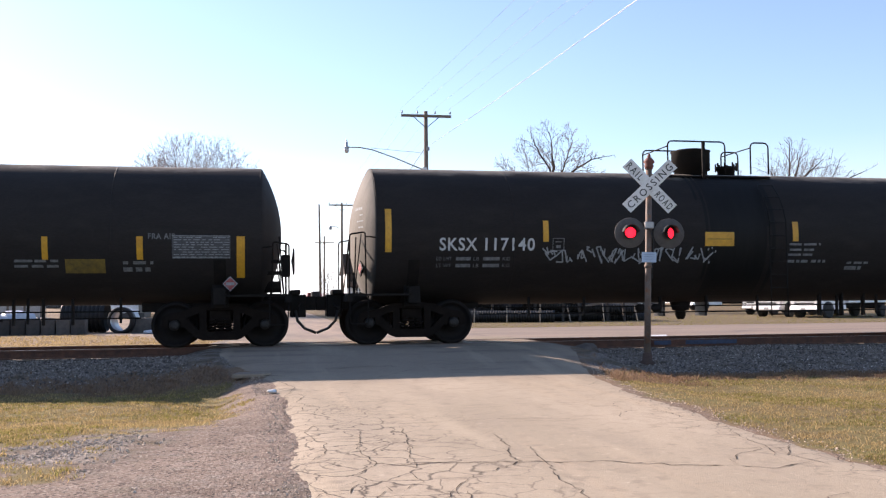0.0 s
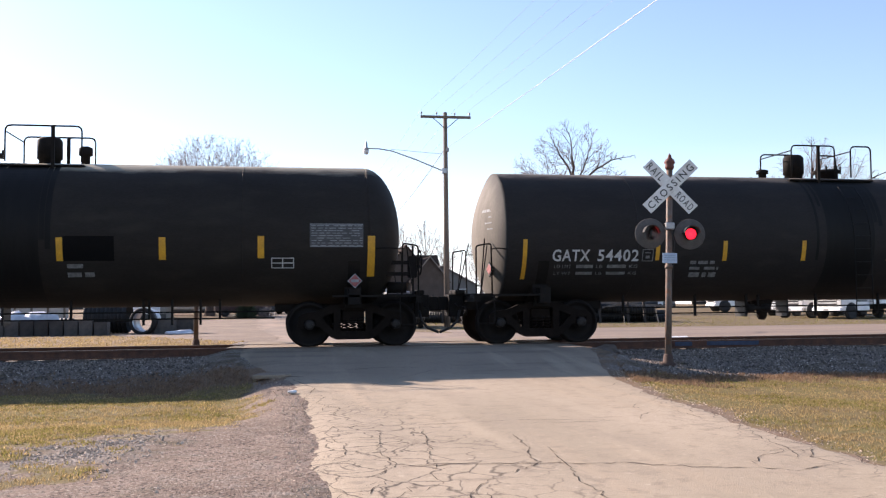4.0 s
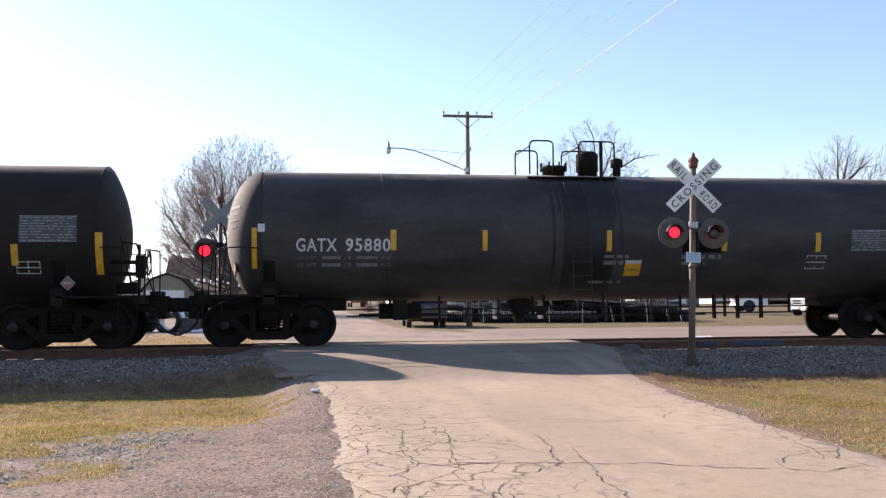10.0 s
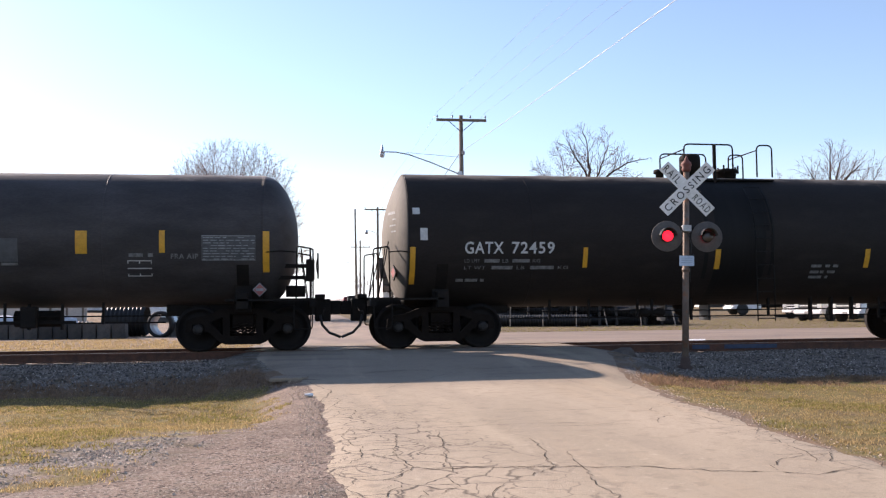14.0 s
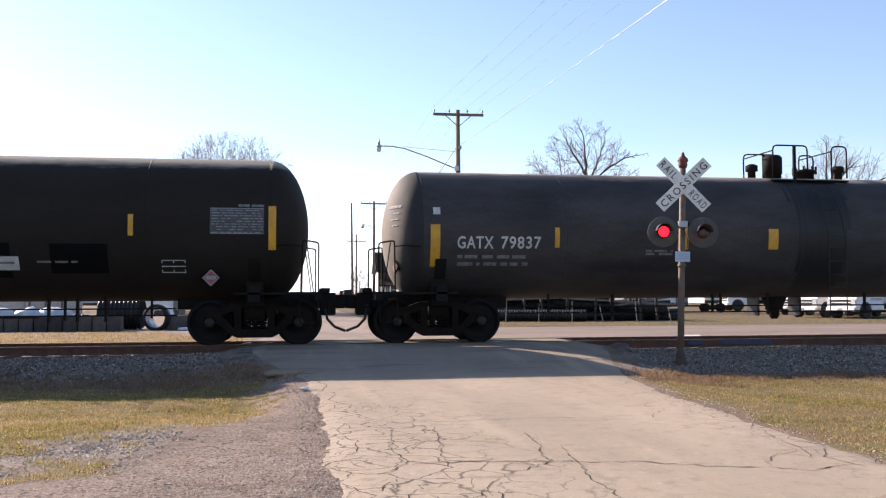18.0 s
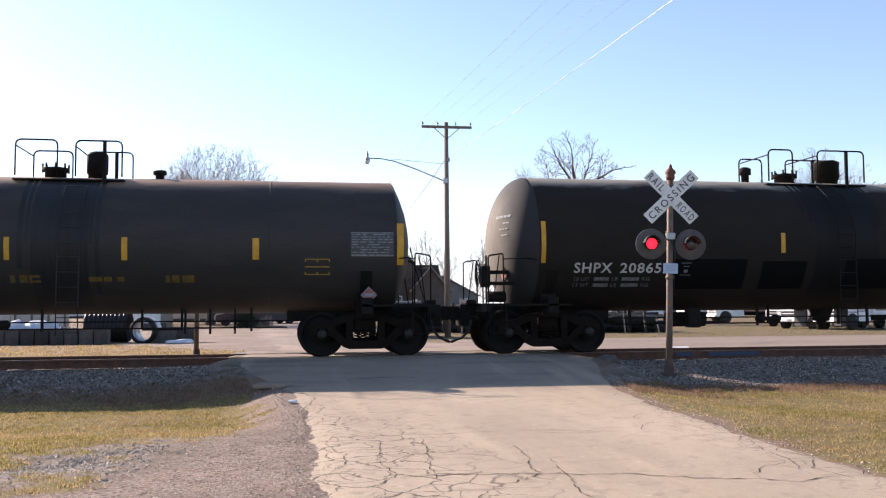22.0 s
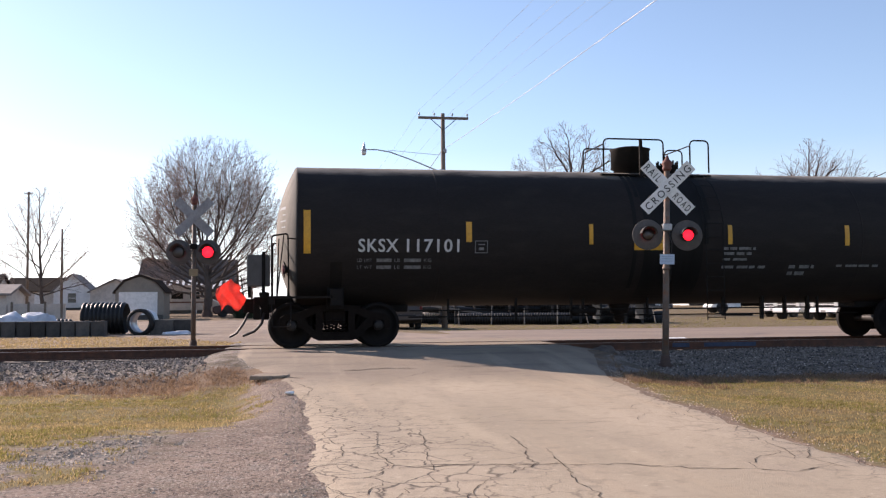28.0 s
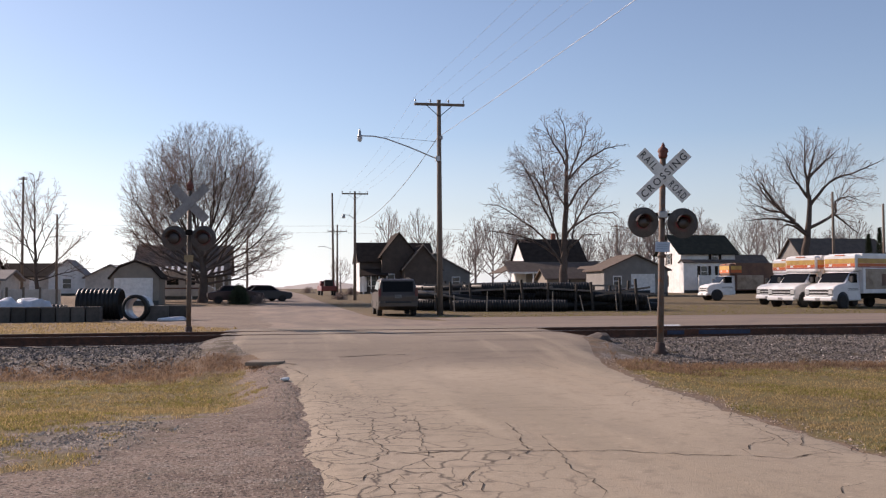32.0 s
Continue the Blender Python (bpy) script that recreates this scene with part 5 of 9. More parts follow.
def tank_car(c):
    global TANK_Z
    TANK_Z = 2.315 + c.get("lift", 0.0)
    L, R, head, tc = c["length"], c.get("radius", TANK_R), c["head"], c["trucks"]
    paint = c["paint"]
    car = thing("tank_car", pose(c["x"], TRACK_Y, RAIL_Z), c["label"], "tank car", "tank cars of the train")
    h = L / 2
    # shell and dished ends
    segs = 72
    body = lathe([(-(h - head), R)] + [(-(h - head) + (L - 2 * head) * k / 12, R) for k in range(1, 12)] + [(h - head, R)], "x", segs, centre=(0, 0, TANK_Z))
    body.faces.ensure_lookup_table()
    bmesh.ops.delete(body, geom=[f for f in body.faces if len(f.verts) > 4], context="FACES_ONLY")
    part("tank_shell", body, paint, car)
    for sgn in (-1, 1):
        if c.get("dish"):
            # a shallow spherical dish with a tight knuckle
            prof = [(sgn * (h - head), R), (sgn * (h - head + 0.025), R - 0.012)] + [(sgn * (h - (head - 0.045) * (k / 14) ** 2), (R - 0.035) * k / 14) for k in range(14, -1, -1)]
        else:
            prof = [(sgn * (h - head * (1 - math.sin(a))), R * math.cos(a)) for a in (math.pi / 2 * (k / 18) for k in range(18))] + [(sgn * h, 0.0)]
        # left end: dust with sun and shade painted in; right end: plain paint
        part("tank_head", lathe(prof, "x", segs, centre=(0, 0, TANK_Z)), (SUN_DUST_GREY if c["paint"] in (GREY_PAINT, BROWN_PAINT) else SUN_DUST_PALE if c.get("dish") else SUN_DUST_BROWN) if sgn < 0 else paint, car, "dished tank end")
        part("weld_seam", lathe([(sgn * (h - head) - 0.012, R - 0.01), (sgn * (h - head) - 0.008, R + 0.002), (sgn * (h - head) + 0.008, R + 0.002), (sgn * (h - head) + 0.012, R - 0.01)], "x", segs, centre=(0, 0, TANK_Z)), paint, car)
    for x in c.get("bands", ()):
        part("weld_seam", lathe([(x - 0.02, R - 0.01), (x - 0.015, R + 0.0022), (x + 0.015, R + 0.0022), (x + 0.02, R - 0.01)], "x", segs, centre=(0, 0, TANK_Z)), paint, car)
    ends = c["ends"]
    wheels = []
    for sgn, end in ((-1, ends[0]), (1, ends[1])):
        tx = sgn * tc
        wheels += truck(car, tx)
        sill_in = sgn * (tc - 1.6)
        strike = end - sgn * 0.55
        part("stub_sill", boxes((min(sill_in, strike), max(sill_in, strike), -0.33, 0.33, 0.72, 1.08), bev=0.015), STEEL_DARK, car)
        coupler(car, strike, sgn, end)
        # saddle over the truck
        prof = [(-1.15, 0.80), (1.15, 0.80), (1.15, 0.98), (1.02, 1.24)] + [(1.02 * math.cos(a) * 1.0, TANK_Z - math.sqrt(max(0, R * R - (1.02 * math.cos(a)) ** 2)) - 0.005) for a in (math.pi * k / 8 for k in range(9))] + [(-1.02, 1.24), (-1.15, 0.98)]
        part("draft_gear", boxes((min(strike, end - sgn * 0.22), max(strike, end - sgn * 0.22), -0.30, 0.30, 0.58, 1.06), (min(strike, end - sgn * 0.34), max(strike, end - sgn * 0.34), -0.42, 0.42, 1.06, 1.16), bev=0.02), STEEL_DARK, car)
        part("saddle", prism(prof, 0.34, "yz", tx), STEEL_DARK, car)
        for y in (-1.26, 1.26):
            part("jacking_pad", boxes((tx - 0.12, tx + 0.12, y - 0.16, y + 0.16, 0.86, 1.20), bev=0.01), STEEL_DARK, car)
        decal("saddle_strap", tx - 0.12, tx + 0.12, 1.15, 1.75, STEEL_DARK, car, 0.02, r=R)
        # end platform and rails
        px0, px1 = strike, sgn * (h - head - 0.7)
        for y in (-1.19, 1.19):
            part("end_platform", boxes((min(px0, px1), max(px0, px1), y - 0.23, y + 0.23, 1.02, 1.06)), STEEL_DARK, car)
        part("end_beam", boxes((min(strike, strike - sgn * 0.12), max(strike, strike - sgn * 0.12), -1.42, 1.42, 0.90, 1.015)), STEEL_DARK, car)
        x1, x0 = strike - sgn * 0.06, sgn * (h - head * 0.35)
        for y in (-1.36, 1.36):
            rail_z = c.get("rail_z", 2.12)
            part("handrail", bent(hoop([(x1, y, 1.04), (x1, y, rail_z - 0.05), (x1 - sgn * 0.32, y, rail_z), (x1 - sgn * 0.34, y, 1.05)], 4, 0.06), 0.017, 6), STEEL_DARK, car)
            part("handrail_brace", rods(((x1 - sgn * 0.10, y * 0.98, 1.05), (x1 - sgn * 0.24, y * 0.99, rail_z - 0.04)), r=0.013), STEEL_DARK, car)
            part("side_rail", bent(hoop([(x1 - sgn * 0.32, y, rail_z - 0.12), (sgn * (h - head * 0.5), y * 1.08, rail_z - 0.10), (sgn * (h - head * 0.92), math.copysign(abs(on_shell(0, rail_z - 0.12, 0.0, R).y) * 0.985, y), rail_z - 0.12)], 4, 0.1), 0.014, 6), STEEL_DARK, car)
            part("grab_iron", bent(hoop([(x1, y, 1.04), (x1 - sgn * 0.02, y * 1.03, 0.45), (x1 - sgn * 0.38, y * 1.03, 0.45), (x1 - sgn * 0.38, y, 1.04)], 3, 0.05), 0.013, 5), STEEL_DARK, car)
        
        # braces up to the head
        for y in (-1, 1) if c.get("dish") else ():
            part("brace", rods(((x1 - sgn * 0.1, 1.30 * y, 1.06), (sgn * (h - 0.06), 0.85 * y, 2.25)), r=0.014), STEEL_DARK, car)
        if sgn in c.get("brake", ()):
            xb = x1 - sgn * 0.05
            part("brake_stand", boxes((xb - 0.09, xb + 0.09, -0.95, -0.70, 1.42, 1.88), bev=0.02), STEEL_DARK, car)
            for zb in (1.46, 1.70):
                part("stand_bracket", boxes((min(xb, sgn * (h - head)), max(xb, sgn * (h - head)), -0.90, -0.84, zb, zb + 0.08)), STEEL_DARK, car)
            part("stand_post", rods(((xb, -0.93, 1.04), (xb, -0.93, 2.10)), r=0.02), STEEL_DARK, car)
            bm = bmesh.new()
            pts = [(xb + sgn * 0.16, -0.82 + 0.26 * math.cos(a), 1.74 + 0.26 * math.sin(a)) for a in (2 * math.pi * k / 20 for k in range(21))]
            bent(pts, 0.016, 6, bm)
            for k in range(5):
                a = 2 * math.pi * k / 5
                rod(bm, (xb + sgn * 0.12, -0.82, 1.74), (xb + sgn * 0.16, -0.82 + 0.25 * math.cos(a), 1.74 + 0.25 * math.sin(a)), 0.012, seg=5)
            part("brake_wheel", bm, STEEL_DARK, car)
            part("brake_cylinder", rods(((xb - sgn * 0.5, -0.55, 1.22), (xb - sgn * 0.1, -0.55, 1.22)), r=0.12, seg=12), STEEL_DARK, car)
    # running gear below the tank
    lo = -(tc - 1.6), tc - 1.6
    for y, z in ((-0.62, 0.74), (-0.42, 0.60)):
        part("train_pipe", rods(((lo[0], y, z), (lo[1], y, z)), r=0.017), STEEL_DARK, car)
    rng = random.Random(int(c["x"] * 10))
    for k in range(7):
        x = lo[0] + (lo[1] - lo[0]) * (k + 0.5) / 7 + rng.uniform(-0.4, 0.4)
        part("pipe_hanger", boxes((x - 0.022, x + 0.022, -0.66, -0.60, 0.50 + rng.uniform(0, 0.12), 1.02)), STEEL_DARK, car)
    part("bottom_outlet", lathe([(0.42, 0.0), (0.42, 0.07), (0.50, 0.12), (0.62, 0.12), (0.64, 0.20), (0.70, 0.20), (0.86, 0.26), (0.95, 0.3)], "z", 16, centre=(c.get("outlet", 0.3), 0, 0)), STEEL_DARK, car)
    part("slack_lever", boxes((h * 0.22, h * 0.22 + 0.75, -0.70, -0.66, 0.56, 0.62), bev=0.008), STEEL_DARK, car)
    for x in (h * 0.34, h * 0.41, h * 0.48):
        part("lever_bracket", boxes((x - 0.02, x + 0.02, -0.72, -0.60, 0.48, 1.0)), STEEL_DARK, car)
    part("drain_valve", lathe([(-0.30, 0.0), (-0.30, 0.05), (-0.26, 0.09), (-0.12, 0.09), (-0.08, 0.05), (0.08, 0.05), (0.12, 0.09), (0.26, 0.09), (0.30, 0.05), (0.30, 0.0)], "x", 12, centre=(-h * 0.18, -0.62, 0.70)), STEEL_DARK, car)
    part("valve_stem", rods(((-h * 0.18, -0.62, 0.62), (-h * 0.18, -0.62, 1.0)), r=0.035), STEEL_DARK, car)
    for dx in (-0.52, 0.52):
        part("outlet_skid", boxes((c.get("outlet", 0.3) + dx - 0.025, c.get("outlet", 0.3) + dx + 0.025, -0.25, 0.25, 0.50, 0.95)), SPILL, car)
    for x in c.get("tanks_below", ()):
        part("air_reservoir", rods(((x - 0.45, -0.35, 0.70), (x + 0.45, -0.35, 0.70)), r=0.17, seg=14), STEEL_DARK, car)
        part("brake_rod", boxes((x - 0.9, x + 0.8, -0.75, -0.70, 0.60, 0.66)), STEEL_DARK, car)
        part("brake_valve", boxes((x - 0.2, x + 0.1, -0.98, -0.76, 0.52, 0.95), bev=0.02), STEEL_DARK, car)
    spill_mat = SPILL if paint in (GREY_PAINT, BROWN_PAINT) else SPILL_DARK
    # ladder up the side
    lx = c.get("ladder", 0.0)
    bm = bmesh.new()
    zs = [0.55 + 0.29 * k for k in range(13)]
    for x in (lx - 0.2, lx + 0.2):
        pts = [(x, -1.60, 0.50)] + [(x, on_shell(0, z, 0.12, R).y if z > TANK_Z else -1.60, z) for z in zs if z > 0.9 and z < TANK_Z + R * 0.93]
        bent(pts, 0.012, 5, bm)
    for z in zs:
        y = on_shell(0, z, 0.12, R).y if z > TANK_Z else -1.60
        if z < TANK_Z + R * 0.9:
            rod(bm, (lx - 0.2, y, z), (lx + 0.2, y, z), 0.009, seg=5)
    part("ladder", bm, spill_mat, car)
    # top fittings
    top = TANK_Z + R
    f = c["fittings"]
    pa, pb = min(f["rail1"][0], f["rail2"][0]) - 0.05, max(f["rail1"][1], f["rail2"][1]) + 0.05
    for y in (-0.56, 0.56):
        part("top_platform", boxes((pa, pb, y - 0.14, y + 0.14, top - 0.135, top - 0.105)), STEEL_DARK, car)
    d0, d1 = f["dome"]
    dr, dc, dh = (d1 - d0) / 2, (d0 + d1) / 2, f.get("dome_h", 0.52)
    part("dome_housing", lathe([(top - 0.05, dr * 0.86), (top + 0.10, dr * 0.86), (top + 0.10, dr), (top + dh - 0.04, dr * 1.0), (top + dh - 0.01, dr * (1.06 if f.get("lip") else 0.93)), (top + dh + 0.03, dr * 0.75), (top + dh + 0.03, 0.0)], "z", 24, centre=(dc, 0, 0)), STEEL_DARK, car, "round valve housing")
    m0, m1 = f["manway"]
    mr, mc = (m1 - m0) / 2, (m0 + m1) / 2
    part("manway", lathe([(top - 0.05, mr * 0.8), (top + 0.12, mr * 0.8), (top + 0.13, mr), (top + 0.20, mr), (top + 0.22, mr * 0.6), (top + 0.23, 0.0)], "z", 24, centre=(mc, 0, 0)), STEEL_DARK, car, "bolted manway cover")
    for k in range(8):
        a = 2 * math.pi * k / 8 + 0.2
        part("eye_bolt", rods(((mc + mr * 0.95 * math.cos(a), mr * 0.95 * math.sin(a), top + 0.10), (mc + mr * 0.95 * math.cos(a), mr * 0.95 * math.sin(a), top + 0.29)), r=0.022, seg=5), STEEL_DARK, car)
    for x, vh in f.get("valves", ()):
        part("safety_valve", lathe([(top - 0.05, 0.09), (top + vh * 0.5, 0.09), (top + vh * 0.5, 0.14), (top + vh * 0.9, 0.14), (top + vh, 0.07), (top + vh, 0.0)], "z", 14, centre=(x, 0, 0)), STEEL_DARK, car)
    for (a, b), hh in ((f["rail1"], f.get("h1", 0.68)), (f["rail2"], f.get("h2", 0.68))):
        for y in (-0.70, 0.70):
            part("top_rail", bent(hoop([(a, y, top - 0.05), (a, y, top + hh), (b, y, top + hh), (b, y, top - 0.05)]), 0.018, 6), STEEL_DARK, car)
            if b - a > 0.8:
                part("rail_post", boxes((a + (b - a) * 0.62 - 0.035, a + (b - a) * 0.62 + 0.035, y - 0.02, y + 0.02, top - 0.22, top + hh)), STEEL_DARK, car)
        part("cross_rail", rods(((a, -0.70, top + hh - 0.12), (a, 0.70, top + hh - 0.12)), r=0.014), STEEL_DARK, car)
    # dried spills that ran down from the fittings
    spill = SPILL if paint in (GREY_PAINT, BROWN_PAINT) else SPILL_DARK
    srng = random.Random(int(c["x"] * 7) + 3)
    s0, s1 = min(m0, d0) - 0.1, max(m1, d1) + 0.1
    decal("spill_stain", s0 + 0.25, s1 - 0.2, 0.92, TANK_Z + R * 0.985, spill, car, 0.0042, r=R)
    for x in (s0, s0 + 0.14, s1 - 0.19, s1 - 0.08):
        decal("spill_stain", x, x + srng.uniform(0.06, 0.105), srng.uniform(1.0, 3.2), TANK_Z + R * 0.985, spill, car, 0.0042, r=R)
    # markings
    mk = c["marks"]
    light, dim = (YELLOW_MARK, DIM_YELLOW) if c.get("yellow_letters") else (WHITE_MARK, DIM_MARK)
    for x0, x1, z0, z1 in mk.get("stripes", ()):
        decal("reflective_stripe", x0, x1, z0, z1, YELLOW, car, r=R)
    for x0, x1, z0, z1 in mk.get("repaint", ()):
        decal("repainted_patch", x0, x1, z0, z1, REPAINT, car, 0.0052, r=R)
    if "text" in mk:
        word, x0, x1, z0, z1 = mk["text"]
        letters, digits = word.split()
        one = (x1 - x0) / (len(letters) * 1.12 + len(digits) + 0.95)
        for name, txt, a, wide in (("reporting_mark", letters, x0, one * 1.12 * len(letters)), ("car_number", digits, x1 - one * len(digits), one * len(digits))):
            me = lettering(txt, z1 - z0, wide)
            for v in me.vertices:
                v.co = on_shell(a + v.co.x, z0 + v.co.z, 0.007, R)
            part_of(name, me, light, car, "stencilled letters" if a == x0 else "stencilled number")
    for word, x0, x1, z0, z1 in mk.get("words", ()):
        me = lettering(word, z1 - z0, x1 - x0)
        for v in me.vertices:
            v.co = on_shell(x0 + v.co.x, z0 + v.co.z, 0.007, R)
        part_of("stencil_word", me, DIM_MARK, car)
    rng = random.Random(int(c["x"] * 100))
    for k, (x0, x1, z0, z1) in enumerate(mk.get("bars", ())):
        x = x0
        bm = bmesh.new()
        if k < 2 and "text" in mk and abs(x0 - mk["text"][1]) < 0.2:
            wide = x1 - x0
            for word, a, b in zip(mk.get("load", (("LD LMT", "LB", "KG"), ("LT WT", "LB", "KG")))[k], (0.0, 0.50, 0.90), (0.20, 0.575, 1.0)):
                me = lettering(word, z1 - z0, wide * (b - a), 0.0)
                for v in me.vertices:
                    v.co = on_shell(x0 + wide * a + v.co.x, z0 + v.co.z, 0.007, R)
                part_of("stencil_word", me, dim, car)
            for a, b in ((0.26, 0.46), (0.63, 0.86)):
                vs = [bm.verts.new(on_shell(x0 + wide * u, z, 0.006, R)) for u, z in ((a, z0), (b, z0), (b, z1), (a, z1))]
                bm.faces.new(vs)
            tagged(part("stencil_line", bm, dim, car), kind="stuff")
            continue
        while x < x1 - 0.02:
            w = min(x1 - x, rng.uniform(0.07, 0.34))
            vs = [bm.verts.new(on_shell(u, z, 0.006, R)) for u, z in ((x, z0), (x + w, z0), (x + w, z1), (x, z1))]
            bm.faces.new(vs)
            x += w + rng.uniform(0.03, 0.10)
        tagged(part("stencil_line", bm, dim, car), kind="stuff")
    for x0, x1, z0, z1 in mk.get("boxes", ()):
        wide = (x1 - x0) > 0.35
        inner = (((x0 + x1) / 2 - 0.01, (x0 + x1) / 2 + 0.01, z0, z1), (x0, x1, (z0 + z1) / 2 - 0.01, (z0 + z1) / 2 + 0.01)) if wide else ((x0 + 0.08, x1 - 0.08, z0 + 0.06, z0 + 0.12), (x0 + 0.06, x1 - 0.06, z1 - 0.09, z1 - 0.07))
        frame_box(x0, x1, z0, z1, 0.016, dim if not wide else light, car, R, inner)
    for x0, x1, z0, z1 in mk.get("yellow", ()):
        decal("yellow_notice", x0, x1, z0, z1, YELLOW, car, label="yellow notice panel", r=R)
        decal("print", x0 + 0.05, x1 - 0.05, (z0 + z1) / 2 - 0.008, (z0 + z1) / 2 + 0.008, YELLOW_DIM, car, 0.009, r=R)
    for x0, x1, z0, z1 in mk.get("dimyellow", ()):
        decal("yellow_notice", x0, x1, z0, z1, YELLOW_DIM, car, label="dirty yellow notice panel", r=R)
    for key, mat in (("patch", WHITE_MARK), ("greysign", PANEL_GREY), ("whitesign", WHITE_MARK)):
        for x0, x1, z0, z1 in mk.get(key, ()):
            decal("label_patch", x0, x1, z0, z1, mat, car, r=R)
    for x0, x1, z0, z1 in mk.get("whitesign", ()):
        decal("print", x0 + 0.04, x1 - 0.08, z0 + 0.12, z1 - 0.10, DIM_MARK, car, 0.009, r=R)
    for x0, x1, z0, z1 in mk.get("panel", ()):
        decal("data_panel", x0, x1, z0, z1, PANEL_GREY, car, label="grey stencilled data panel", r=R)
        bm = bmesh.new()
        for i in range(9):
            z = z0 + (z1 - z0) * (i + 0.5) / 9.6
            u = x0 + (x1 - x0) * 0.03
            while u < x1 - 0.06:
                w = rng.uniform(0.03, 0.16)
                if rng.random() < 0.85:
                    vs = [bm.verts.new(on_shell(p, q, 0.009, R)) for p, q in ((u, z), (min(u + w, x1 - 0.02), z), (min(u + w, x1 - 0.02), z + 0.015), (u, z + 0.015))]
                    bm.faces.new(vs)
                u += w + rng.uniform(0.02, 0.05)
        frame_box(x0 + 0.01, x1 - 0.01, z0 + 0.01, z1 - 0.01, 0.012, SPRAY_GREY, car, R + 0.003)
        tagged(part("print", bm, SPRAY_GREY, car), kind="stuff")
    for x0, x1, z0, z1 in mk.get("placard", ()):
        xc, zc, r = (x0 + x1) / 2, (z0 + z1) / 2, (z1 - z0) / 2
        y = on_shell(xc, z1 + 0.03, 0.03, R).y
        pl = part("placard_holder", prism([(xc - r * 1.15, zc), (xc, zc - r * 1.15), (xc + r * 1.15, zc), (xc, zc + r * 1.15)], 0.02, "xz", y + 0.02), STEEL_DARK, car)
        part("placard", prism([(xc - r, zc), (xc, zc - r), (xc + r, zc), (xc, zc + r)], 0.006, "xz", y), SPRAY_GREY, pl, "white-bordered red placard")
        part("placard_face", prism([(xc - r * 0.86, zc), (xc, zc - r * 0.86), (xc + r * 0.86, zc), (xc, zc + r * 0.86)], 0.004, "xz", y - 0.006), PLACARD_RED, pl)
        part("placard_band", boxes((xc - r * 0.55, xc + r * 0.55, y - 0.014, y - 0.010, zc - r * 0.2, zc + r * 0.2)), SPRAY_GREY, pl)
    for x0, x1, z0, z1 in mk.get("graffiti", ()):
        bm = bmesh.new()
        x = x0
        while x < x1 - 0.1:
            pts = [(x + rng.uniform(-0.06, 0.18), z0 + rng.uniform(0, 1) * (z1 - z0)) for _ in range(rng.choice((3, 4, 5)))]
            for (a, b), (e, g) in zip(pts, pts[1:]):
                d = Vector((e - a, g - b)).normalized() * 0.015
                vs = [bm.verts.new(on_shell(p, q, 0.008, R)) for p, q in ((a - d.y, b + d.x), (e - d.y, g + d.x), (e + d.y, g - d.x), (a + d.y, b - d.x))]
                bm.faces.new(vs)
            x += rng.uniform(0.09, 0.15)
        tagged(part("graffiti", bm, SPRAY_GREY, car, "pale spray-painted strokes"), kind="stuff")
    # placard and seam on the left-hand end
    yy, zz = -0.78, TANK_Z - 0.72
    rr = math.hypot(yy, zz - TANK_Z) / R
    deep = head * (1 - rr * rr) if c.get("dish") else head * math.sqrt(1 - rr * rr)
    pl = part("placard_holder", prism([(-0.17, 0), (0, -0.17), (0.17, 0), (0, 0.17)], 0.02, "yz", 0), STEEL_DARK, car)
    pl.matrix_basis = pose(-(h - head + deep) - 0.05, yy, zz, 0, 0, 14)
    part("placard", prism([(-0.14, 0), (0, -0.14), (0.14, 0), (0, 0.14)], 0.006, "yz", -0.014), SPRAY_GREY, pl, "white-bordered red placard")
    part("placard_face", prism([(-0.12, 0), (0, -0.12), (0.12, 0), (0, 0.12)], 0.004, "yz", -0.02), PLACARD_RED, pl)
    # small print on the dusty near quarter of the left-hand end
    if c.get("end_print", True):
        bm = bmesh.new()
        for i, (w, hgt) in enumerate(((0.55, 0.06), (0.30, 0.03), (0.34, 0.03), (0.22, 0.03))):
            z = TANK_Z + 0.52 - i * 0.13
            for k in range(int(w / 0.11)):
                y0 = -1.02 + k * 0.11 + 0.012
                pts = []
                for yy, zz in ((y0, z), (y0 + 0.09, z), (y0 + 0.09, z + hgt), (y0, z + hgt)):
                    rr = min(0.9999, math.hypot(yy, zz - TANK_Z) / R)
                    deep = head * (1 - rr * rr) if c.get("dish") else head * math.sqrt(1 - rr * rr)
                    pts.append(bm.verts.new((-(h - head + deep) - 0.012, yy, zz)))
                bm.faces.new(pts)
        tagged(part("end_print", bm, SPRAY_GREY, car), kind="stuff")
    return car, wheels


MARKS_A = dict(
    stripes=[(-7.54, -7.41, 1.91, 2.8), (-4.18, -4.06, 2.13, 2.58), (1.62, 1.76, 2.16, 2.6)],
    text=('SKSX 117140', -6.41, -4.36, 1.94, 2.21),
    bars=[(-6.46, -4.89, 1.74, 1.81), (-6.46, -4.89, 1.6, 1.67), (1.54, 2.31, 2.07, 2.12), (1.56, 2.25, 1.95, 2.0), (1.53, 2.13, 1.84, 1.89), (1.53, 2.48, 1.69, 1.75), (3.03, 3.65, 1.66, 1.71), (3.0, 3.43, 1.53, 1.61)],
    boxes=[(-3.97, -3.71, 1.94, 2.21)],
    yellow=[(-0.49, 0.2, 2.05, 2.36)],
    graffiti=[(-4.19, -0.17, 1.66, 2.04)],
)
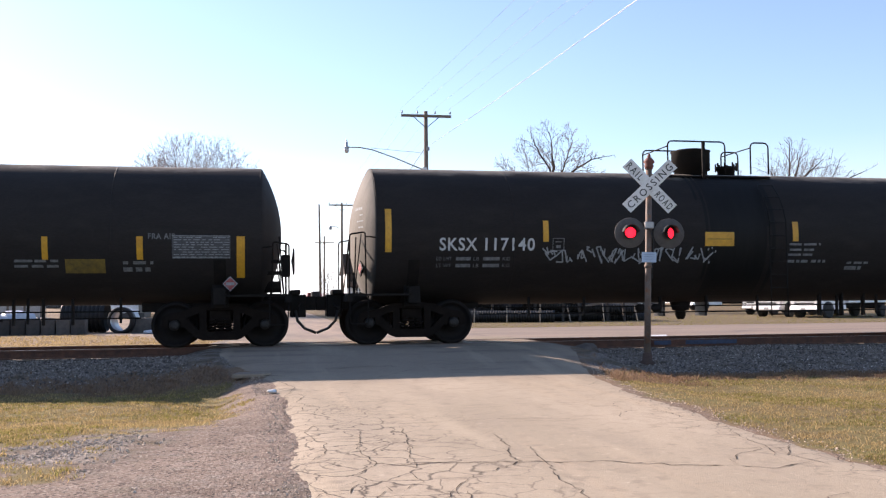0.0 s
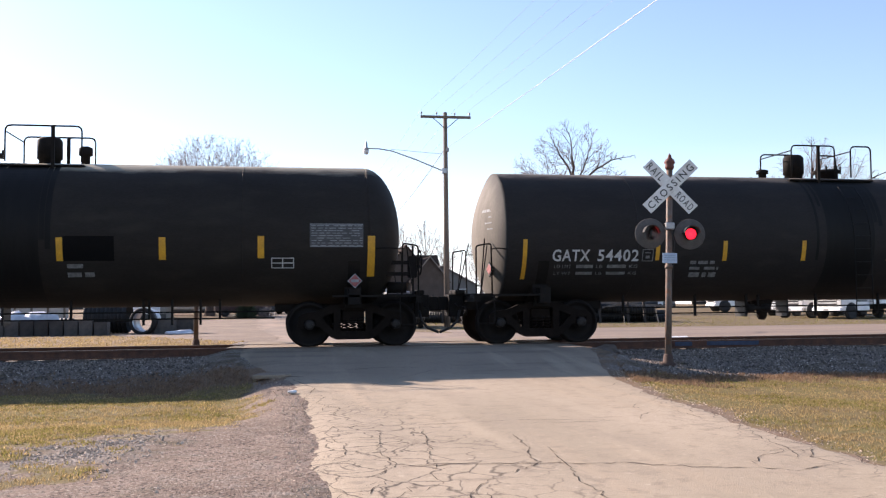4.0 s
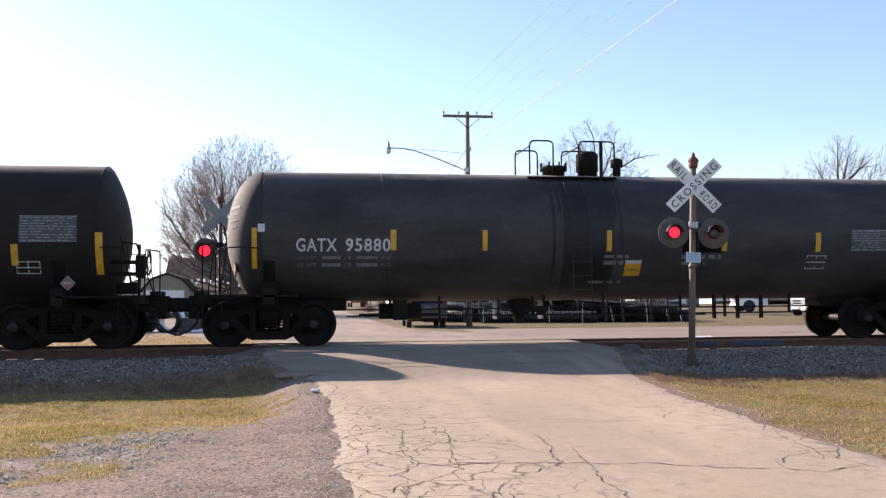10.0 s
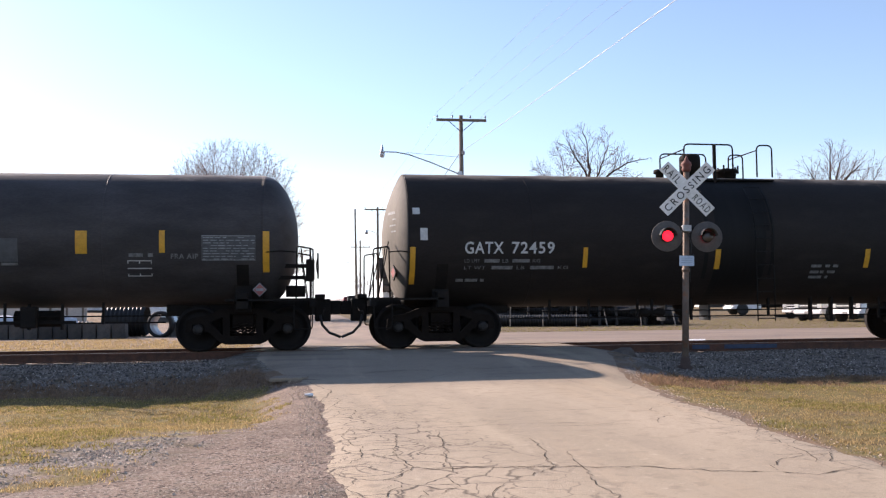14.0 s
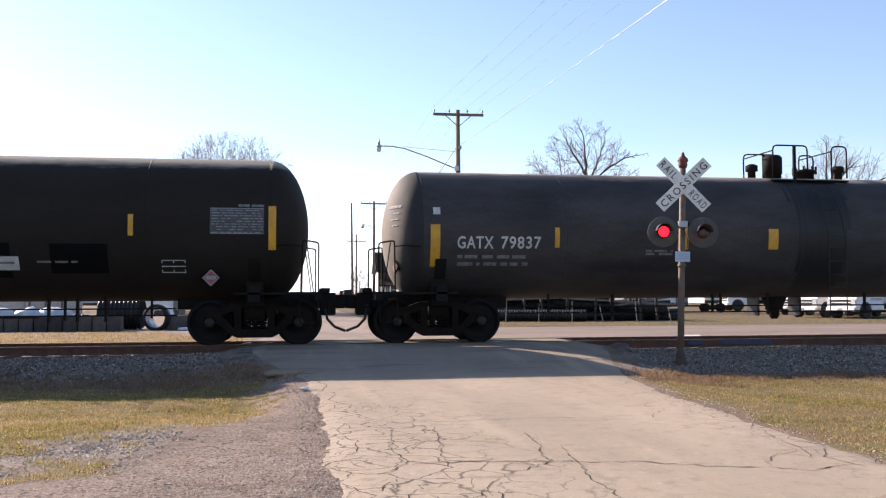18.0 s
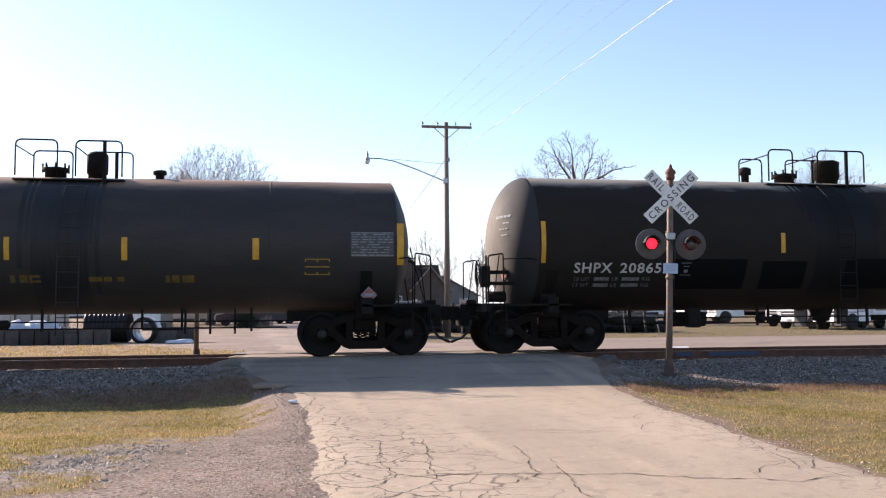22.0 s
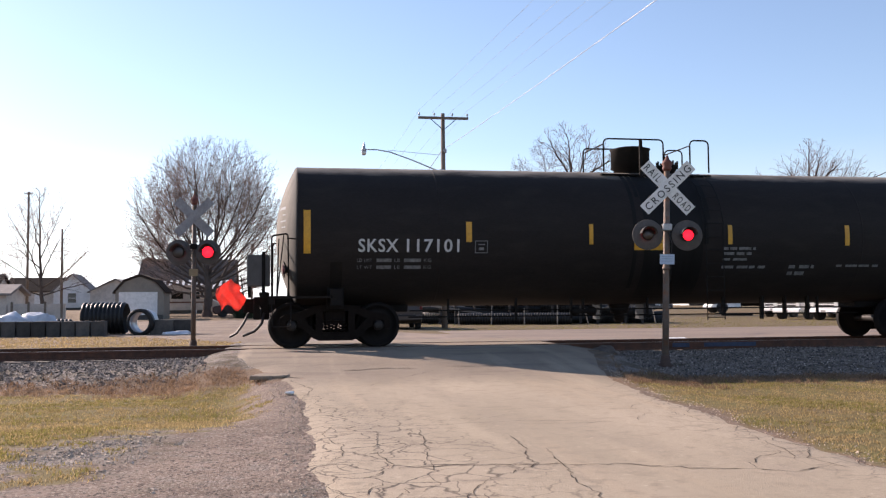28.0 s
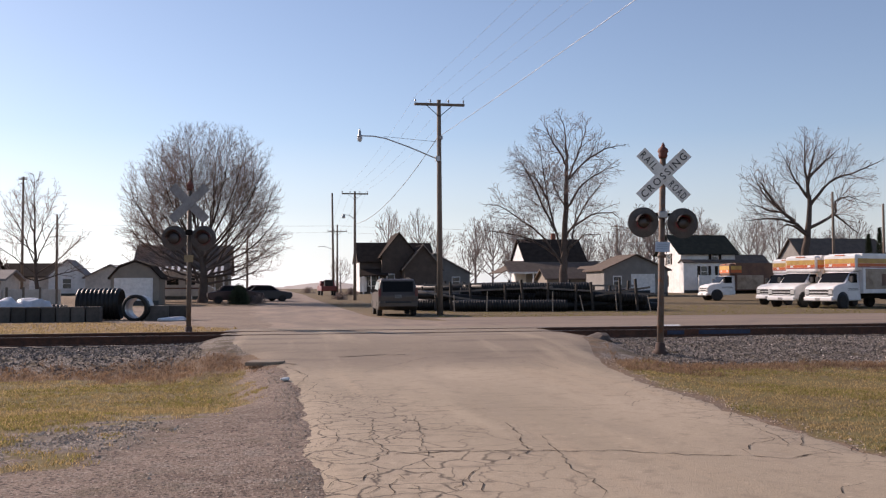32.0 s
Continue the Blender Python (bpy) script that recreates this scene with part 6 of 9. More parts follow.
MARKS_B = dict(
    stripes=[(-7.14, -7.05, 1.37, 2.2), (-4.19, -4.1, 1.76, 2.19), (-2.64, -2.54, 1.75, 2.18), (-0.77, -0.67, 1.75, 2.19), (1.33, 1.44, 1.75, 2.2), (3.35, 3.46, 1.76, 2.2), (5.09, 5.21, 1.76, 2.21), (7.0, 7.16, 1.4, 2.22)],
    text=('GATX 54402', -6.49, -4.57, 1.74, 1.99),
    bars=[(-6.43, -4.57, 1.6, 1.67), (-6.42, -4.57, 1.46, 1.52), (-3.37, -2.8, 1.68, 1.75), (-3.37, -2.69, 1.56, 1.62), (-3.35, -2.63, 1.4, 1.5), (2.84, 3.64, 1.71, 1.76), (2.84, 3.64, 1.61, 1.66), (4.83, 5.4, 1.67, 1.73), (4.83, 5.34, 1.53, 1.61)],
    boxes=[(-4.49, -4.24, 1.74, 2.0)],
    dimyellow=[(3.76, 4.5, 1.5, 1.77)],
    panel=[(5.76, 6.88, 1.78, 2.24)],
    placard=[(6.72, 7.02, 1.13, 1.43)],
    words=[('FRA AIP', 5.31, 5.82, 2.16, 2.27)],
)
MARKS_D = dict(
    stripes=[(-7.25, -7.14, 1.44, 2.21), (-4.8, -4.7, 1.77, 2.21), (-3.1, -3.0, 1.77, 2.2), (-1.49, -1.38, 1.76, 2.21), (1.2, 1.32, 1.76, 2.21), (3.11, 3.24, 1.78, 2.22), (5.01, 5.14, 1.81, 2.25), (7.21, 7.36, 1.44, 2.26)],
    text=('GATX 200637', -6.61, -4.93, 1.96, 2.21),
    bars=[(-6.6, -5.04, 1.77, 1.84), (-6.6, -5.04, 1.65, 1.71), (1.38, 1.68, 1.62, 1.7), (1.38, 1.98, 1.45, 1.54)],
    boxes=[(-4.27, -4.01, 1.94, 2.2), (5.28, 5.73, 1.61, 1.82)],
    panel=[(6.04, 7.12, 2.03, 2.51)],
    patch=[(-7.14, -6.95, 2.81, 2.96), (-7.1, -6.99, 2.69, 2.81), (-6.89, -6.84, 2.84, 2.9)],
    repaint=[(1.33, 2.27, 1.76, 2.24)],
    placard=[(6.82, 7.1, 1.2, 1.5)],
)
MARKS_E = dict(
    stripes=[(-7.38, -7.28, 1.59, 2.41), (-4.59, -4.47, 1.96, 2.38), (-2.67, -2.57, 1.95, 2.38), (0.01, 0.12, 1.94, 2.38), (2.59, 2.71, 1.94, 2.36), (4.77, 4.89, 1.93, 2.35), (7.1, 7.25, 1.56, 2.36)],
    text=('GATX 95880', -6.5, -4.59, 1.93, 2.2),
    bars=[(-6.47, -4.58, 1.78, 1.84), (-6.47, -4.58, 1.63, 1.7), (-0.03, 0.53, 1.8, 1.86), (-0.03, 0.44, 1.66, 1.74), (1.71, 2.59, 1.78, 1.86), (1.71, 2.24, 1.65, 1.72), (-0.29, 0.43, 1.27, 1.32)],
    boxes=[(4.59, 5.05, 1.56, 1.85)],
    yellow=[(0.45, 0.81, 1.42, 1.68)],
    patch=[(0.45, 0.81, 1.68, 1.75), (-7.26, -7.12, 2.33, 2.49)],
    panel=[(5.61, 6.62, 1.95, 2.42)],
    repaint=[(1.7, 2.68, 1.91, 2.36)],
    placard=[(6.89, 7.16, 1.13, 1.42)],
)
MARKS_F = dict(
    stripes=[(-6.79, -6.68, 1.34, 2.1), (-3.11, -3.01, 1.67, 2.09), (-0.15, -0.03, 1.63, 2.05), (3.37, 3.49, 1.65, 2.06), (5.26, 5.39, 1.66, 2.07), (6.82, 6.96, 1.48, 2.3)],
    text=('GATX 72459', -5.65, -3.74, 1.96, 2.21),
    bars=[(-5.65, -4.04, 1.78, 1.85), (-5.65, -3.42, 1.64, 1.71), (-5.81, -5.21, 1.39, 1.45), (2.12, 2.77, 1.66, 1.72), (2.12, 2.72, 1.53, 1.59), (2.12, 2.64, 1.42, 1.48)],
    boxes=[(5.33, 5.78, 1.5, 1.74)],
    panel=[(5.41, 6.48, 2.11, 2.63)],
    patch=[(-6.73, -6.58, 2.78, 2.92), (-6.58, -6.43, 2.24, 2.49)],
    placard=[(6.14, 6.41, 1.17, 1.46)],
)
MARKS_G = dict(
    stripes=[(-2.75, -2.51, 1.96, 2.43), (-0.65, -0.42, 1.97, 2.42), (2.32, 2.55, 1.97, 2.41), (4.71, 4.93, 1.97, 2.42), (6.29, 6.4, 1.99, 2.43), (8.3, 8.43, 1.6, 2.42), (-8.13, -7.93, 1.59, 2.46), (-5.48, -5.38, 1.99, 2.41)],
    bars=[(-3.46, -2.85, 1.91, 1.95), (-3.46, -2.78, 1.84, 1.89), (5.71, 6.17, 1.91, 1.98), (2.93, 3.64, 1.75, 1.8), (-7.56, -6.04, 1.76, 1.83), (-7.56, -6.04, 1.61, 1.68)],
    greysign=[(2.93, 3.65, 1.82, 2.27)],
    boxes=[(5.68, 6.14, 1.53, 1.84)],
    panel=[(7.1, 8.16, 1.83, 2.34)],
    placard=[(8.1, 8.36, 1.11, 1.39)],
    text=('GATX 79837', -7.57, -5.78, 1.96, 2.22),
    patch=[(-8.07, -7.92, 2.67, 2.82)],
    words=[('FRA AIP', 6.51, 7.04, 1.87, 1.97)],
)
MARKS_H = dict(
    stripes=[(-6.98, -6.88, 1.92, 2.8), (-4.22, -4.12, 2.15, 2.61), (-1.53, -1.43, 2.15, 2.59), (1.38, 1.5, 2.16, 2.61), (4.29, 4.39, 2.18, 2.60), (6.99, 7.14, 1.91, 2.79)],
    text=('SHPX 208652', -6.24, -4.08, 1.71, 1.925),
    bars=[(-6.21, -4.51, 1.55, 1.62), (-6.21, -4.51, 1.42, 1.49), (6.4, 6.9, 2.77, 2.82), (2.58, 3.33, 1.65, 1.69)],
    boxes=[(-3.84, -3.59, 1.66, 1.93), (4.91, 5.37, 1.46, 1.71)],
    panel=[(5.85, 6.9, 2.22, 2.75)],
    whitesign=[(1.52, 2.25, 1.51, 1.77)],
    repaint=[(-4.09, -2.31, 1.37, 2.01), (-1.94, -0.88, 1.37, 1.97), (0.06, 2.1, 1.37, 2.03), (2.83, 3.9, 1.45, 2.02)],
    placard=[(5.7, 6.02, 1.19, 1.53)],
)
MARKS_I = dict(
    stripes=[(-6.67, -6.57, 1.84, 2.72), (-3.52, -3.4, 1.97, 2.41), (-0.91, -0.81, 1.95, 2.39), (1.25, 1.36, 1.95, 2.4), (3.76, 3.89, 1.97, 2.4), (6.67, 6.81, 1.87, 2.73)],
    text=('TEIX 2471', -5.54, -4.11, 1.86, 2.1),
    bars=[(-5.49, -4.1, 1.67, 1.73), (-5.49, -3.39, 1.57, 1.62), (-1.77, -1.08, 1.5, 1.65), (-0.83, -0.27, 1.52, 1.66), (0.62, 1.28, 1.54, 1.63), (2.07, 2.68, 1.52, 1.66)],
    panel=[(5.72, 6.6, 2.04, 2.54)],
    boxes=[(4.8, 5.3, 1.67, 1.99)],
    placard=[(5.96, 6.26, 1.09, 1.43)],
)
MARKS_J = dict(
    stripes=[(-1.6, -1.51, 2.12, 2.55), (1.56, 1.66, 2.13, 2.55), (4.36, 4.47, 2.11, 2.56), (7.53, 7.68, 1.9, 2.79), (-7.59, -7.45, 1.92, 2.8), (-4.26, -4.14, 2.16, 2.58)],
    text=('SKSX 117101', -6.49, -4.4, 1.95, 2.22),
    bars=[(-6.51, -4.98, 1.75, 1.82), (-6.51, -4.98, 1.61, 1.68), (1.47, 2.22, 2.01, 2.07), (1.47, 2.13, 1.9, 1.96), (1.47, 2.05, 1.78, 1.83), (1.47, 2.5, 1.61, 1.67), (3.07, 3.68, 1.61, 1.68), (3.07, 3.54, 1.46, 1.54), (4.22, 5.26, 1.64, 1.69)],
    boxes=[(-4.07, -3.8, 1.93, 2.19)],
    yellow=[(-0.59, 0.1, 2.0, 2.32)],
    panel=[(6.44, 7.49, 1.9, 2.38)],
    placard=[(6.74, 7.03, 1.18, 1.51)],
)

CARS = [
    dict(x=84.26, length=16.28, radius=1.50, head=0.44, dish=True, trucks=6.93, ends=(-8.87, 9.0), paint=BLACK_PAINT, marks=MARKS_A, brake=(1,), bands=(-4.8, 0.0, 4.8), ladder=1.2, outlet=-0.4,
         fittings=dict(dome=(-0.51, 0.38), lip=True, dome_h=0.56, manway=(0.59, 1.09), rail1=(-0.96, 0.45), rail2=(1.09, 1.54)), rail_z=2.33, label="black tank car with painted strokes and a dusty end"),
    dict(x=66.75, length=15.81, radius=1.45, head=0.44, dish=True, trucks=6.67, ends=(-8.75, 8.64), paint=DUSTY_PAINT, marks=MARKS_B, brake=(1,), bands=(-4.6, 0.3, 4.6), ladder=0.6, outlet=-1.0,
         fittings=dict(dome=(-0.32, 0.15), manway=(0.46, 1.10), rail1=(-0.54, 0.55), rail2=(0.96, 1.48), valves=((-0.89, 0.2),)), label="black tank car with eight yellow stripes and white lettering"),
    dict(x=49.13, length=16.03, radius=1.495, lift=0.025, head=0.80, trucks=6.94, ends=(-8.98, 8.87), paint=OLIVE_PAINT, marks=MARKS_D, brake=(1,), bands=(-4.7, 0.1, 4.7), ladder=-0.75, outlet=-0.6,
         fittings=dict(dome=(0.48, 0.98), manway=(-0.78, -0.19), rail1=(-1.29, -0.59), rail2=(0.04, 1.50), valves=((1.44, 0.38),)), label="black tank car with rounded ends and yellow stripes"),
    dict(x=31.22, length=15.93, radius=1.40, head=0.80, trucks=7.04, ends=(-8.95, 8.93), paint=GREY_PAINT, marks=MARKS_E, brake=(), bands=(-4.7, 0.0, 4.7), ladder=-0.6, outlet=-1.6, tanks_below=(-4.3,),
         fittings=dict(dome=(-0.22, 0.28), manway=(-1.07, -0.45), rail1=(-1.48, -0.95), rail2=(-0.37, 0.44), valves=((0.73, 0.42),)), label="faded grey-black tank car with a small yellow square"),
    dict(x=14.03, length=14.48, radius=1.47, head=0.44, dish=True, trucks=6.11, ends=(-8.15, 8.24), paint=BLACK_PAINT, marks=MARKS_F, brake=(1,), bands=(-4.2, 0.5, 4.2), ladder=0.9, outlet=-0.3,
         fittings=dict(dome=(-0.30, 0.18), manway=(0.53, 1.11), rail1=(-0.50, 0.66), rail2=(1.24, 1.61), valves=((-0.80, 0.2),)), label="short black tank car with two white patches"),
    dict(x=-4.03, length=18.01, radius=1.40, head=0.74, trucks=7.9, ends=(-9.81, 9.91), paint=GREY_PAINT, marks=MARKS_G, brake=(1,), bands=(-5.2, 0.0, 5.2), ladder=0.85, outlet=0.2, tanks_below=(3.8,),
         fittings=dict(dome=(0.03, 0.46), manway=(0.78, 1.32), rail1=(-0.13, 0.72), rail2=(1.32, 1.70), valves=((-0.29, 0.33), (1.92, 0.33))), label="long grey-black tank car with double yellow stripes"),
    dict(x=-22.44, length=15.60, radius=1.505, lift=0.085, head=0.80, trucks=6.71, ends=(-8.71, 8.60), paint=MATT_PAINT, marks=MARKS_H, brake=(-1,), bands=(-4.6, -0.4, 4.6), ladder=0.0, outlet=0.3, tanks_below=(-3.3,),
         fittings=dict(dome=(0.27, 0.85), lip=True, manway=(-0.83, -0.26), rail1=(-1.33, -0.73), rail2=(-0.10, 1.08), valves=((-1.55, 0.36),)), label="black tank car with darker repainted patches"),
    dict(x=-39.13, length=14.14, radius=1.42, head=0.42, dish=True, trucks=6.05, ends=(-7.98, 7.98), paint=BROWN_PAINT, marks=MARKS_I, brake=(-1,), bands=(-4.1, 0.0, 4.1), ladder=0.3, outlet=-2.0, yellow_letters=True, tanks_below=(-4.0,),
         fittings=dict(dome=(0.30, 0.73), manway=(-0.58, -0.05), rail1=(-0.93, -0.13), rail2=(0.22, 1.12), valves=((1.78, 0.2),)), label="dull grey tank car with yellow lettering and rust-stained top"),
    dict(x=-56.17, length=16.28, radius=1.51, lift=0.03, head=0.44, dish=True, trucks=6.93, ends=(-8.83, 9.06), paint=BLACK_PAINT, marks=MARKS_J, brake=(1,), bands=(-4.8, 0.0, 4.8), ladder=1.2, outlet=-0.4,
         fittings=dict(dome=(-0.51, 0.38), lip=True, dome_h=0.56, manway=(0.59, 1.09), rail1=(-0.96, 0.45), rail2=(1.09, 1.54)), rail_z=2.33, label="last black tank car of the train, with a red flag"),
]
TRAIN = []
for c in CARS:
    TRAIN.append((c, *tank_car(c)))
last = TRAIN[-1][1]
bm = bmesh.new()
cloth = []
for i in range(13):
    for j in range(11):
        u, v = i / 12, j / 10
        top_ = 0.66 * (1 - 0.62 * abs(u - 0.55) ** 1.2)
        low_ = 0.10 * math.sin(7 * u) + 0.16 * u
        cloth.append(bm.verts.new((-9.29 + 0.50 * u + 0.05 * math.sin(5 * v + 1) - 0.04 * v, -0.64 + 0.05 * math.sin(11 * u + 3 * v) + 0.06 * noise.noise((u * 4, v * 4, 2.0)), 0.76 + low_ + (top_ - low_) * v + 0.03 * noise.noise((u * 6, v * 5, 7.0)))))
for i in range(12):
    for j in range(10):
        bm.faces.new((cloth[i * 11 + j], cloth[i * 11 + 11 + j], cloth[i * 11 + 12 + j], cloth[i * 11 + j + 1])).smooth = True
bmesh.ops.solidify(bm, geom=bm.faces, thickness=0.008)
part("flag", bm, FLAG_RED, last, "crumpled orange-red marker flag")
part("flag_staff", rods(((-8.75, -0.60, 0.80), (-8.86, -0.61, 1.50)), r=0.012), STEEL_DARK, last)
part("end_cabinet", boxes((-8.72, -8.26, -1.0, -0.45, 1.27, 1.92), bev=0.02), CABINET_GREY, last, "grey steel cabinet on the end platform")
part("cabinet_leg", boxes((-8.70, -8.64, -0.99, -0.93, 1.04, 1.27)), STEEL_DARK, last)
part("cabinet_leg", boxes((-8.42, -8.35, -1.05, -0.98, 1.04, 1.98), bev=0.01), STEEL_DARK, last)
part("trailing_hose", bent([(-8.7, -0.30, 0.72), (-8.82, -0.32, 0.48), (-8.95, -0.34, 0.30), (-9.1, -0.35, 0.22)], 0.024, 6), PLASTIC, last)


# ---- poles and wires ----
def utility_pole(m, height_m, label, arm=2.44, lamp=False, arm_z=0.25, r=0.15):
    p = thing("utility_pole", m, label, "utility pole", "utility poles")
    part("pole", lathe([(-0.3, r), (height_m * 0.5, r * 0.82), (height_m, r * 0.64), (height_m + 0.01, 0.0)], "z", 14), POLE_WOOD, p, smooth=True)
    if arm:
        z = height_m - arm_z
        part("crossarm", boxes((-arm / 2, arm / 2, -0.20, -0.09, z - 0.06, z + 0.06), bev=0.008), POLE_WOOD, p)
        for s in (-1, 1):
            part("brace", rods(((s * 0.62, -0.15, z - 0.05), (s * 0.04, -0.13, z - 0.55)), r=0.018), STEEL_DARK, p)
        for x in (-0.48, -0.18, 0.18, 0.48):
            part("insulator", lathe([(z + 0.06, 0.012), (z + 0.12, 0.012), (z + 0.13, 0.045), (z + 0.17, 0.05), (z + 0.18, 0.03), (z + 0.22, 0.045), (z + 0.25, 0.0)], "z", 10, centre=(x * arm, -0.145, 0)), PORCELAIN, p)
    if lamp:
        part("lamp_arm", bent([(-0.12, -0.05, 7.50), (-1.5, -0.2, 8.02), (-2.6, -0.3, 8.38), (-3.2, -0.35, 8.47), (-3.75, -0.4, 8.47)], 0.03, 8), ALU, p)
        part("stay_rod", rods(((-0.12, -0.05, 8.32), (-2.7, -0.3, 8.47)), r=0.010), ALU, p)
        part("bracket", boxes((-0.2, 0.02, -0.18, 0.02, 7.38, 7.62), bev=0.01), ALU, p)
        head = part("lamp_head", lathe([(8.38, 0.0), (8.40, 0.12), (8.50, 0.10), (8.56, 0.065), (8.70, 0.06), (8.72, 0.03), (8.80, 0.03), (8.80, 0.0)], "z", 16, centre=(-3.85, -0.4, 0)), ALU, p, "dull aluminium lamp head")
        part("lamp_bowl", lathe([(8.18, 0.0), (8.20, 0.08), (8.30, 0.115), (8.395, 0.125)], "z", 16, centre=(-3.85, -0.4, 0)), HEADLAMP, head, "clear glass bowl")
        part("cable_clamp", boxes((0.0, 0.14, -0.2, -0.1, 8.42, 8.60), bev=0.01), PORCELAIN, p)
    return p


utility_pole(pose(7.75, 43.66, -0.12, 0, -0.1, 0), 10.35, "weathered wooden utility pole with crossarm and street lamp", lamp=True)
p2 = utility_pole(pose(7.27, 86.0, 0.0), 10.15, "distant wooden utility pole with a crossarm and a small lamp")
part("lamp_arm", bent([(0, -0.1, 7.5), (-0.5, -0.1, 7.9), (-1.0, -0.1, 7.95)], 0.03, 6), ALU, p2)
part("lamp_head", lathe([(7.6, 0.0), (7.62, 0.13), (7.8, 0.16), (7.98, 0.08), (8.0, 0.0)], "z", 12, centre=(-1.05, -0.1, 0)), ALU, p2)
p3 = utility_pole(pose(7.4, 120.0, 0.2, 0, -0.8, 0), 13.2, "tall thin wooden pole beside the far road", arm=0, r=0.17)
part("lamp_arm", bent([(0, 0, 5.9), (-1.0, 0, 6.3), (-1.9, 0, 6.3)], 0.03, 6), ALU, p3)
utility_pole(pose(8.2, 125.0, 0.25), 9.4, "distant wooden pole with two crossarms", arm=2.6, arm_z=0.9)
utility_pole(pose(48.9, 75.0, -0.05), 9.6, "bare wooden pole behind the trucks", arm=0)
utility_pole(pose(53.9, 75.0, -0.05), 8.6, "bare wooden pole behind the trucks", arm=0)
utility_pole(pose(53.5, 140.0, 0.3), 10.6, "distant wooden utility pole with a crossarm", arm=2.0)
utility_pole(pose(-25.2, 100.0, 0.2), 12.4, "tall bare pole among far houses", arm=0.8)
utility_pole(pose(-21.9, 100.0, 0.2), 8.6, "thin bare pole among far houses", arm=0)
utility_pole(pose(-2.6, 90.0, 0.1), 6.6, "short wooden pole beside parked cars", arm=0, r=0.12)


def wire(a, b, sag, r=0.008, mat=WIRE, label="thin overhead power wire", n=24):
    a, b = Vector(a), Vector(b)
    pts = [a.lerp(b, k / n) - Vector((0, 0, sag * 4 * (k / n) * (1 - k / n))) for k in range(n + 1)]
    return tagged(part("overhead_wire", bent(pts, r, 5), mat), label, "wire", "overhead wires")


wire((7.80, 43.5, 8.50), (10.4, -14.0, 8.75), 0.25, 0.010, WIRE_BRIGHT, "bright aluminium cable strung over the crossing")
wire((7.72, 43.7, 8.50), (7.27, 85.9, 7.1), 0.9, 0.018, WIRE, "dark cable sagging between two poles")
for x0, x1, x2 in ((6.58, 9.7, 6.1), (7.31, 10.5, 6.85), (8.19, 11.3, 7.7), (8.92, 12.1, 8.4)):
    wire((x0, 43.5, 10.38), (x1, -14.0, 10.9), 0.35, 0.0036)
    wire((x0, 43.5, 10.38), (x2, 86.0, 10.3), 0.5, 0.0042)
    wire((x2, 86.0, 10.3), (x2 + 0.9, 125.0, 8.9), 0.5, 0.006)
for z in (9.0, 9.9):
    wire((-60, 128, z + 0.6), (8.2, 125, z - 0.4), 0.5, 0.012)
    wire((8.2, 125, z - 0.4), (60, 140, z + 0.7), 0.5, 0.012)


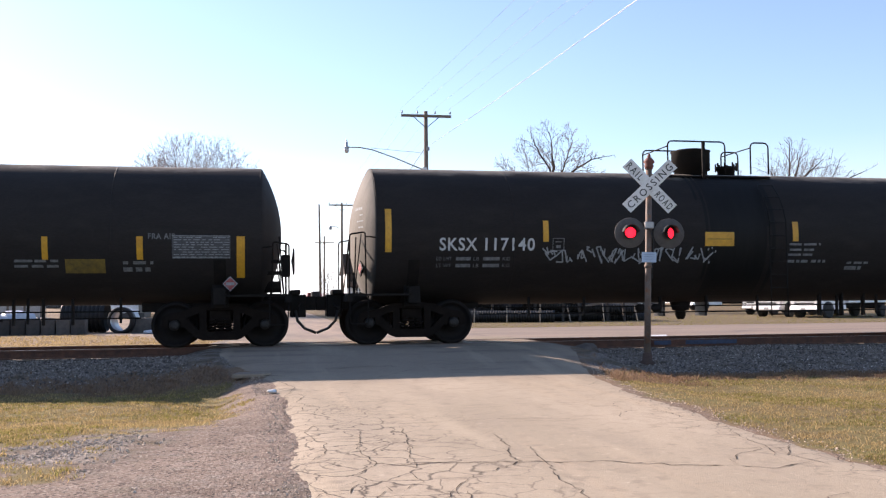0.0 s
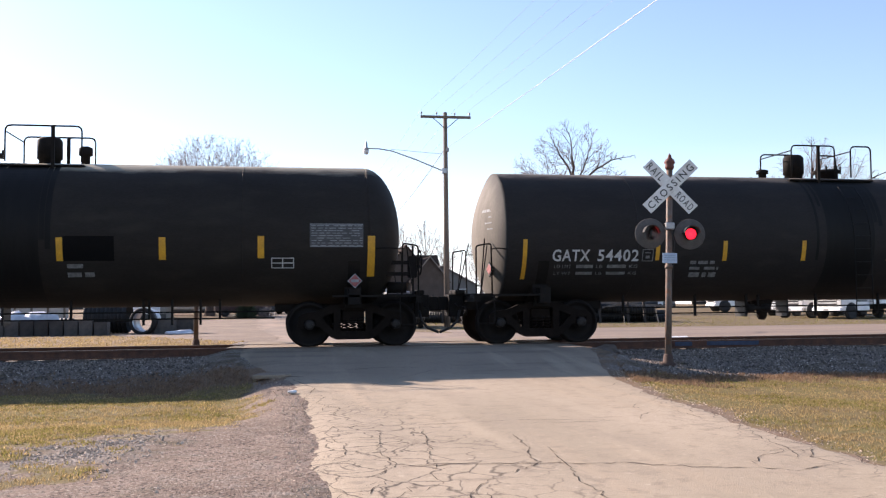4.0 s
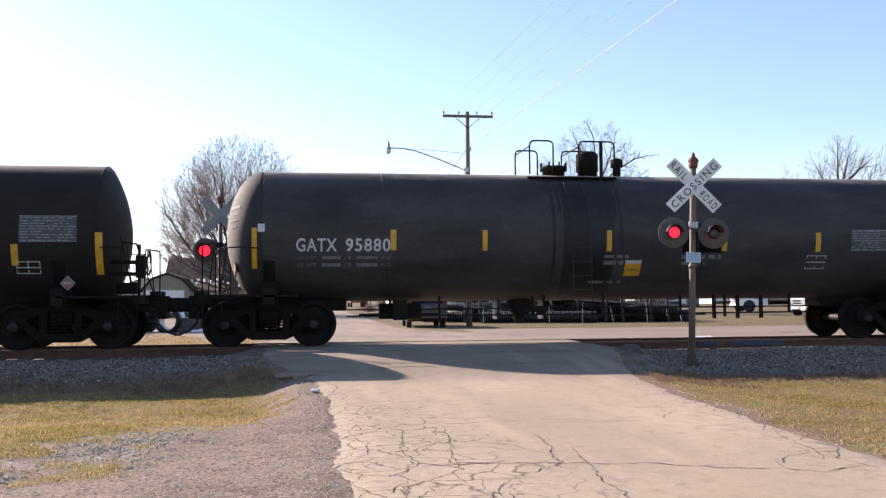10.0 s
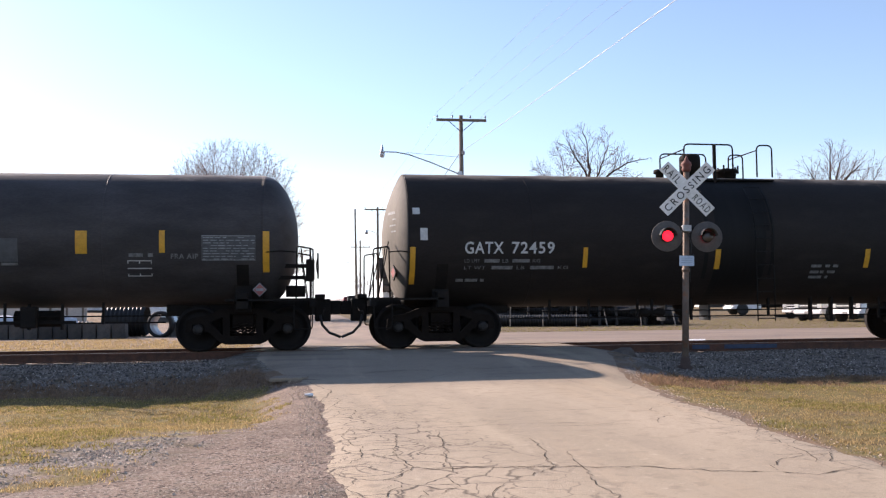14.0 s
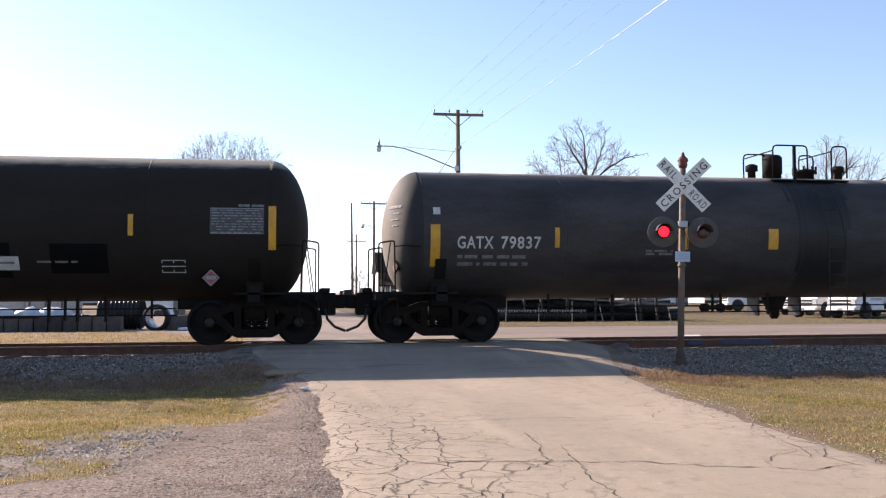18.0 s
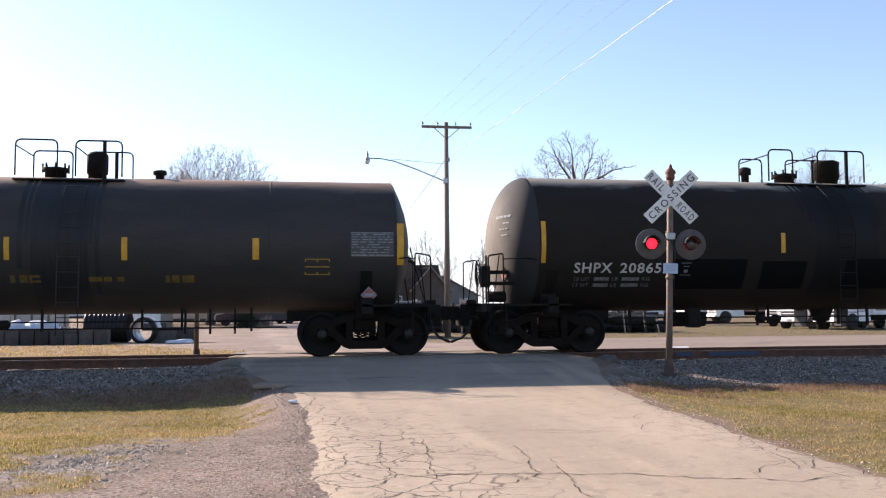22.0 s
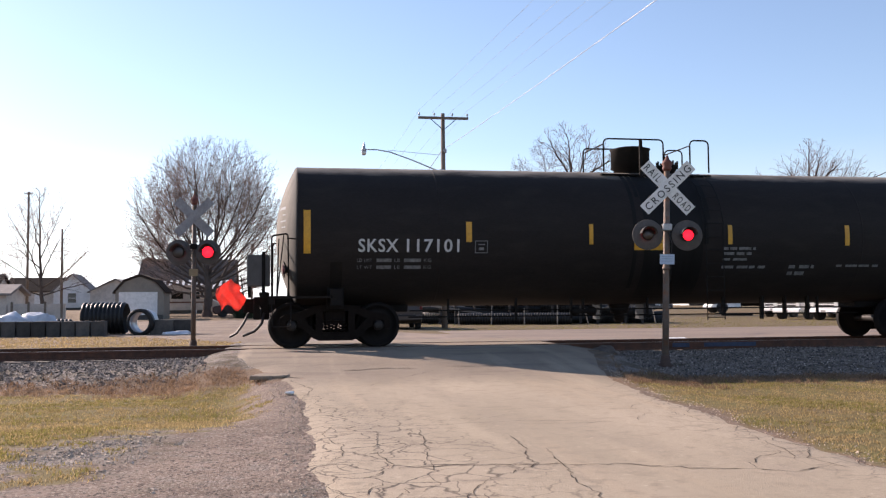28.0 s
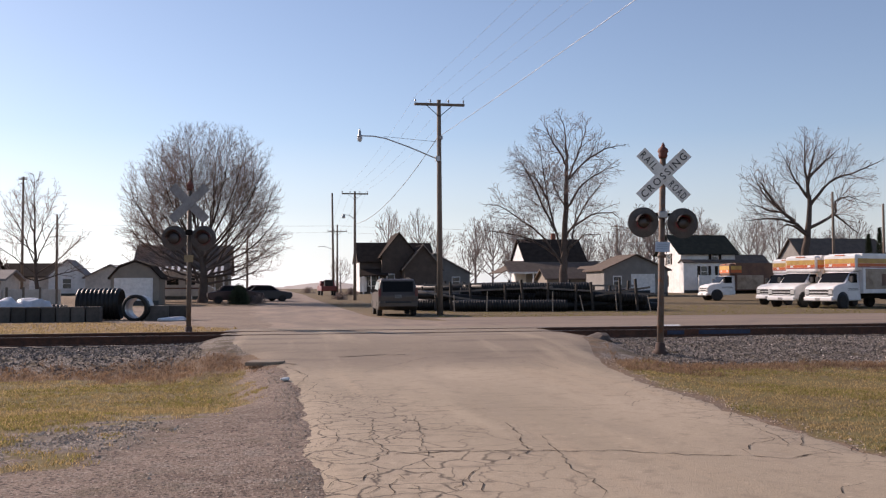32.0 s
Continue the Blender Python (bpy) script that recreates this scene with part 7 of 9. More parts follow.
# ---- bare trees ----
def bare_tree(m, trunk, limbs, seed, label, trunk_r=0.35, crown=((0, 7, 6, 7),), boughs=1.5, sprays=2.8, twigs=5.0, up=0.10, droop=0.0, fork=0.75, name="tree", tip=0.011, reach=0.5, limb_r=0.45, bough_r=0.034, woods=None):
    """A leafless tree: a trunk line and limb lines in (x, z), each limb swung a little in depth, then three orders of ever finer shoots kept inside a crown of (x, z, rx, rz) ovals."""
    rng = np.random.RandomState(seed)
    wood, fine = ([], []), ([], [])

    def inside(p):
        return any((math.hypot(p[0] - cx, p[1]) / rx) ** 2 + ((p[2] - cz) / rz) ** 2 < 1 for cx, cz, rx, rz in crown)

    def tube(line, radii):
        thick = max(radii)
        vs, fs = wood if thick > tip * 2.2 else fine
        seg = 9 if thick > 0.12 else 5 if thick > tip * 2.2 else 3
        base, k_ = len(vs), len(line)
        for i, p in enumerate(line):
            d = Vector(line[min(i + 1, k_ - 1)] - line[max(i - 1, 0)]).normalized()
            u = d.orthogonal().normalized()
            w = d.cross(u)
            for k in range(seg):
                c_, s_ = math.cos(6.2832 * k / seg) * radii[i], math.sin(6.2832 * k / seg) * radii[i]
                vs.append((p[0] + c_ * u.x + s_ * w.x, p[1] + c_ * u.y + s_ * w.y, p[2] + c_ * u.z + s_ * w.z))
        for i in range(k_ - 1):
            for k in range(seg):
                fs.append((base + i * seg + k, base + i * seg + (k + 1) % seg, base + (i + 1) * seg + (k + 1) % seg, base + (i + 1) * seg + k))

    def smooth(pts, n):
        """A bowed line through the stops, with small kinks."""
        pts = [np.array(p, float) for p in pts]
        out = []
        for i in range(len(pts) - 1):
            a, b, c, d = pts[max(i - 1, 0)], pts[i], pts[i + 1], pts[min(i + 2, len(pts) - 1)]
            for k in range(n):
                t = k / n
                out.append(0.5 * (2 * b + (c - a) * t + (2 * a - 5 * b + 4 * c - d) * t * t + (3 * b - a - 3 * c + d) * t ** 3) + rng.normal(0, 0.035, 3) * (i + k > 0))
        return out + [pts[-1]]

    def shoot(p, d, length, r, order):
        n = (0, 5, 4, 3)[order]
        line, rr = [p], [r]
        for k in range(n):
            d = d + rng.normal(0, 0.13, 3) + np.array((0, 0, up - droop * k / n * (1 if order < 3 else 0.5)))
            d = d / np.linalg.norm(d)
            p = p + d * length / n
            if not inside(p) and k:
                break
            line.append(p)
            rr.append(max(tip * (0.6 if order == 3 else 1.0), r * (1 - 0.75 * (k + 1) / n)))
        if len(line) > 1:
            tube(line, rr)
            if order < 3:
                divide(line, rr, order)

    def divide(line, rr, order, start=0.12):
        lens = np.cumsum([0] + [np.linalg.norm(b - a) for a, b in zip(line, line[1:])])
        total = lens[-1]
        count = max(2, int(total * (boughs, sprays, twigs)[order] * rng.uniform(0.85, 1.15)))
        spin = rng.uniform(0, 6.28)
        for k in range(count):
            f = start + (1 - start) * (k + rng.uniform(0.2, 0.8)) / count
            i = min(int(np.searchsorted(lens, f * total)), len(line) - 1)
            i = max(i, 1)
            t = (f * total - lens[i - 1]) / max(1e-6, lens[i] - lens[i - 1])
            p = line[i - 1] + (line[i] - line[i - 1]) * min(1, t)
            d = (line[i] - line[i - 1]) / max(1e-6, np.linalg.norm(line[i] - line[i - 1]))
            u = np.array(Vector(d).orthogonal().normalized())
            w = np.cross(d, u)
            a = spin + 2.4 * k
            e = d + (u * math.cos(a) + w * math.sin(a)) * fork * rng.uniform(0.7, 1.3)
            ln = total * (reach, 0.5, 0.5)[order] * (1.15 - 0.65 * f) * rng.uniform(0.7, 1.25)
            if order == 2:
                ln = max(0.4, min(ln, 1.1))
            shoot(p, e / np.linalg.norm(e), ln, max(tip, min(rr[i] * 0.6, bough_r * (1, 0.45, 0.3)[order])), order + 1)

    stem = smooth([(x, 0, z) for x, z in trunk], 5)
    n = len(stem)
    tube(stem, [max(tip * 2, trunk_r * ((1.35 if k == 0 else 1.1 if k == 1 else 1.0) * (1 - k / n) ** 1.15)) for k in range(n)])
    divide(stem[n // 2:], [0.05] * (n - n // 2), 0)
    grown = list(stem)
    for j, limb in enumerate(limbs):
        x0, z0 = limb[0]
        root = min(grown, key=lambda p: (p[0] - x0) ** 2 + (p[2] - z0) ** 2)
        off = root[1]
        x0, z0 = root[0], root[2]
        limb = [(x0, z0)] + list(limb[1:])
        az = rng.uniform(-0.75, 0.75) * (1 if j % 2 else -1)
        far = max(abs(x - x0) + 0.35 * (z - z0) for x, z in limb[1:]) + 0.01
        line = smooth([(x, off + az * (abs(x - x0) + 0.35 * (z - z0)) * (0.6 + 0.4 * (abs(x - x0) + 0.35 * (z - z0)) / far), z) for x, z in limb], 4)
        grown += line
        r = trunk_r * limb_r * (0.7 + 0.3 * min(1, far / 5))
        rr = [max(tip * 1.6, r * (1 - k / (len(line) - 1)) ** 0.9) for k in range(len(line))]
        tube(line, rr)
        divide(line, rr, 0, 0.22)
    t = thing(name, m, label, "tree", "bare trees")
    part_of("trunk", raw("trunk", *wood), woods or BARK, t, smooth=True)
    part_of("crown", raw("crown", *fine), woods or TWIG, t, "crown of fine bare twigs")
    return t


def fan(seed, n, z0, z1, length, low, high, bow=0.25):
    """Limb lines that rise from a trunk in a fan, the low ones lying flatter and curving up."""
    rng = random.Random(seed)
    out = []
    for k in range(n):
        u = (k + 0.5) / n
        e = radians(low + (high - low) * u)
        s = -1 if k % 2 else 1
        z = z0 + (z1 - z0) * u
        ln = length * rng.uniform(0.85, 1.1)
        dx, dz = s * math.cos(e) * rng.uniform(0.75, 1.0), math.sin(e)
        out.append([(0, z), (dx * ln * 0.35, z + dz * ln * 0.32), (dx * ln * 0.7, z + dz * ln * 0.68 + bow * 0.5), (dx * ln * 0.95, z + dz * ln + bow * 2.0)])
    return out


# the broad maple beside the yard: many limbs rising in a fan
maple = bare_tree(pose(-5.95, 80, 0.0), [(0, -0.3), (0.05, 2.0), (-0.1, 4.5), (0.1, 8.0)],
          fan(31, 24, 1.5, 4.4, 8.0, 3, 80, 0.6) + [[(0.2, 1.6), (1.6, 4.2), (2.6, 8.0), (3.4, 11.0)], [(-0.2, 1.8), (-1.3, 4.8), (-2.3, 8.4), (-2.9, 11.4)], [(0.1, 2.2), (0.7, 6.0), (0.9, 10.0), (1.2, 13.0)], [(0, 2.4), (-0.6, 6.2), (-0.9, 10.0), (-1.0, 13.2)], [(0.2, 2.6), (2.6, 4.2), (4.6, 6.8), (5.4, 9.0)], [(-0.2, 2.6), (-2.8, 4.6), (-4.6, 7.2), (-5.4, 9.0)]],
          3, "broad rounded bare tree with a dense crown of twigs", 0.46, ((0, 8.0, 6.6, 6.3), (0.2, 4.6, 7.2, 3.4), (-2.4, 9.4, 3.8, 4.6), (2.4, 9.6, 3.8, 4.6)), 1.5, 3.0, 5.4, 0.06, fork=0.7, tip=0.0078, reach=0.46, limb_r=0.25, bough_r=0.026)
maple.scale = (1.06, 1.06, 1.07)
# the maple with several stems behind the pipe stack
stems = bare_tree(pose(23.9, 75, 0.0), [(0, -0.3), (0.0, 1.8), (0.05, 3.7), (0.25, 8.9), (0.3, 11.2), (0.0, 13.4)],
          [[(0.25, 8.6), (1.0, 10.6), (1.5, 12.2), (1.7, 13.3)], [(-0.1, 3.0), (-0.5, 5.0), (-1.1, 7.6), (-1.4, 9.8), (-1.7, 11.9)], [(0.1, 2.8), (0.5, 4.4), (0.8, 6.7), (0.95, 8.2)], [(-0.2, 2.6), (-1.25, 4.5), (-3.1, 6.2), (-4.6, 7.2), (-5.6, 7.3)],
           [(0.3, 8.7), (1.9, 10.6), (3.2, 11.2), (4.3, 11.4)], [(0.2, 4.6), (1.0, 5.8), (2.2, 7.3), (3.6, 8.8), (4.0, 9.0)], [(-0.6, 5.2), (-1.9, 7.6), (-3.0, 9.6), (-3.8, 10.8)], [(-1.1, 7.6), (-2.3, 9.2), (-3.7, 9.4)], [(-0.4, 3.4), (-2.2, 4.6), (-4.2, 5.2), (-5.4, 5.4)], [(0.5, 5.4), (2.0, 6.3), (3.3, 6.4), (4.0, 5.6)], [(0.3, 10.0), (-0.6, 11.4), (-1.4, 12.6), (-1.6, 13.2)], [(0.25, 7.2), (1.4, 8.6), (2.8, 9.6), (3.8, 9.9)], [(0.1, 4.0), (1.6, 4.8), (3.2, 5.0)], [(0.2, 6.6), (-0.5, 8.6), (-0.7, 10.6)]],
          5, "bare tree with several tall stems beside stacked pipes", 0.42, ((0.2, 10.4, 3.4, 4.0), (-2.2, 8.6, 3.6, 3.6), (-3.4, 6.2, 3.0, 2.0), (2.6, 8.6, 2.4, 3.2), (2.4, 5.8, 2.2, 1.8), (3.0, 11.2, 1.7, 1.0)), 2.5, 3.6, 6.5, 0.03, 0.16, fork=0.8, tip=0.0092, reach=0.40, limb_r=0.24, bough_r=0.024)
stems.scale = (1.13, 1.13, 1.14)
# the wide old tree behind the moving trucks
bare_tree(pose(58.6, 95, 0.2), [(-0.5, -0.3), (-0.4, 3.0), (0.1, 6.6), (0.5, 10.7), (0.0, 14.5), (0.1, 18.1)],
          [[(-0.1, 6.6), (-2.2, 8.9), (-4.8, 9.6), (-6.6, 10.6)], [(-0.3, 6.9), (-3.0, 10.2), (-4.0, 11.9), (-4.8, 14.4)], [(0.5, 9.9), (2.2, 12.5), (4.8, 13.6), (7.3, 15.2)], [(0.4, 7.1), (3.4, 9.0), (3.6, 10.4), (5.3, 11.0), (7.6, 10.2)], [(0.5, 10.7), (-0.9, 12.9), (-2.2, 16.2)], [(0.5, 12.2), (1.2, 15.3), (2.3, 17.6)], [(-0.3, 6.4), (-2.7, 7.7), (-4.8, 7.2)], [(3.2, 8.9), (4.8, 8.1), (6.8, 6.7)], [(0.2, 12.9), (2.6, 15.0), (4.6, 16.6)], [(-1.2, 8.0), (-3.2, 8.6), (-6.2, 8.4)], [(-2.4, 9.6), (-5.4, 11.6), (-6.6, 12.6)]],
          8, "wide open-branched bare tree behind the trucks", 0.62, ((0, 12.5, 7.6, 6.4), (-4.6, 10.0, 3.6, 4.6), (5.2, 11.0, 3.6, 5.0)), 1.5, 2.4, 4.0, 0.06, fork=0.8, tip=0.011, reach=0.5, limb_r=0.32, bough_r=0.04)
bare_tree(pose(-21.5, 90, 0.1), [(0.1, -0.3), (0.0, 2.5), (-0.1, 7.0), (-0.3, 11.6)],
          [[(0, 2.4), (-1.8, 4.0), (-3.4, 5.2), (-4.6, 5.6)], [(0, 2.2), (2.2, 3.8), (4.0, 5.4), (5.2, 6.0)], [(0, 3.0), (1.2, 5.6), (2.6, 7.6), (3.4, 8.6)], [(0, 3.4), (-1.0, 6.2), (-2.0, 8.4), (-2.4, 9.6)], [(0, 1.6), (2.4, 2.5), (4.4, 3.0), (5.4, 2.9)], [(0, 1.8), (-2.4, 2.6), (-4.4, 2.6)], [(-0.1, 5.4), (0.8, 8.0), (1.4, 10.2)], [(-0.1, 6.0), (-0.9, 8.6), (-1.4, 10.8)], [(0, 4.2), (-2.2, 6.0), (-4.0, 6.6)]],
          12, "small bare tree among far houses", 0.24, ((-0.2, 8.4, 3.2, 3.6), (0, 4.6, 5.6, 3.2)), 1.7, 2.6, 4.4, 0.06, fork=0.8, tip=0.0105, reach=0.46, limb_r=0.3, bough_r=0.03)
thin_a = bare_tree(pose(20.7, 170, 0.3), [(0, -0.3), (0.1, 5.0), (-0.1, 10.0), (0.1, 15.6)], fan(5, 9, 3.5, 9.5, 5.0, 42, 72, 0.4), 15, "thin bare tree behind a house", 0.24, ((0, 9.5, 3.6, 6.4),), 1.3, 2.0, 2.6, 0.12, fork=0.6, tip=0.019)
copy_thing(thin_a, pose(26.4, 172, 0.3, 0, 0, 130))
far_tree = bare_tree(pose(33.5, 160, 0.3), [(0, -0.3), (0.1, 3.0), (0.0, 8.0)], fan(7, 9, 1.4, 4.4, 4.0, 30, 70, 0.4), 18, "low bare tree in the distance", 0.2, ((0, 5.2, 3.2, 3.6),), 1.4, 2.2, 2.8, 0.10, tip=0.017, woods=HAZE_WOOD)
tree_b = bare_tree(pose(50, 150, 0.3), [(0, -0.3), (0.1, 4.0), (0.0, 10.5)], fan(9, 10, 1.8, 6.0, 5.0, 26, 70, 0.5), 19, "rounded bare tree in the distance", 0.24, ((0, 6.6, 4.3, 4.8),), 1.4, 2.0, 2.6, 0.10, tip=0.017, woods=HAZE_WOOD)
rng = random.Random(4)
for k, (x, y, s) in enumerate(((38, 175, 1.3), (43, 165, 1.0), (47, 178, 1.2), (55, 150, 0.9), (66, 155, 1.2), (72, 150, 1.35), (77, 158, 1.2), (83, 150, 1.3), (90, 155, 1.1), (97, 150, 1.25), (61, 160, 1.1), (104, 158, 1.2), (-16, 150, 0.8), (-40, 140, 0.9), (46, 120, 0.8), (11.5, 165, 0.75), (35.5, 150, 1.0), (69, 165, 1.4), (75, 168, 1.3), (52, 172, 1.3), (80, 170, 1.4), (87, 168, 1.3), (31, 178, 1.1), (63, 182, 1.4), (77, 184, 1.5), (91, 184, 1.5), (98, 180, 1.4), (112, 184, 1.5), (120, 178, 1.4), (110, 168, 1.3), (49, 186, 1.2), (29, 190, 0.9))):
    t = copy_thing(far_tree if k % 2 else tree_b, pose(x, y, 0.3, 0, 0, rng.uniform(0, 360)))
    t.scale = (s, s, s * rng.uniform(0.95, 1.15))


def bush(m, r, seed, label, mat=TWIG, n=900):
    rng = random.Random(seed)
    vs, fs = [], []
    for k in range(n):
        a, e = rng.uniform(0, 6.28), rng.uniform(0.05, 1.5)
        d = Vector((math.cos(a) * math.cos(e), math.sin(a) * math.cos(e), math.sin(e)))
        p = d * r * rng.uniform(0.1, 0.75)
        q = p + (d + Vector((rng.gauss(0, 0.4), rng.gauss(0, 0.4), rng.gauss(0, 0.3)))).normalized() * r * rng.uniform(0.15, 0.35)
        u = d.orthogonal() * 0.012
        i = len(vs)
        vs += [tuple(p - u), tuple(p + u), tuple(q), tuple(p + d.cross(u))]
        fs += [(i, i + 1, i + 2), (i, i + 3, i + 2)]
    b = thing("bush", m, label, "bush", "bushes")
    part_of("twigs", raw("twigs", vs, fs), mat, b)
    return b


for k, (x, y, r) in enumerate(((5.2, 150, 1.5), (0.2, 160, 1.2), (6.0, 88, 1.0), (9.5, 118, 1.3), (-1.3, 76, 0.9), (13, 90, 0.9))):
    bush(pose(x, y, 0.1 if y > 100 else -0.05), r, k, "bare twiggy bush beside the far road")


def conifer(m, tall, wide, seed):
    rng = random.Random(seed)
    vs, fs = [], []
    for k in range(2600):
        t = rng.random() ** 0.75
        rr = wide / 2 * (1 - t) * rng.uniform(0.55, 1.05) + 0.05
        a = rng.uniform(0, 6.28)
        p = Vector((math.cos(a) * rr, math.sin(a) * rr, 0.2 + t * tall))
        d = Vector((math.cos(a + rng.gauss(0, 0.5)), math.sin(a + rng.gauss(0, 0.5)), rng.uniform(0.2, 1.0))) * 0.28
        u = Vector((-math.sin(a), math.cos(a), 0)) * 0.07
        i = len(vs)
        vs += [tuple(p - u), tuple(p + u), tuple(p + d)]
        fs += [(i, i + 1, i + 2)]
    t = thing("evergreen_tree", m, "narrow dark evergreen behind the trucks", "tree", "evergreens")
    part("trunk", lathe([(-0.2, 0.14), (tall * 0.9, 0.03)], "z", 8), BARK, t)
    part_of("crown", raw("crown", vs, fs), EVERGREEN, t)


for k, (x, y, hgt) in enumerate(((79.6, 114, 7.6), (82.0, 115, 8.6), (85.0, 116, 8.0), (87.6, 115, 9.0))):
    conifer(pose(x, y, 0.25), hgt, 2.3, k)


# ---- houses ----
def house(m, w, d, eave, ridge, wall_mat, roof_mat, label, along="x", over=0.35, windows=(), doors=(), chimney=None, porch=None, name="house", category="house", shutters=False, pent=None, gambrel=False):
    """A gabled house; windows and doors are (side, along, z0, width, height), side in 'front', 'left', 'right'."""
    h = thing(name, m, label, category, "houses")
    hw, hd = w / 2, d / 2
    if along == "x":
        prof = [(-hd, 0), (hd, 0), (hd, eave), (0, ridge - 0.05), (-hd, eave)]
        part("wall", prism(prof, w, "yz", 0), wall_mat, h)
        slopes = ((-1, 1), (1, 1))
        for s in (-1, 1):
            k = (ridge - eave) / hd
            o = [(s * 0, ridge), (s * (hd + over), eave - over * k), (s * (hd + over), eave - over * k + 0.14), (0, ridge + 0.14)]
            part("roof", prism(o, w + 2 * over, "yz", 0), roof_mat, h)
    elif gambrel:
        kx, kz = hw * 0.62, eave + (ridge - eave) * 0.66
        part("wall", prism([(-hw, 0), (hw, 0), (hw, eave), (kx, kz - 0.04), (0, ridge - 0.05), (-kx, kz - 0.04), (-hw, eave)], d, "xz", 0), wall_mat, h)
        for s in (-1, 1):
            o = [(0, ridge), (s * kx, kz), (s * (hw + over), eave - over * 0.8), (s * (hw + over), eave - over * 0.8 + 0.14), (s * (kx + 0.06), kz + 0.13), (0, ridge + 0.14)]
            part("roof", prism(o, d + 2 * over, "xz", 0), roof_mat, h)
    else:
        prof = [(-hw, 0), (hw, 0), (hw, eave), (0, ridge - 0.05), (-hw, eave)]
        part("wall", prism(prof, d, "xz", 0), wall_mat, h)
        for s in (-1, 1):
            k = (ridge - eave) / hw
            o = [(0, ridge), (s * (hw + over), eave - over * k), (s * (hw + over), eave - over * k + 0.14), (0, ridge + 0.14)]
            part("roof", prism(o, d + 2 * over, "xz", 0), roof_mat, h)
    for side, u, z, ww, hh in windows:
        opening(h, "window", side, u, z, ww, hh, hw, hd, WINDOW, shutters)
    for side, u, z, ww, hh in doors:
        opening(h, "door", side, u, z, ww, hh, hw, hd, TRIM_WHITE)
    if chimney:
        x, y, z0, z1 = chimney
        part("chimney", boxes((x - 0.3, x + 0.3, y - 0.3, y + 0.3, z0, z1), (x - 0.36, x + 0.36, y - 0.36, y + 0.36, z1, z1 + 0.12), bev=0.01), BRICK_RED, h, "red brick chimney")
    if pent:
        part("lower_storey", boxes((-hw - 0.6, hw - 0.02, -hd - 0.55, -hd - 0.004, 0, pent)), wall_mat, h)
        part("pent_roof", prism([(-hd - 0.75, pent), (-hd - 0.004, pent + 0.35), (-hd - 0.004, pent + 0.45), (-hd - 0.78, pent + 0.08)], w + 0.9, "yz", -0.3), SHINGLE_GREY, h)
    if porch:
        x0, x1, z = porch
        part("porch_roof", prism([(-hd - 2.2, z), (-hd - 0.01, z + 0.9), (-hd - 0.01, z + 1.02), (-hd - 2.25, z + 0.12)], x1 - x0, "yz", (x0 + x1) / 2), roof_mat, h)
        for k in range(4):
            x = x0 + 0.2 + (x1 - x0 - 0.4) * k / 3
            part("porch_post", boxes((x - 0.07, x + 0.07, -hd - 2.1, -hd - 1.96, 0, z + 0.06)), TRIM_WHITE, h)
    part("foundation", boxes((-hw + 0.02, hw - 0.02, -hd - 0.03, hd + 0.03, -0.4, 0.35)), CONCRETE, h)
    return h


def opening(h, kind, side, u, z, w, hh, hw, hd, pane, shutters=False):
    o = 0.035
    def put(a0, a1, z0, z1, d0, d1):
        if side == "front":
            return (a0, a1, -hd - d1, -hd - d0, z0, z1)
        if side == "left":
            return (-hw - d1, -hw - d0, a0, a1, z0, z1)
        return (hw + d0, hw + d1, a0, a1, z0, z1)
    win = part(kind, boxes(put(u - w / 2, u + w / 2, z, z + hh, 0.004, o * 0.6)), pane, h)
    for a0, a1, z0, z1 in ((u - w / 2 - 0.1, u + w / 2 + 0.1, z + hh, z + hh + 0.12), (u - w / 2 - 0.1, u - w / 2, z, z + hh), (u + w / 2, u + w / 2 + 0.1, z, z + hh)):
        part("frame", boxes(put(a0, a1, z0, z1, 0.004, o + 0.02)), TRIM_WHITE, win)
    if shutters:
        for e in (-1, 1):
            c = u + e * (w / 2 + 0.32)
            part("shutter", boxes(put(c - 0.2, c + 0.2, z - 0.05, z + hh + 0.05, 0.004, 0.05)), SHINGLE_DARK, win, "dark wooden shutter")
    if kind == "window":
        part("sill", boxes(put(u - w / 2 - 0.14, u + w / 2 + 0.14, z - 0.1, z, 0.004, o + 0.05)), TRIM_WHITE, win)
        part("mullion", boxes(put(u - w / 2, u + w / 2, z + hh / 2 - 0.03, z + hh / 2 + 0.03, o * 0.6, o)), TRIM_WHITE, win)


# dark-roofed house at the bend of the far road
dark_house = house(pose(16.6, 132, 0.25), 10.2, 8.0, 4.6, 7.2, SIDING_DARK, SHINGLE_DARK, "brown house with a steep dark shingled roof", windows=(("front", -3.4, 1.2, 1.0, 1.5),), porch=(-5.0, -1.4, 2.5))
part("side_cladding", boxes((-5.16, -5.11, -3.98, 3.98, 0.35, 4.4)), SIDING_WHITE, dark_house, "white clapboard side")
part("porch_side", boxes((-5.15, -4.2, -4.6, -4.1, 0.35, 2.4)), SIDING_WHITE, dark_house, "white porch panel")
house(pose(16.8, 130.6, 0.25), 4.8, 8.2, 5.4, 8.4, SIDING_DARK, SHINGLE_DARK, "dark gabled house front under a steep roof", along="y", windows=(("front", -1.2, 1.3, 0.9, 1.4),))
pale_wing = house(pose(19.6, 126.5, 0.25), 5.0, 6.0, 3.6, 6.6, SIDING_DARK, SHINGLE_DARK, "dark wing with pale boards along its gable", along="y")
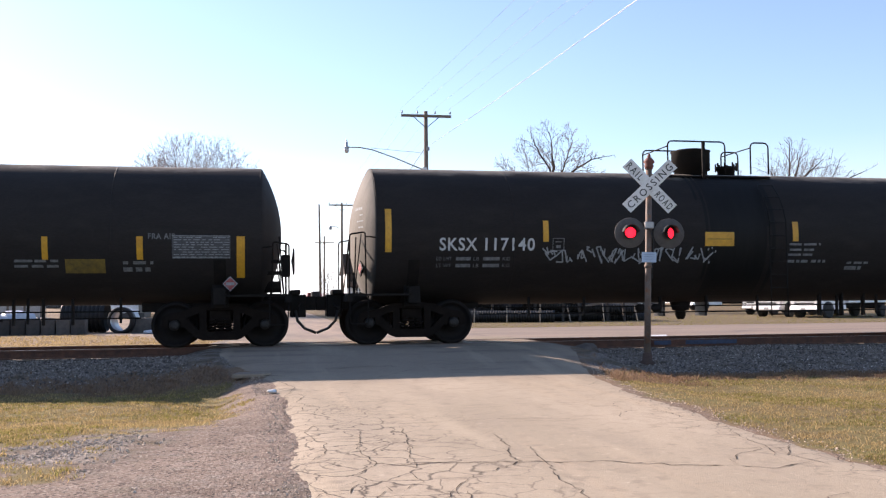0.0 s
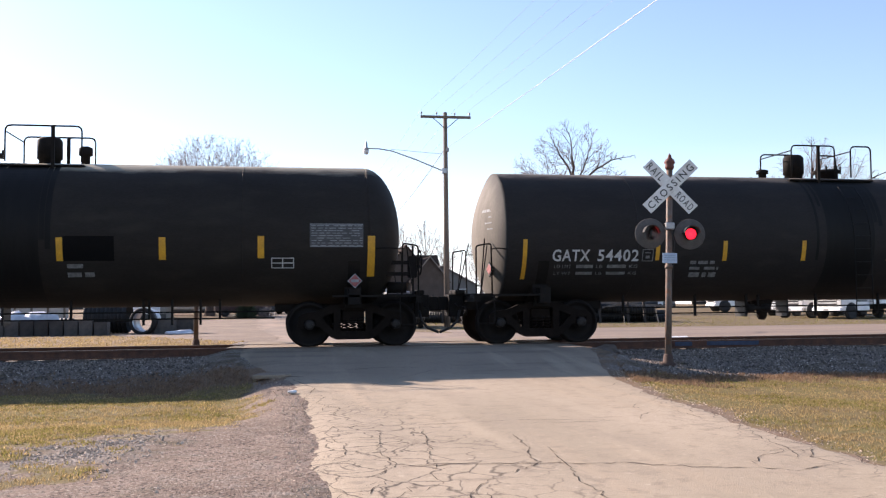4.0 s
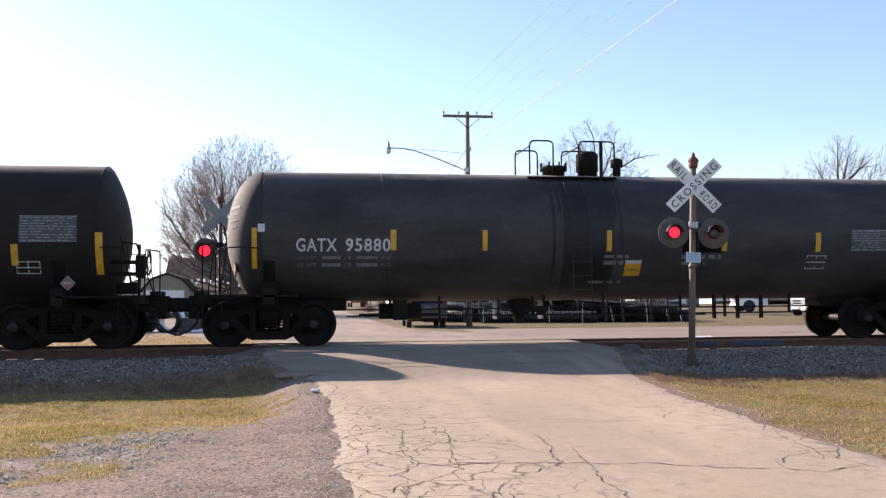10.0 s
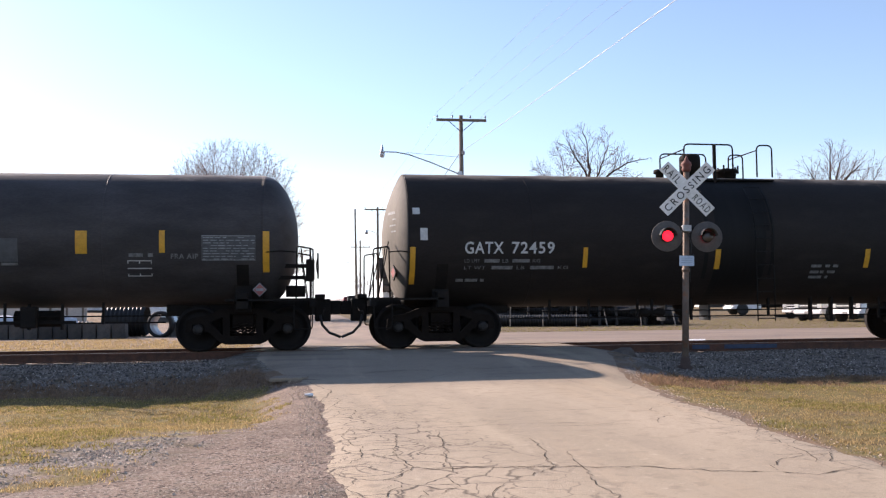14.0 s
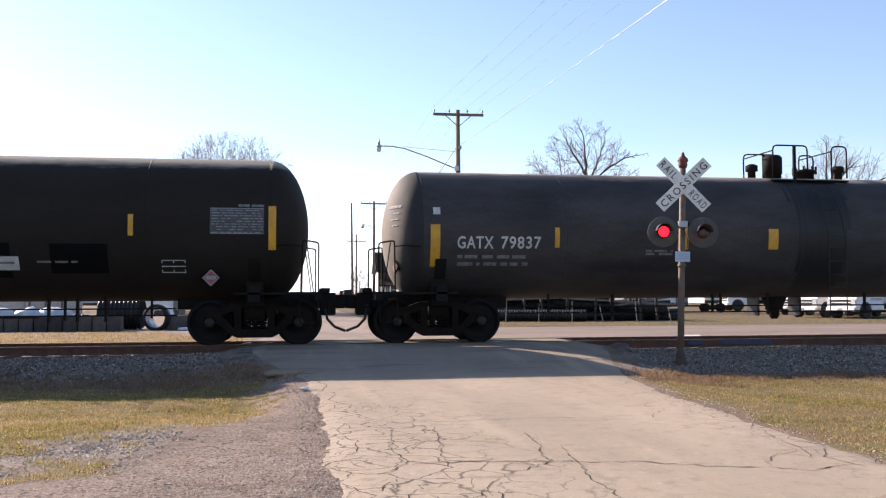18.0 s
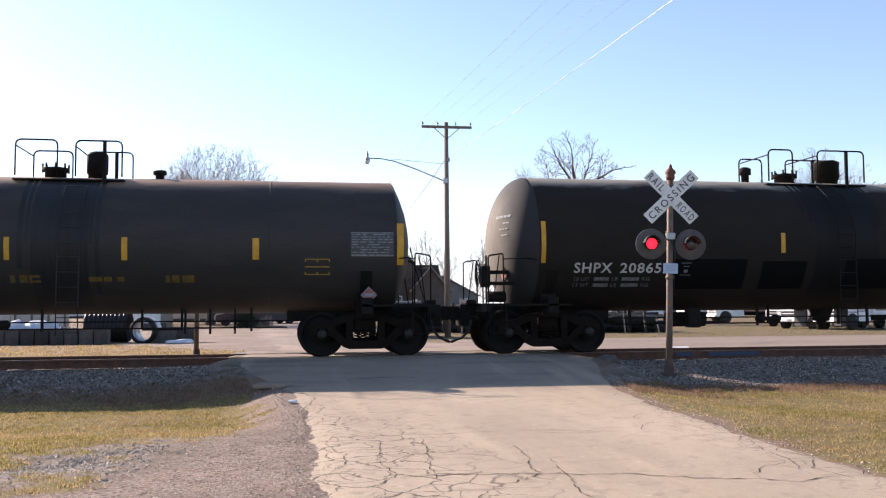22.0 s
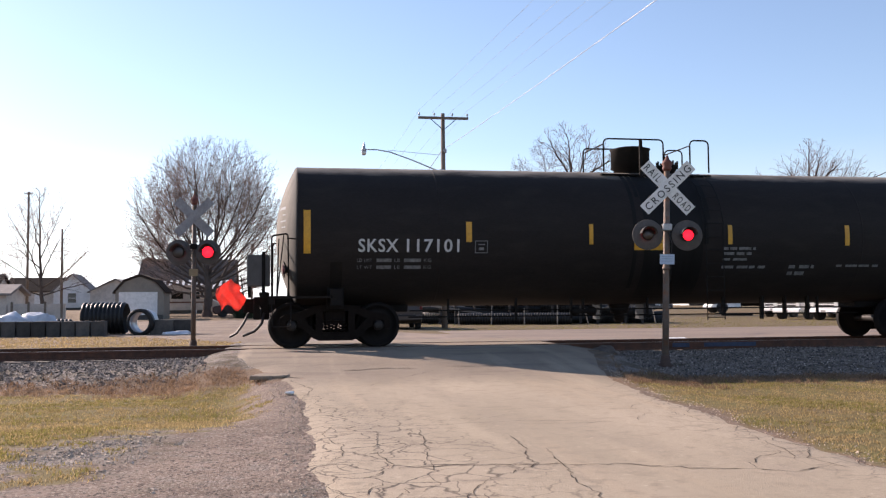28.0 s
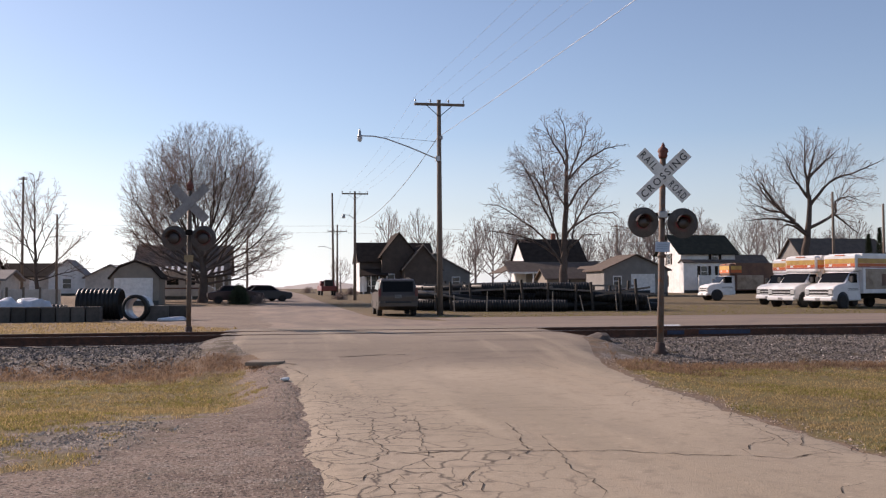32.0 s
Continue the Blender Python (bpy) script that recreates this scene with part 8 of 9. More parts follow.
for sd in (-1, 1):
    part("barge_board", prism([(0, 6.55), (sd * 2.85, 3.15), (sd * 2.85, 3.4), (0, 6.8)], 0.06, "xz", -3.39), RAIL_WOOD, pale_wing, "pale weathered barge board")
house(pose(22.0, 131, 0.25), 10.0, 6.0, 2.9, 5.6, SIDING_GREY, SHINGLE_PALE, "low grey rear wing with a pale sloping roof", along="y", windows=(("front", 3.0, 1.1, 1.0, 1.2),))
# house behind the stemmed tree
white_gable = house(pose(39.6, 132, 0.25), 8.8, 8.0, 4.6, 7.8, SIDING_TAN, SHINGLE_DARK, "tan house with dark roof, white gable and deep porch", windows=(("front", 2.0, 1.2, 1.0, 1.3), ("left", 0.0, 4.2, 0.9, 1.2)), chimney=(1.0, 0.5, 6.8, 8.7))
part("gable_cladding", prism([(-3.98, 0.4), (3.98, 0.4), (3.98, 4.5), (0, 7.62), (-3.98, 4.5)], 0.05, "yz", -4.43), SIDING_WHITE, white_gable, "white clapboard gable")
part("porch_roof", prism([(-7.6, 2.9), (-4.0, 4.5), (-4.0, 4.62), (-7.65, 3.02)], 14.2, "yz", -0.8), SHINGLE_GREY, white_gable, "broad grey porch roof")
part("eave_board", boxes((-7.9, 6.3, -7.68, -7.62, 2.78, 3.0)), TRIM_WHITE, white_gable, "white eave board")
part("side_porch_roof", prism([(-7.9, 2.9), (-4.46, 4.5), (-4.46, 4.62), (-7.95, 3.02)], 8.0, "xz", 0.05), SHINGLE_GREY, white_gable, "grey side porch roof")
for k in range(5):
    part("porch_post", boxes((-7.7 + 3.3 * k, -7.56 + 3.3 * k, -7.5, -7.36, 0, 2.95)), TRIM_WHITE, white_gable)
house(pose(38.7, 112, 0.25), 4.0, 4.5, 2.1, 3.4, SIDING_WHITE, SHINGLE_GREY, "small white shed with a grey roof", along="y", name="shed", category="shed", doors=(("front", 0.0, 0.1, 2.4, 1.9),))
house(pose(39.2, 100, 0.15), 7.4, 6.0, 2.9, 4.5, SIDING_GREY, SHINGLE_GREY, "grey garage with a shallow gable", name="garage", category="garage", along="y", doors=(("front", 0.8, 0.1, 2.6, 2.2),), windows=(("front", -2.2, 1.2, 0.8, 0.9),))
house(pose(34.2, 108, 0.2), 5.0, 4.0, 2.0, 3.0, SIDING_TAN, SHINGLE_GREY, "low tan wooden outbuilding", name="shed", category="shed")
# white farmhouse with the green roof
house(pose(57.2, 120, 0.3), 7.8, 7.5, 5.4, 7.8, SIDING_WHITE, SHINGLE_GREEN, "white clapboard house with a dark green roof", along="x", over=0.5, shutters=True, windows=(("front", 1.0, 4.35, 0.8, 1.0), ("left", 0.0, 3.9, 1.0, 1.4), ("left", 1.2, 0.9, 1.0, 1.4)))
house(pose(56.9, 115.6, 0.3), 7.6, 1.3, 4.0, 4.3, SIDING_WHITE, SHINGLE_GREY, "white lower front of the clapboard house", along="x", over=0.15, shutters=True, windows=(("front", -0.9, 2.1, 0.9, 1.4), ("front", 1.6, 2.1, 0.9, 1.4), ("front", 3.2, 2.1, 0.7, 1.4)), name="house_annex", category="house")
tagged(part("fence", boxes((54.3, 57.4, 113.0, 113.15, 0.1, 2.6), bev=0.02), TRIM_WHITE), "plain white board fence before a house", "fence")
house(pose(84.5, 130, 0.3), 14.0, 8.0, 4.4, 8.0, SIDING_GREY, SHINGLE_GREY, "grey house with a broad roof behind trucks")
house(pose(68.0, 128, 0.3), 7.0, 7.0, 3.0, 5.4, SIDING_GREY, SHINGLE_GREY, "low grey house behind trucks")
# across the yard
house(pose(-10.4, 75, -0.05), 3.5, 4.0, 2.1, 3.3, SIDING_TAN, SHINGLE_DARK, "tan barn-roofed shed with a white garage door", along="y", over=0.18, gambrel=True, name="shed", category="shed", doors=(("front", -0.1, 0.05, 2.6, 1.9),))
bleached = house(pose(-9.2, 100, 0.15), 9.0, 8.0, 2.6, 5.4, SIDING_TAN, SHINGLE_GREY, "low tan house with a broad weathered roof", windows=(("front", 2.5, 1.0, 1.4, 1.2), ("front", -1.0, 1.0, 1.4, 1.2)), chimney=(-4.0, 0.0, 3.0, 5.6), porch=(-5.2, 4.4, 2.2))
for k in range(16):
    part("roof_batten", prism([(-6.22, 2.335), (-4.05, 3.235), (-4.05, 3.275), (-6.24, 2.375)], 0.26, "yz", -5.0 + 0.6 * k), TRIM_WHITE, bleached, "bleached roof strip")
house(pose(-30.5, 130, 0.25), 8.0, 6.0, 2.6, 4.2, SIDING_PALE, SHINGLE_DARK, "low house with a dark roof far across the yard", doors=(("front", 0, 0.1, 1.0, 2.0),))
house(pose(-26.2, 128, 0.25), 4.5, 5.0, 2.6, 4.6, SIDING_WHITE, SHINGLE_PALE, "small white gabled house far off", along="y", windows=(("front", 0, 1.0, 1.0, 1.2),))
house(pose(-20.5, 126, 0.25), 6.0, 6.0, 2.4, 3.9, SIDING_PALE, SHINGLE_PALE, "grey gabled garage far off", along="y", name="garage", category="garage")
house(pose(-35.5, 118, 0.2), 6.0, 6.0, 2.8, 4.4, SIDING_PALE, SHINGLE_DARK, "tan house with a dark roof far off")


# ---- vehicles ----
def wheel(parent, x, y, r, w, name="wheel"):
    t = part(name, lathe([(-w / 2, r * 0.62), (-w / 2, r * 0.9), (-w * 0.38, r), (w * 0.38, r), (w / 2, r * 0.9), (w / 2, r * 0.62)], "y", 24, centre=(x, y, r)), TYRE, parent)
    part("rim", lathe([(-w * 0.47, 0.0), (-w * 0.47, r * 0.2), (-w * 0.30, r * 0.35), (-w * 0.44, r * 0.58), (-w * 0.44, r * 0.64), (w * 0.44, r * 0.64), (w * 0.44, r * 0.58), (w * 0.30, r * 0.35), (w * 0.47, r * 0.2), (w * 0.47, 0.0)], "y", 20, centre=(x, y, r)), RIM, t)
    return t


def shell(outline, width, tuck_z, tuck, bev=0.06):
    """A car body: a side outline across the width, drawn in above the belt line."""
    bm = prism(outline, width, "xz", 0, bev=bev)
    top = max(z for _, z in outline)
    for v in bm.verts:
        if v.co.z > tuck_z:
            v.co.y *= 1 - tuck * (v.co.z - tuck_z) / (top - tuck_z)
    return bm


def sport_utility(m, paint, label):
    c = thing("sport_utility_car", m, label, "car", "parked cars")
    L = 4.75
    # x runs from tail (0) to nose
    o = [(0.02, 0.45), (0.0, 0.95), (0.10, 1.12), (0.32, 1.66), (0.55, 1.74), (2.75, 1.72), (3.35, 1.20), (4.55, 1.05), (4.72, 0.80), (4.70, 0.40), (4.3, 0.30), (0.3, 0.30)]
    part("body", shell(o, 1.84, 1.05, 0.16), paint, c)
    part("rear_window", prism([(0.115, 1.13), (0.305, 1.60), (0.285, 1.61), (0.095, 1.14)], 1.42, "xz", 0), CAR_GLASS, c)
    for y, s in ((0.885, 1), (-0.885, -1)):
        for x0, x1 in ((0.55, 1.15), (1.22, 2.05), (2.12, 2.95)):
            bm = bmesh.new()
            k = lambda z: s * (0.92 * (1 - 0.16 * (z - 1.05) / 0.69) + 0.008)
            top1 = min(x1, 2.70 if x1 > 2.8 else x1)
            vs = [bm.verts.new((x, k(z), z)) for x, z in ((x0, 1.14), (x1, 1.14), (top1, 1.60), (x0 + 0.04, 1.60))]
            bm.faces.new(vs)
            part("side_window", bm, CAR_GLASS, c)
        part("tail_lamp", boxes((-0.02, 0.10, y - 0.10 if s > 0 else y - 0.03, y + 0.03 if s > 0 else y + 0.10, 0.92, 1.30), bev=0.015), TAIL_RED, c)
        part("mirror", boxes((2.95, 3.10, min(y, y + s * 0.2), max(y, y + s * 0.2), 1.10, 1.28), bev=0.03), paint, c)
        part("roof_rail", rods(((0.6, s * 0.62, 1.78), (2.4, s * 0.62, 1.77)), r=0.02), PLASTIC, c)
    part("bumper", boxes((-0.10, 0.12, -0.90, 0.90, 0.42, 0.70), bev=0.05), paint, c)
    part("bumper_step", boxes((-0.115, -0.06, -0.60, 0.60, 0.62, 0.70), bev=0.01), PLASTIC, c)
    part("number_plate", boxes((-0.03, -0.005, -0.16, 0.16, 0.84, 1.0)), DIM_MARK, c)
    part("windscreen", prism([(2.80, 1.68), (3.33, 1.21), (3.35, 1.23), (2.82, 1.70)], 1.4, "xz", 0), CAR_GLASS, c)
    for x in (0.95, 3.75):
        for y in (-0.80, 0.80):
            wheel(c, x, y, 0.36, 0.24)
    return c


sport_utility(pose(5.60, 42.6, -0.11, 0, 0, 88), CAR_TAN, "champagne sport-utility car parked beside the far road")


def saloon(m, paint, label, name="car", category="car"):
    c = thing(name, m, label, category, "parked cars")
    o = [(0.0, 0.5), (0.02, 0.85), (0.75, 0.98), (1.25, 1.42), (2.6, 1.44), (3.3, 0.98), (4.4, 0.82), (4.5, 0.5), (4.3, 0.25), (0.2, 0.25)]
    part("body", shell(o, 1.76, 0.95, 0.2), paint, c)
    for s in (-1, 1):
        bm = bmesh.new()
        vs = [bm.verts.new((x, s * (0.88 * (1 - 0.2 * (z - 0.95) / 0.49) + 0.01), z)) for x, z in ((0.95, 1.0), (3.15, 1.0), (2.6, 1.36), (1.3, 1.36))]
        bm.faces.new(vs)
        part("side_window", bm, CAR_GLASS, c)
        for x in (0.85, 3.6):
            wheel(c, x, s * 0.78, 0.32, 0.2)
    part("windscreen", prism([(2.66, 1.40), (3.26, 1.0), (3.28, 1.02), (2.68, 1.42)], 1.35, "xz", 0), CAR_GLASS, c)
    part("rear_window", prism([(0.78, 1.0), (1.22, 1.39), (1.20, 1.41), (0.76, 1.02)], 1.35, "xz", 0), CAR_GLASS, c)
    return c


saloon(pose(-5.4, 77, 0.0, 0, 0, 8), CAR_MAROON, "dark car parked by the yard")
saloon(pose(0.6, 86, 0.05, 0, 0, 176), CAR_MAROON, "dark maroon car parked by the yard")
saloon(pose(-3.0, 84, 0.0, 0, 0, 5), CAR_DARK, "dark car parked beyond the yard")
shrub = bush(pose(-2.75, 74, -0.1), 1.5, 33, "dense dark rounded shrub before a parked car", EVERGREEN, 5200)
shrub.scale = (0.68, 0.68, 1.2)


def camper(m, label):
    c = thing("camper_van", m, label, "camper van", "parked cars")
    o = [(0.0, 0.5), (0.0, 2.55), (0.15, 2.7), (4.6, 2.7), (5.1, 2.2), (5.2, 1.5), (5.9, 1.2), (6.0, 0.5)]
    part("body", prism(o, 2.1, "xz", 0, bev=0.06), SIDING_PALE, c, "pale tan coachwork")
    for x0, x1 in ((0.5, 1.3), (1.9, 2.9), (3.5, 4.3)):
        part("side_window", boxes((x0, x1, -1.075, -1.055, 1.5, 2.1), bev=0.006), CAR_GLASS, c)
    part("windscreen", prism([(5.06, 2.16), (5.18, 1.52), (5.21, 1.54), (5.09, 2.18)], 1.8, "xz", 0), CAR_GLASS, c)
    part("stripe", boxes((0.05, 5.15, -1.062, -1.052, 1.12, 1.26)), BOX_BROWN, c)
    for x in (1.2, 4.9):
        for y in (-0.88, 0.88):
            wheel(c, x, y, 0.36, 0.24)
    return c


camper(pose(-11.2, 85, 0.02), "pale tan camper van parked beside a shed")


def pickup(m, paint, label):
    c = thing("pickup_truck", m, label, "pickup truck", "parked cars")
    o = [(0.0, 0.55), (0.0, 1.15), (1.9, 1.15), (2.0, 1.75), (3.2, 1.78), (3.8, 1.22), (5.1, 1.1), (5.2, 0.55)]
    part("body", shell(o, 1.9, 1.2, 0.15), paint, c)
    part("tailgate", boxes((-0.03, 0.0, -0.8, 0.8, 0.62, 1.12), bev=0.01), paint, c)
    part("rear_window", boxes((1.96, 2.0, -0.65, 0.65, 1.25, 1.62)), CAR_GLASS, c)
    part("cargo", boxes((0.3, 1.6, -0.5, 0.5, 1.0, 1.9), bev=0.1), PIPE_BLACK, c)
    for s in (-1, 1):
        part("tail_lamp", boxes((-0.04, 0.02, s * 0.85 - 0.08, s * 0.85 + 0.08, 0.7, 1.1)), TAIL_RED, c)
        for x in (0.95, 4.2):
            wheel(c, x, s * 0.82, 0.38, 0.25)
    return c


pickup(pose(6.4, 112, 0.25, 0, 0, 93), CAR_RED, "dull red pickup on the far road")


def box_truck(m, label, panels, box_len=4.6, top=3.2, skin=None):
    """A van-fronted moving truck. x runs forward from the tail of the box; panels: bands on the sides of the box."""
    c = thing("box_truck", m, label, "box truck", "moving trucks")
    n = box_len
    part("box_body", boxes((0, n, -1.15, 1.15, 0.85, top), bev=0.03), skin or CAR_WHITE, c, "boxy load body")
    part("cab_over", boxes((n - 0.02, n + 0.55, -1.12, 1.12, 2.15, top - 0.06), bev=0.10), skin or CAR_WHITE, c)
    for s in (-1, 1):
        for z0, z1, mat, x0, x1 in panels:
            x1b = n + 0.45 if z0 > 2.15 else n - 0.05
            part("panel", boxes((x0 * n + 0.06, min(x1b, x1 * n + 0.5 if x1 >= 1 else x1 * n), s * (1.158 if mat == BOX_BROWN else 1.152) - 0.003, s * (1.158 if mat == BOX_BROWN else 1.152) + 0.003, z0, z1)), mat, c)
        part("door_glass", prism([(n + 0.28, 1.48), (n + 1.15, 1.48), (n + 0.92, 2.02), (n + 0.28, 2.02)], 0.02, "xz", s * 0.935), CAR_GLASS, c)
        part("door_line", boxes((n + 0.2, n + 1.2, s * 0.985 - 0.004, s * 0.985 + 0.004, 1.05, 1.08)), PLASTIC, c)
        part("mirror", boxes((n + 1.0, n + 1.12, min(s * 1.02, s * 1.28), max(s * 1.02, s * 1.28), 1.50, 1.85), bev=0.03), PLASTIC, c)
        part("headlamp", boxes((n + 2.42, n + 2.505, min(s * 0.66, s * 0.95), max(s * 0.66, s * 0.95), 0.80, 1.06), bev=0.015), HEADLAMP, c, "clear square headlamp")
    for z0, z1, mat, x0, x1 in panels:
        if z0 > 2.2:
            part("front_panel", boxes((n + 0.548, n + 0.556, -1.02, 1.02, z0, min(z1, top - 0.18))), mat, c)
    o = [(n - 0.02, 0.45), (n - 0.02, 2.12), (n + 0.72, 2.12), (n + 1.38, 1.46), (n + 1.9, 1.40), (n + 2.32, 1.27), (n + 2.45, 1.12), (n + 2.46, 0.55), (n + 2.2, 0.42)]
    part("cab", shell(o, 1.98, 1.35, 0.12, 0.06), CAR_WHITE, c)
    part("windscreen", prism([(n + 0.80, 2.055), (n + 1.36, 1.495), (n + 1.385, 1.515), (n + 0.825, 2.075)], 1.66, "xz", 0), CAR_GLASS, c)
    part("grille", boxes((n + 2.43, n + 2.47, -0.93, 0.93, 0.74, 1.10), bev=0.01), PLASTIC, c)
    for z in (0.76, 0.93, 1.10):
        part("grille_bar", boxes((n + 2.46, n + 2.50, -0.64, 0.64, z - 0.025, z + 0.025), bev=0.008), CAR_WHITE, c)
    part("bumper", boxes((n + 2.38, n + 2.60, -0.98, 0.98, 0.42, 0.66), bev=0.05), CAR_WHITE, c)
    part("number_plate", boxes((n + 2.598, n + 2.606, -0.16, 0.16, 0.47, 0.60)), SIGN_DULL, c, "small grey plate")
    for s in (-1, 1):
        part("wiper", boxes((n + 1.02, n + 1.36, s * 0.4 - 0.25, s * 0.4 + 0.25, 1.455, 1.475)), PLASTIC, c)
        part("badge", boxes((n + 0.556, n + 0.562, s * 0.62 - 0.10, s * 0.62 + 0.10, 2.46, 2.58)), CAR_WHITE, c)
    part("roof_lamp", boxes((n + 0.50, n + 0.57, -0.3, 0.3, top - 0.12, top - 0.07)), BOX_ORANGE, c)
    part("frame", boxes((0.1, n + 0.3, -0.45, 0.45, 0.55, 0.84)), STEEL_DARK, c)
    part("rear_step", boxes((-0.25, 0.0, -1.0, 1.0, 0.45, 0.6), bev=0.02), STEEL_DARK, c)
    for s in (-1, 1):
        wheel(c, n + 1.65, s * 0.915, 0.41, 0.25)
        wheel(c, 1.15, s * 0.92, 0.37, 0.36)
        part("wheel_arch", lathe([(-0.004, 0.02), (-0.004, 0.52), (0.006, 0.52), (0.006, 0.02)], "y", 24, centre=(n + 1.65, s * 0.994, 0.44)), PLASTIC, c)
        part("body_stripe", boxes((n + 0.25, n + 1.2, s * 0.992 - 0.003, s * 0.992 + 0.003, 1.12, 1.16)), SIGN_DULL, c)
    return c


BANDS = ((2.62, 2.90, BOX_YELLOW, 0.0, 1.0), (2.44, 2.61, BOX_ORANGE, 0.0, 1.0), (2.37, 2.43, BOX_RED, 0.0, 1.0), (1.10, 2.30, BOX_PICTURE, 0.06, 0.95), (1.3, 2.0, BOX_BROWN, 0.30, 0.62))
# yaw of the three that face the track
for x, y, yaw, lab in ((37.7, 51.6, 200, "white moving truck with orange and ochre bands, facing the track"), (37.1, 55.2, 203, "white moving truck with orange bands, parked in a row"), (39.8, 61.5, 203, "white moving truck with orange bands, half hidden in its row")):
    box_truck(pose(x, y, -0.10, 0, 0, yaw), lab, BANDS)
box_truck(pose(44.5, 74.5, -0.02, 0, 0, 176), "moving truck with a brown picture panel, seen side on", ((0.95, 2.15, BOX_PICTURE, 0.55, 0.98), (2.62, 2.95, BOX_YELLOW, 0.9, 1.0), (2.36, 2.6, BOX_ORANGE, 0.9, 1.0)), box_len=5.6, skin=BOX_BROWN)


# ---- pipe yard ----
def corrugated(m, length, r, label, pitch=0.14, name="drain_pipe", mat=PIPE_BLACK, wall=0.05, plain=False):
    n = max(2, int(length / pitch))
    prof = []
    for k in range(n):
        x = -length / 2 + length * k / n
        prof += [(x, r), (x + length / n * 0.5, r), (x + length / n * 0.55, r * 0.93), (x + length / n * 0.95, r * 0.93)]
    prof = prof if not plain else [(-length / 2, r), (length / 2, r)]
    prof += [(length / 2, r - wall), (-length / 2, r - wall)]
    bm = bmesh.new()
    rings = []
    seg = 20
    for u, rr in prof + [prof[0]]:
        rings.append([bm.verts.new((u, rr * math.cos(6.2832 * k / seg), rr * math.sin(6.2832 * k / seg))) for k in range(seg)])
    for a, b in zip(rings, rings[1:]):
        for k in range(seg):
            bm.faces.new((a[k], a[(k + 1) % seg], b[(k + 1) % seg], b[k])).smooth = True
    bmesh.ops.remove_doubles(bm, verts=bm.verts, dist=1e-5)
    bmesh.ops.recalc_face_normals(bm, faces=bm.faces)
    ob = part(name, bm, mat)
    ob.matrix_basis = m
    return tagged(ob, label, "pipe", "stacked drain pipes")


corrugated(pose(12.4, 48.4, 0.22, 0, 0, -18), 6.1, 0.32, "black corrugated drain pipe lying in front of the stack")
rng = random.Random(21)
GROUND_FAR = -0.10
smooth_pipe = corrugated(pose(9.6, 53.2, 0.25, 0, 0, -18), 6.1, 0.20, "black drain pipe in the stack", plain=True)
big_pipe = corrugated(pose(16.0, 49.6, 0.20, 0, 0, -18), 6.1, 0.30, "black corrugated drain pipe at the end of the stack")
for row in range(4):
    for lvl in range(3):
        for k in range(3):
            x = 10.0 + 3.7 * k + rng.uniform(-0.7, 0.7) + row * 0.3
            y = 51.4 + row * 1.0 - 0.33 * (x - 10) + rng.uniform(-0.1, 0.1)
            if (lvl == 2 and rng.random() < 0.4) or (k == 2 and lvl >= 2) or rng.random() < 0.04:
                continue
            copy_thing(smooth_pipe if (row + lvl + k) % 3 else big_pipe, pose(x, y, GROUND_FAR + 0.32 + lvl * 0.47, 0, rng.uniform(-4.5, 4.5), -18 + rng.uniform(-5, 5)))
# stakes and rack posts
for k in range(7):
    x = 9.4 + k * 1.65
    s = tagged(part("stake", boxes((-0.026, 0.026, -0.02, 0.02, -0.2, 0.9 + 0.2 * (k % 2)), bev=0.004), STAKE), "pale wooden stake holding pipes", "stake", "stakes of the pipe stack")
    s.matrix_basis = pose(x, 49.1 - 0.33 * (x - 9.4) - 0.45 if x < 15.8 else 48.2 - 0.33 * (x - 12), GROUND_FAR, 0, rng.uniform(-12, 4), -18)
for row in range(3):
    for k in range(10):
        x = 8.6 + k * 1.2 + rng.uniform(-0.35, 0.35)
        s = tagged(part("rack_post", boxes((-0.06, 0.06, -0.06, 0.06, -0.2, 1.35 + 0.4 * rng.random()), bev=0.006), RACK_WOOD), "dark timber post of a pipe rack", "post", "posts of the pipe rack")
        s.matrix_basis = pose(x, 50.6 + row * 1.9 - 0.33 * (x - 10), GROUND_FAR, 0, rng.uniform(-5, 5))
for x, y, z, ln, tilt, yaw in ((12.0, 50.2, 1.18, 6.4, -2.2, -18), (17.6, 48.2, 1.05, 6.6, 3.4, -19), (15.5, 51.4, 1.42, 9.5, 0.8, -18), (18.6, 48.0, 1.05, 3.0, -9.0, -18), (11.0, 51.9, 1.5, 5.5, -1.5, -16), (9.8, 50.6, 0.78, 3.2, 9.0, -18)):
    s = tagged(part("rack_rail", boxes((-ln / 2, ln / 2, -0.05, 0.05, -0.05, 0.05), bev=0.006), RAIL_WOOD), "weathered timber rail across the pipe rack", "rail", "rails of the pipe rack")
    s.matrix_basis = pose(x, y, GROUND_FAR + z, 0, tilt, yaw)

# yard goods across the track
def block(m, w=0.52):
    b = tagged(part("concrete_block", boxes((-w / 2, w / 2, -0.3, 0.3, 0, 0.62), bev=0.02), CONCRETE), "grey concrete block standing in a row", "concrete block", "concrete blocks in the yard")
    b.matrix_basis = m
    return b


